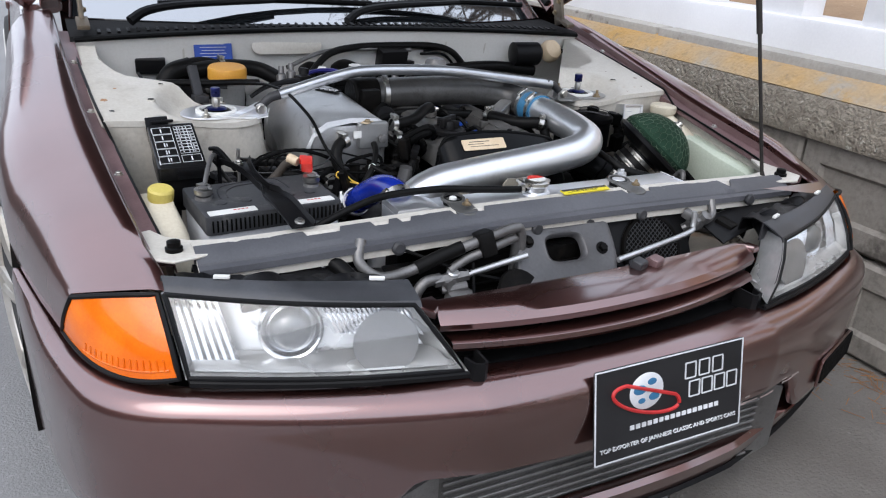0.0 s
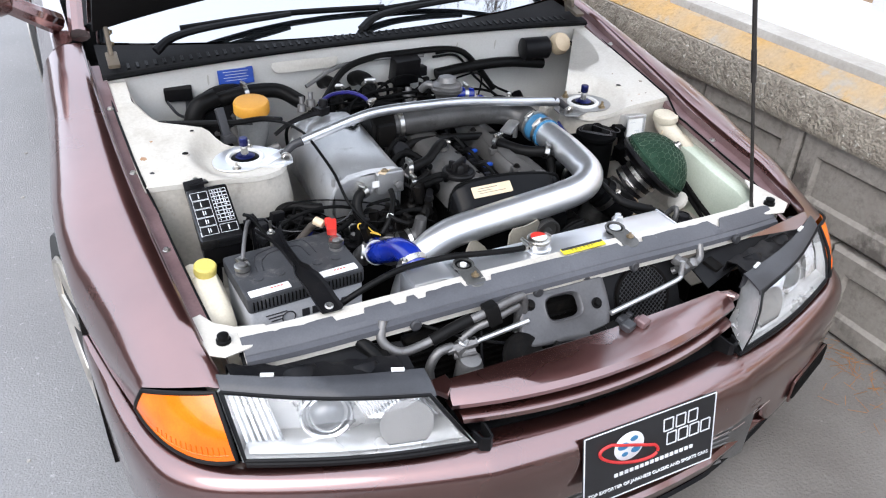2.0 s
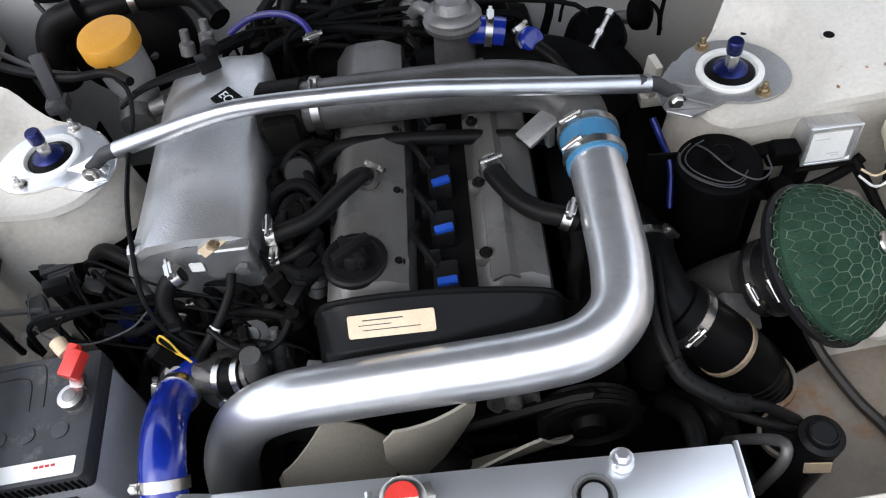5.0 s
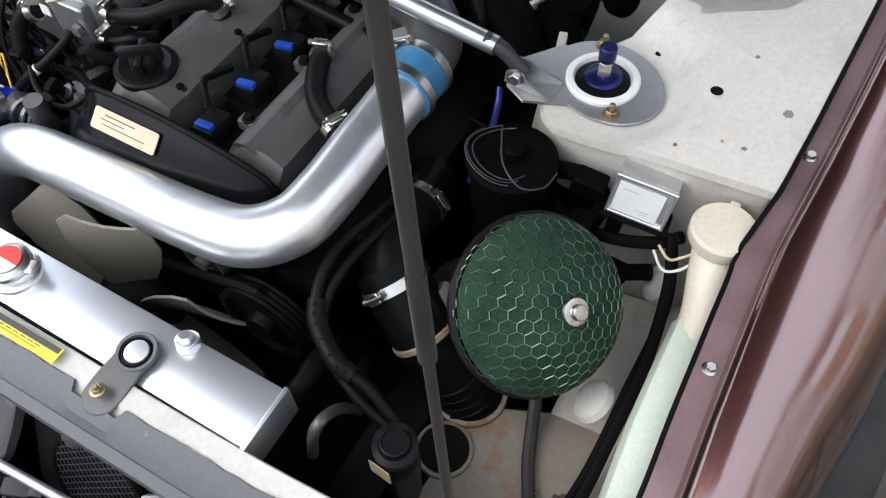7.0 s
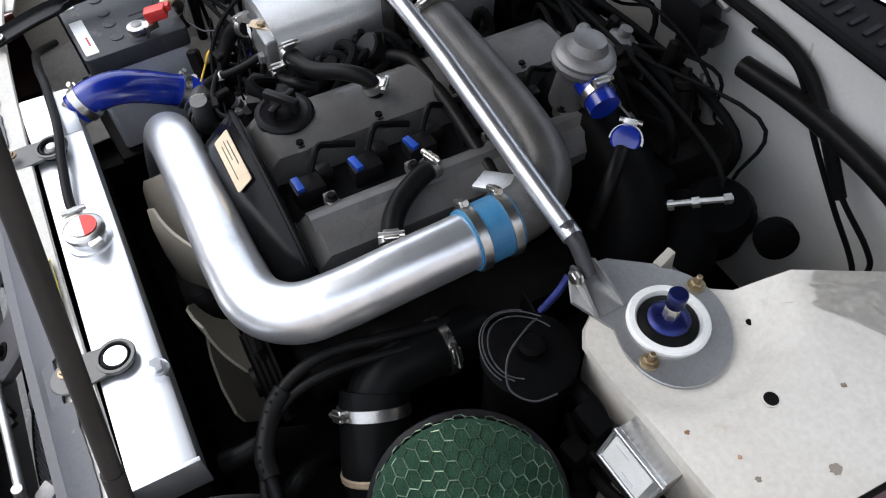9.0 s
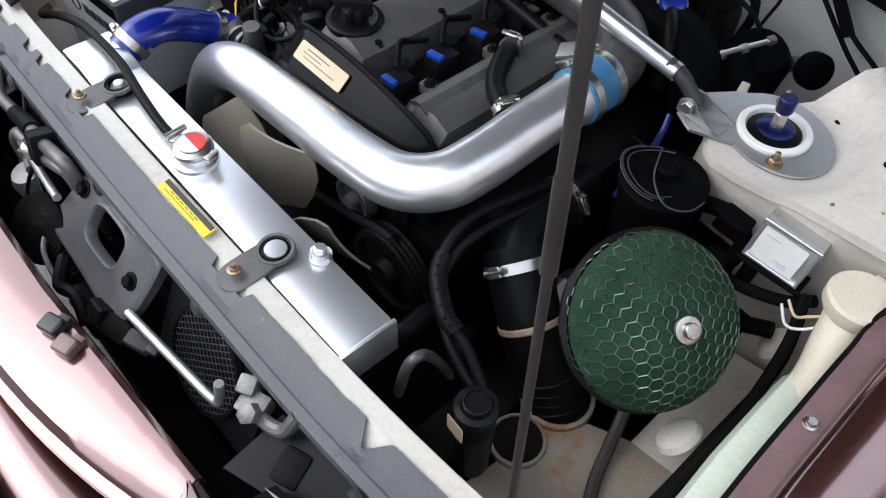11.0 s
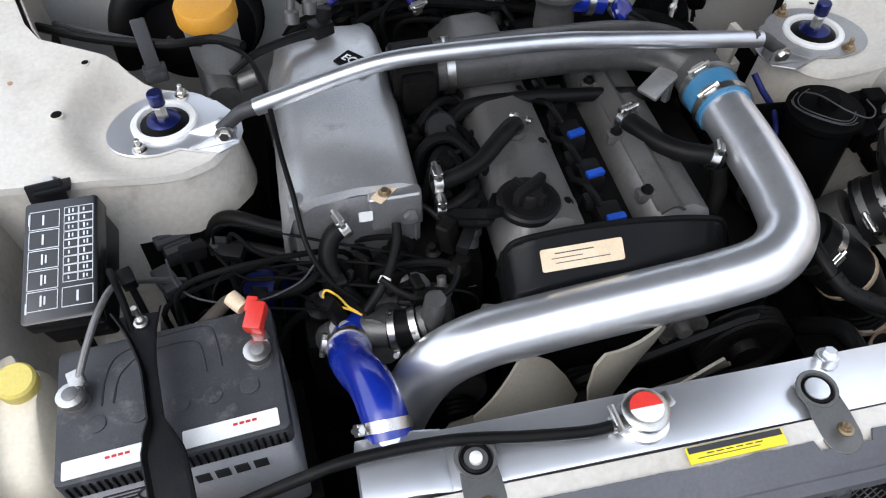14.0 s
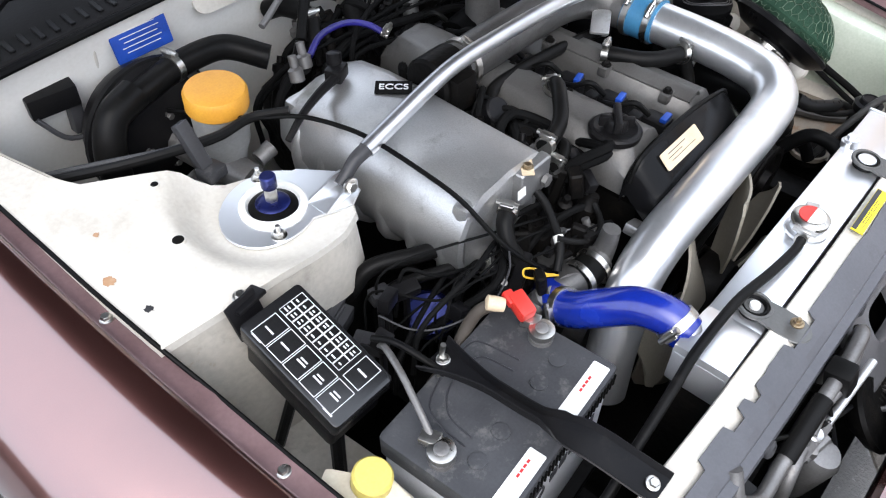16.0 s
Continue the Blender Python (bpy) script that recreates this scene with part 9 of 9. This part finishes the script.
rod(bm, (-0.36, 0.665, 0.53), (-0.29, 0.70, 0.48), 0.03, 12)
part("stem", bm, GRIME_SHADE, of)

# ---------------------------------------------------------------- fittings on the bulkhead
rb = thing("relay_box", "black relay box with lead on the bulkhead", "relay", at=(-0.585, 1.25, 0.74))
bm = B()
box(bm, (-0.585, 1.252, 0.757), (0.075, 0.035, 0.038), (8, 0, -8), 0.004)
part("case", bm, PLASTIC, rb)
bm = B()
box(bm, (-0.56, 1.25, 0.715), (0.02, 0.02, 0.06), (0, 6, 0), 0.003)
tube(bm, [(-0.62, 1.24, 0.74), (-0.59, 1.22, 0.70), (-0.53, 1.21, 0.70), (-0.47, 1.20, 0.72)], 0.004, 8, 5)
part("lead", bm, GREYPL, rb)
bx = thing("relay_box", "square black relay box behind the engine", "relay", at=(0.085, 1.23, 0.72))
bm = B()
box(bm, (0.085, 1.215, 0.755), (0.085, 0.045, 0.085), (14, 0, 4), 0.005)
part("case", bm, PLASTIC, bx)
bm = B()
box(bm, (0.085, 1.24, 0.70), (0.05, 0.03, 0.06), bev=0.004)
box(bm, (0.14, 1.215, 0.745), (0.03, 0.03, 0.03), (0, 0, 10), 0.004)
part("plug", bm, PLASTIC, bx)
wm = thing("wiper_motor", "black wiper motor with tan gear case in the corner", "motor", at=(0.60, 1.2, 0.72))
bm = B()
lathe(bm, [(0.02, -0.05), (0.036, -0.045), (0.036, 0.04), (0.028, 0.048), (0.01, 0.05)], axes((0.545, 1.20, 0.775), (1, -0.1, 0)), 24)
part("motor", bm, PLASTIC, wm)
bm = B()
lathe(bm, [(0.034, -0.02), (0.036, 0.0), (0.03, 0.015), (0.012, 0.018)], axes((0.635, 1.19, 0.785), (0.1, -0.8, 0.5)), 22)
part("gear_case", bm, CREAML, wm, "tan gear case")
bm = B()
tube(bm, [(0.66, 1.19, 0.79), (0.69, 1.16, 0.77), (0.69, 1.12, 0.73), (0.66, 1.09, 0.70)], 0.007, 8, 5)
part("lead", bm, RUBBER, wm)
bm = B()
tube(bm, [(0.286, 0.930, 0.645), (0.335, 1.000, 0.672), (0.378, 1.066, 0.690)], 0.0045, 10, 4)
for u in (0.15, 0.42, 0.66, 0.95):
    lathe(bm, [(0.0045, -0.006), (0.0075, -0.005), (0.0075, 0.005), (0.0045, 0.006)], axes(Vector((0.303, 0.955, 0.650)).lerp(Vector((0.378, 1.066, 0.690)), u) + Vector((0, 0, 0.001)), (0.52, 0.77, 0.30)), 8)
single("oxygen_sensor", bm, STEEL, "bright metal sensor beside the bulkhead", "sensor")
bm = B()
box(bm, (0.415, 0.925, 0.665), (0.012, 0.03, 0.07), (10, 0, 15), 0.002)
box(bm, (0.42, 0.93, 0.62), (0.04, 0.03, 0.02), bev=0.003)
single("loom_bracket", bm, APRON, "pale metal bracket with slots beside the tower", "bracket")
bm = B()
lathe(bm, [(0.03, 0), (0.05, 0.03), (0.052, 0.10), (0.04, 0.12)], axes((0.34, 1.10, 0.55), (0.2, -0.3, 1)), 22)
un = thing("pipe_union", "dull brass pipe union with a black cap beside the tower", "pipe", at=(0.40, 1.12, 0.62))
bm2 = B()
tube(bm2, [(0.368, 1.130, 0.575), (0.382, 1.128, 0.610), (0.400, 1.120, 0.632), (0.424, 1.108, 0.640)], 0.012, 12, 4)
part("elbow", bm2, CASTDULL, un)
bm2 = B()
lathe(bm2, [(0.026, -0.012), (0.028, -0.006), (0.028, 0.010), (0.022, 0.014), (0.006, 0.014)], axes((0.436, 1.102, 0.650), (0.75, -0.5, 0.35)), 22)
part("cap", bm2, CANBLK_SHADE, un, "round black cap")
# housing and inlet are blackened to read as the shaded recess
turbo = thing("turbocharger", "dark turbocharger housing beside the engine, recess shade in its black", "turbocharger", at=(0.34, 1.10, 0.50))
part("housing", bm, CANBLK_SHADE, turbo)
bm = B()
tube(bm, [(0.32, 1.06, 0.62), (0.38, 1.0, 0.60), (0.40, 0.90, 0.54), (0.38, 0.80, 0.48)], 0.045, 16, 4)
part("inlet_pipe", bm, CANBLK_SHADE, turbo, "inlet pipe blackened for the recess shade")
bm = B()
lathe(bm, [(0.0455, -0.006), (0.0485, -0.004), (0.0485, 0.004), (0.0455, 0.006)], axes((0.390, 0.975, 0.588), (0.25, -0.9, -0.4)), 26)
part("band", bm, CASTDULL, turbo, "dull metal band")
# ---------------------------------------------------------------- bare tree behind the fence
tree = thing("tree", "leafless tree with fine bare branches behind the fence", "tree", at=(4.2, 3.4, 1.2))
rng = random.Random(5)
trunk, twig = B(), B()


def branch(p, d, length, r, depth):
    pts = [p]
    for k in range(3):
        d = (d + Vector((rng.uniform(-0.25, 0.25), rng.uniform(-0.25, 0.25), rng.uniform(-0.05, 0.2)))).normalized()
        pts.append(pts[-1] + d * length / 3)
    tube(trunk if depth > 3 else twig, pts, (r, r * 0.6), 8 if depth > 3 else 4, 2)
    if depth:
        for k in range(3 if depth > 1 else 4):
            q = pts[rng.choice((1, 2, 3))] if k else pts[3]
            e = (d + Vector((rng.uniform(-0.9, 0.9), rng.uniform(-0.9, 0.9), rng.uniform(-0.35, 0.5)))).normalized()
            branch(q, e, length * rng.uniform(0.62, 0.82), max(0.006, r * 0.58), depth - 1)


branch(Vector((4.2, 3.4, 1.15)), Vector((-0.35, -0.1, 1)).normalized(), 2.2, 0.16, 6)
part("trunk", trunk, BARK, tree, "rough dark bark")
part("branches", twig, BARK, tree, "fine bare twigs")

# needles drifted along the foot of the wall
bm = B()
for k in range(900):
    y = rng.uniform(-1.2, 3.0)
    x = WX - abs(rng.gauss(0, 0.10)) - 0.01
    a = rng.uniform(0, math.pi)
    l = rng.uniform(0.015, 0.035)
    c = Vector((x, y, 0.003 + rng.uniform(0, 0.006)))
    v = Vector((math.cos(a), math.sin(a), rng.uniform(-0.1, 0.1))) * l
    tube(bm, [c - v, c + v], 0.0011, 3, 1)
tagged(part("pine_needles", bm, NEEDLE), "brown pine needles drifted along the wall foot", "needles", kind="stuff")
bm = B()
for k in range(160):
    x, y = rng.uniform(-3.5, 1.2), rng.uniform(-2.5, 4)
    box(bm, (x, y, 0.002), (rng.uniform(0.006, 0.018), rng.uniform(0.005, 0.012), 0.004), (0, 0, rng.uniform(0, 180)), 0)
tagged(part("road_litter", bm, CONC_L), "small pale bits of grit and leaf on the road", "litter", kind="stuff")

# ---------------------------------------------------------------- precast blocks of the wall
block = wall_block(0.46, 0.295)
for row in range(2):
    for k in range(34):
        o = bpy.data.objects.new("wall_block", block)
        scene.collection.objects.link(o)
        o.parent = wall
        o.location = Vector((WX - 0.0 + 0.012 * row, -4.0 + 0.465 * k + 0.232 * row, 0.01 + 0.305 * row)) - wall.location
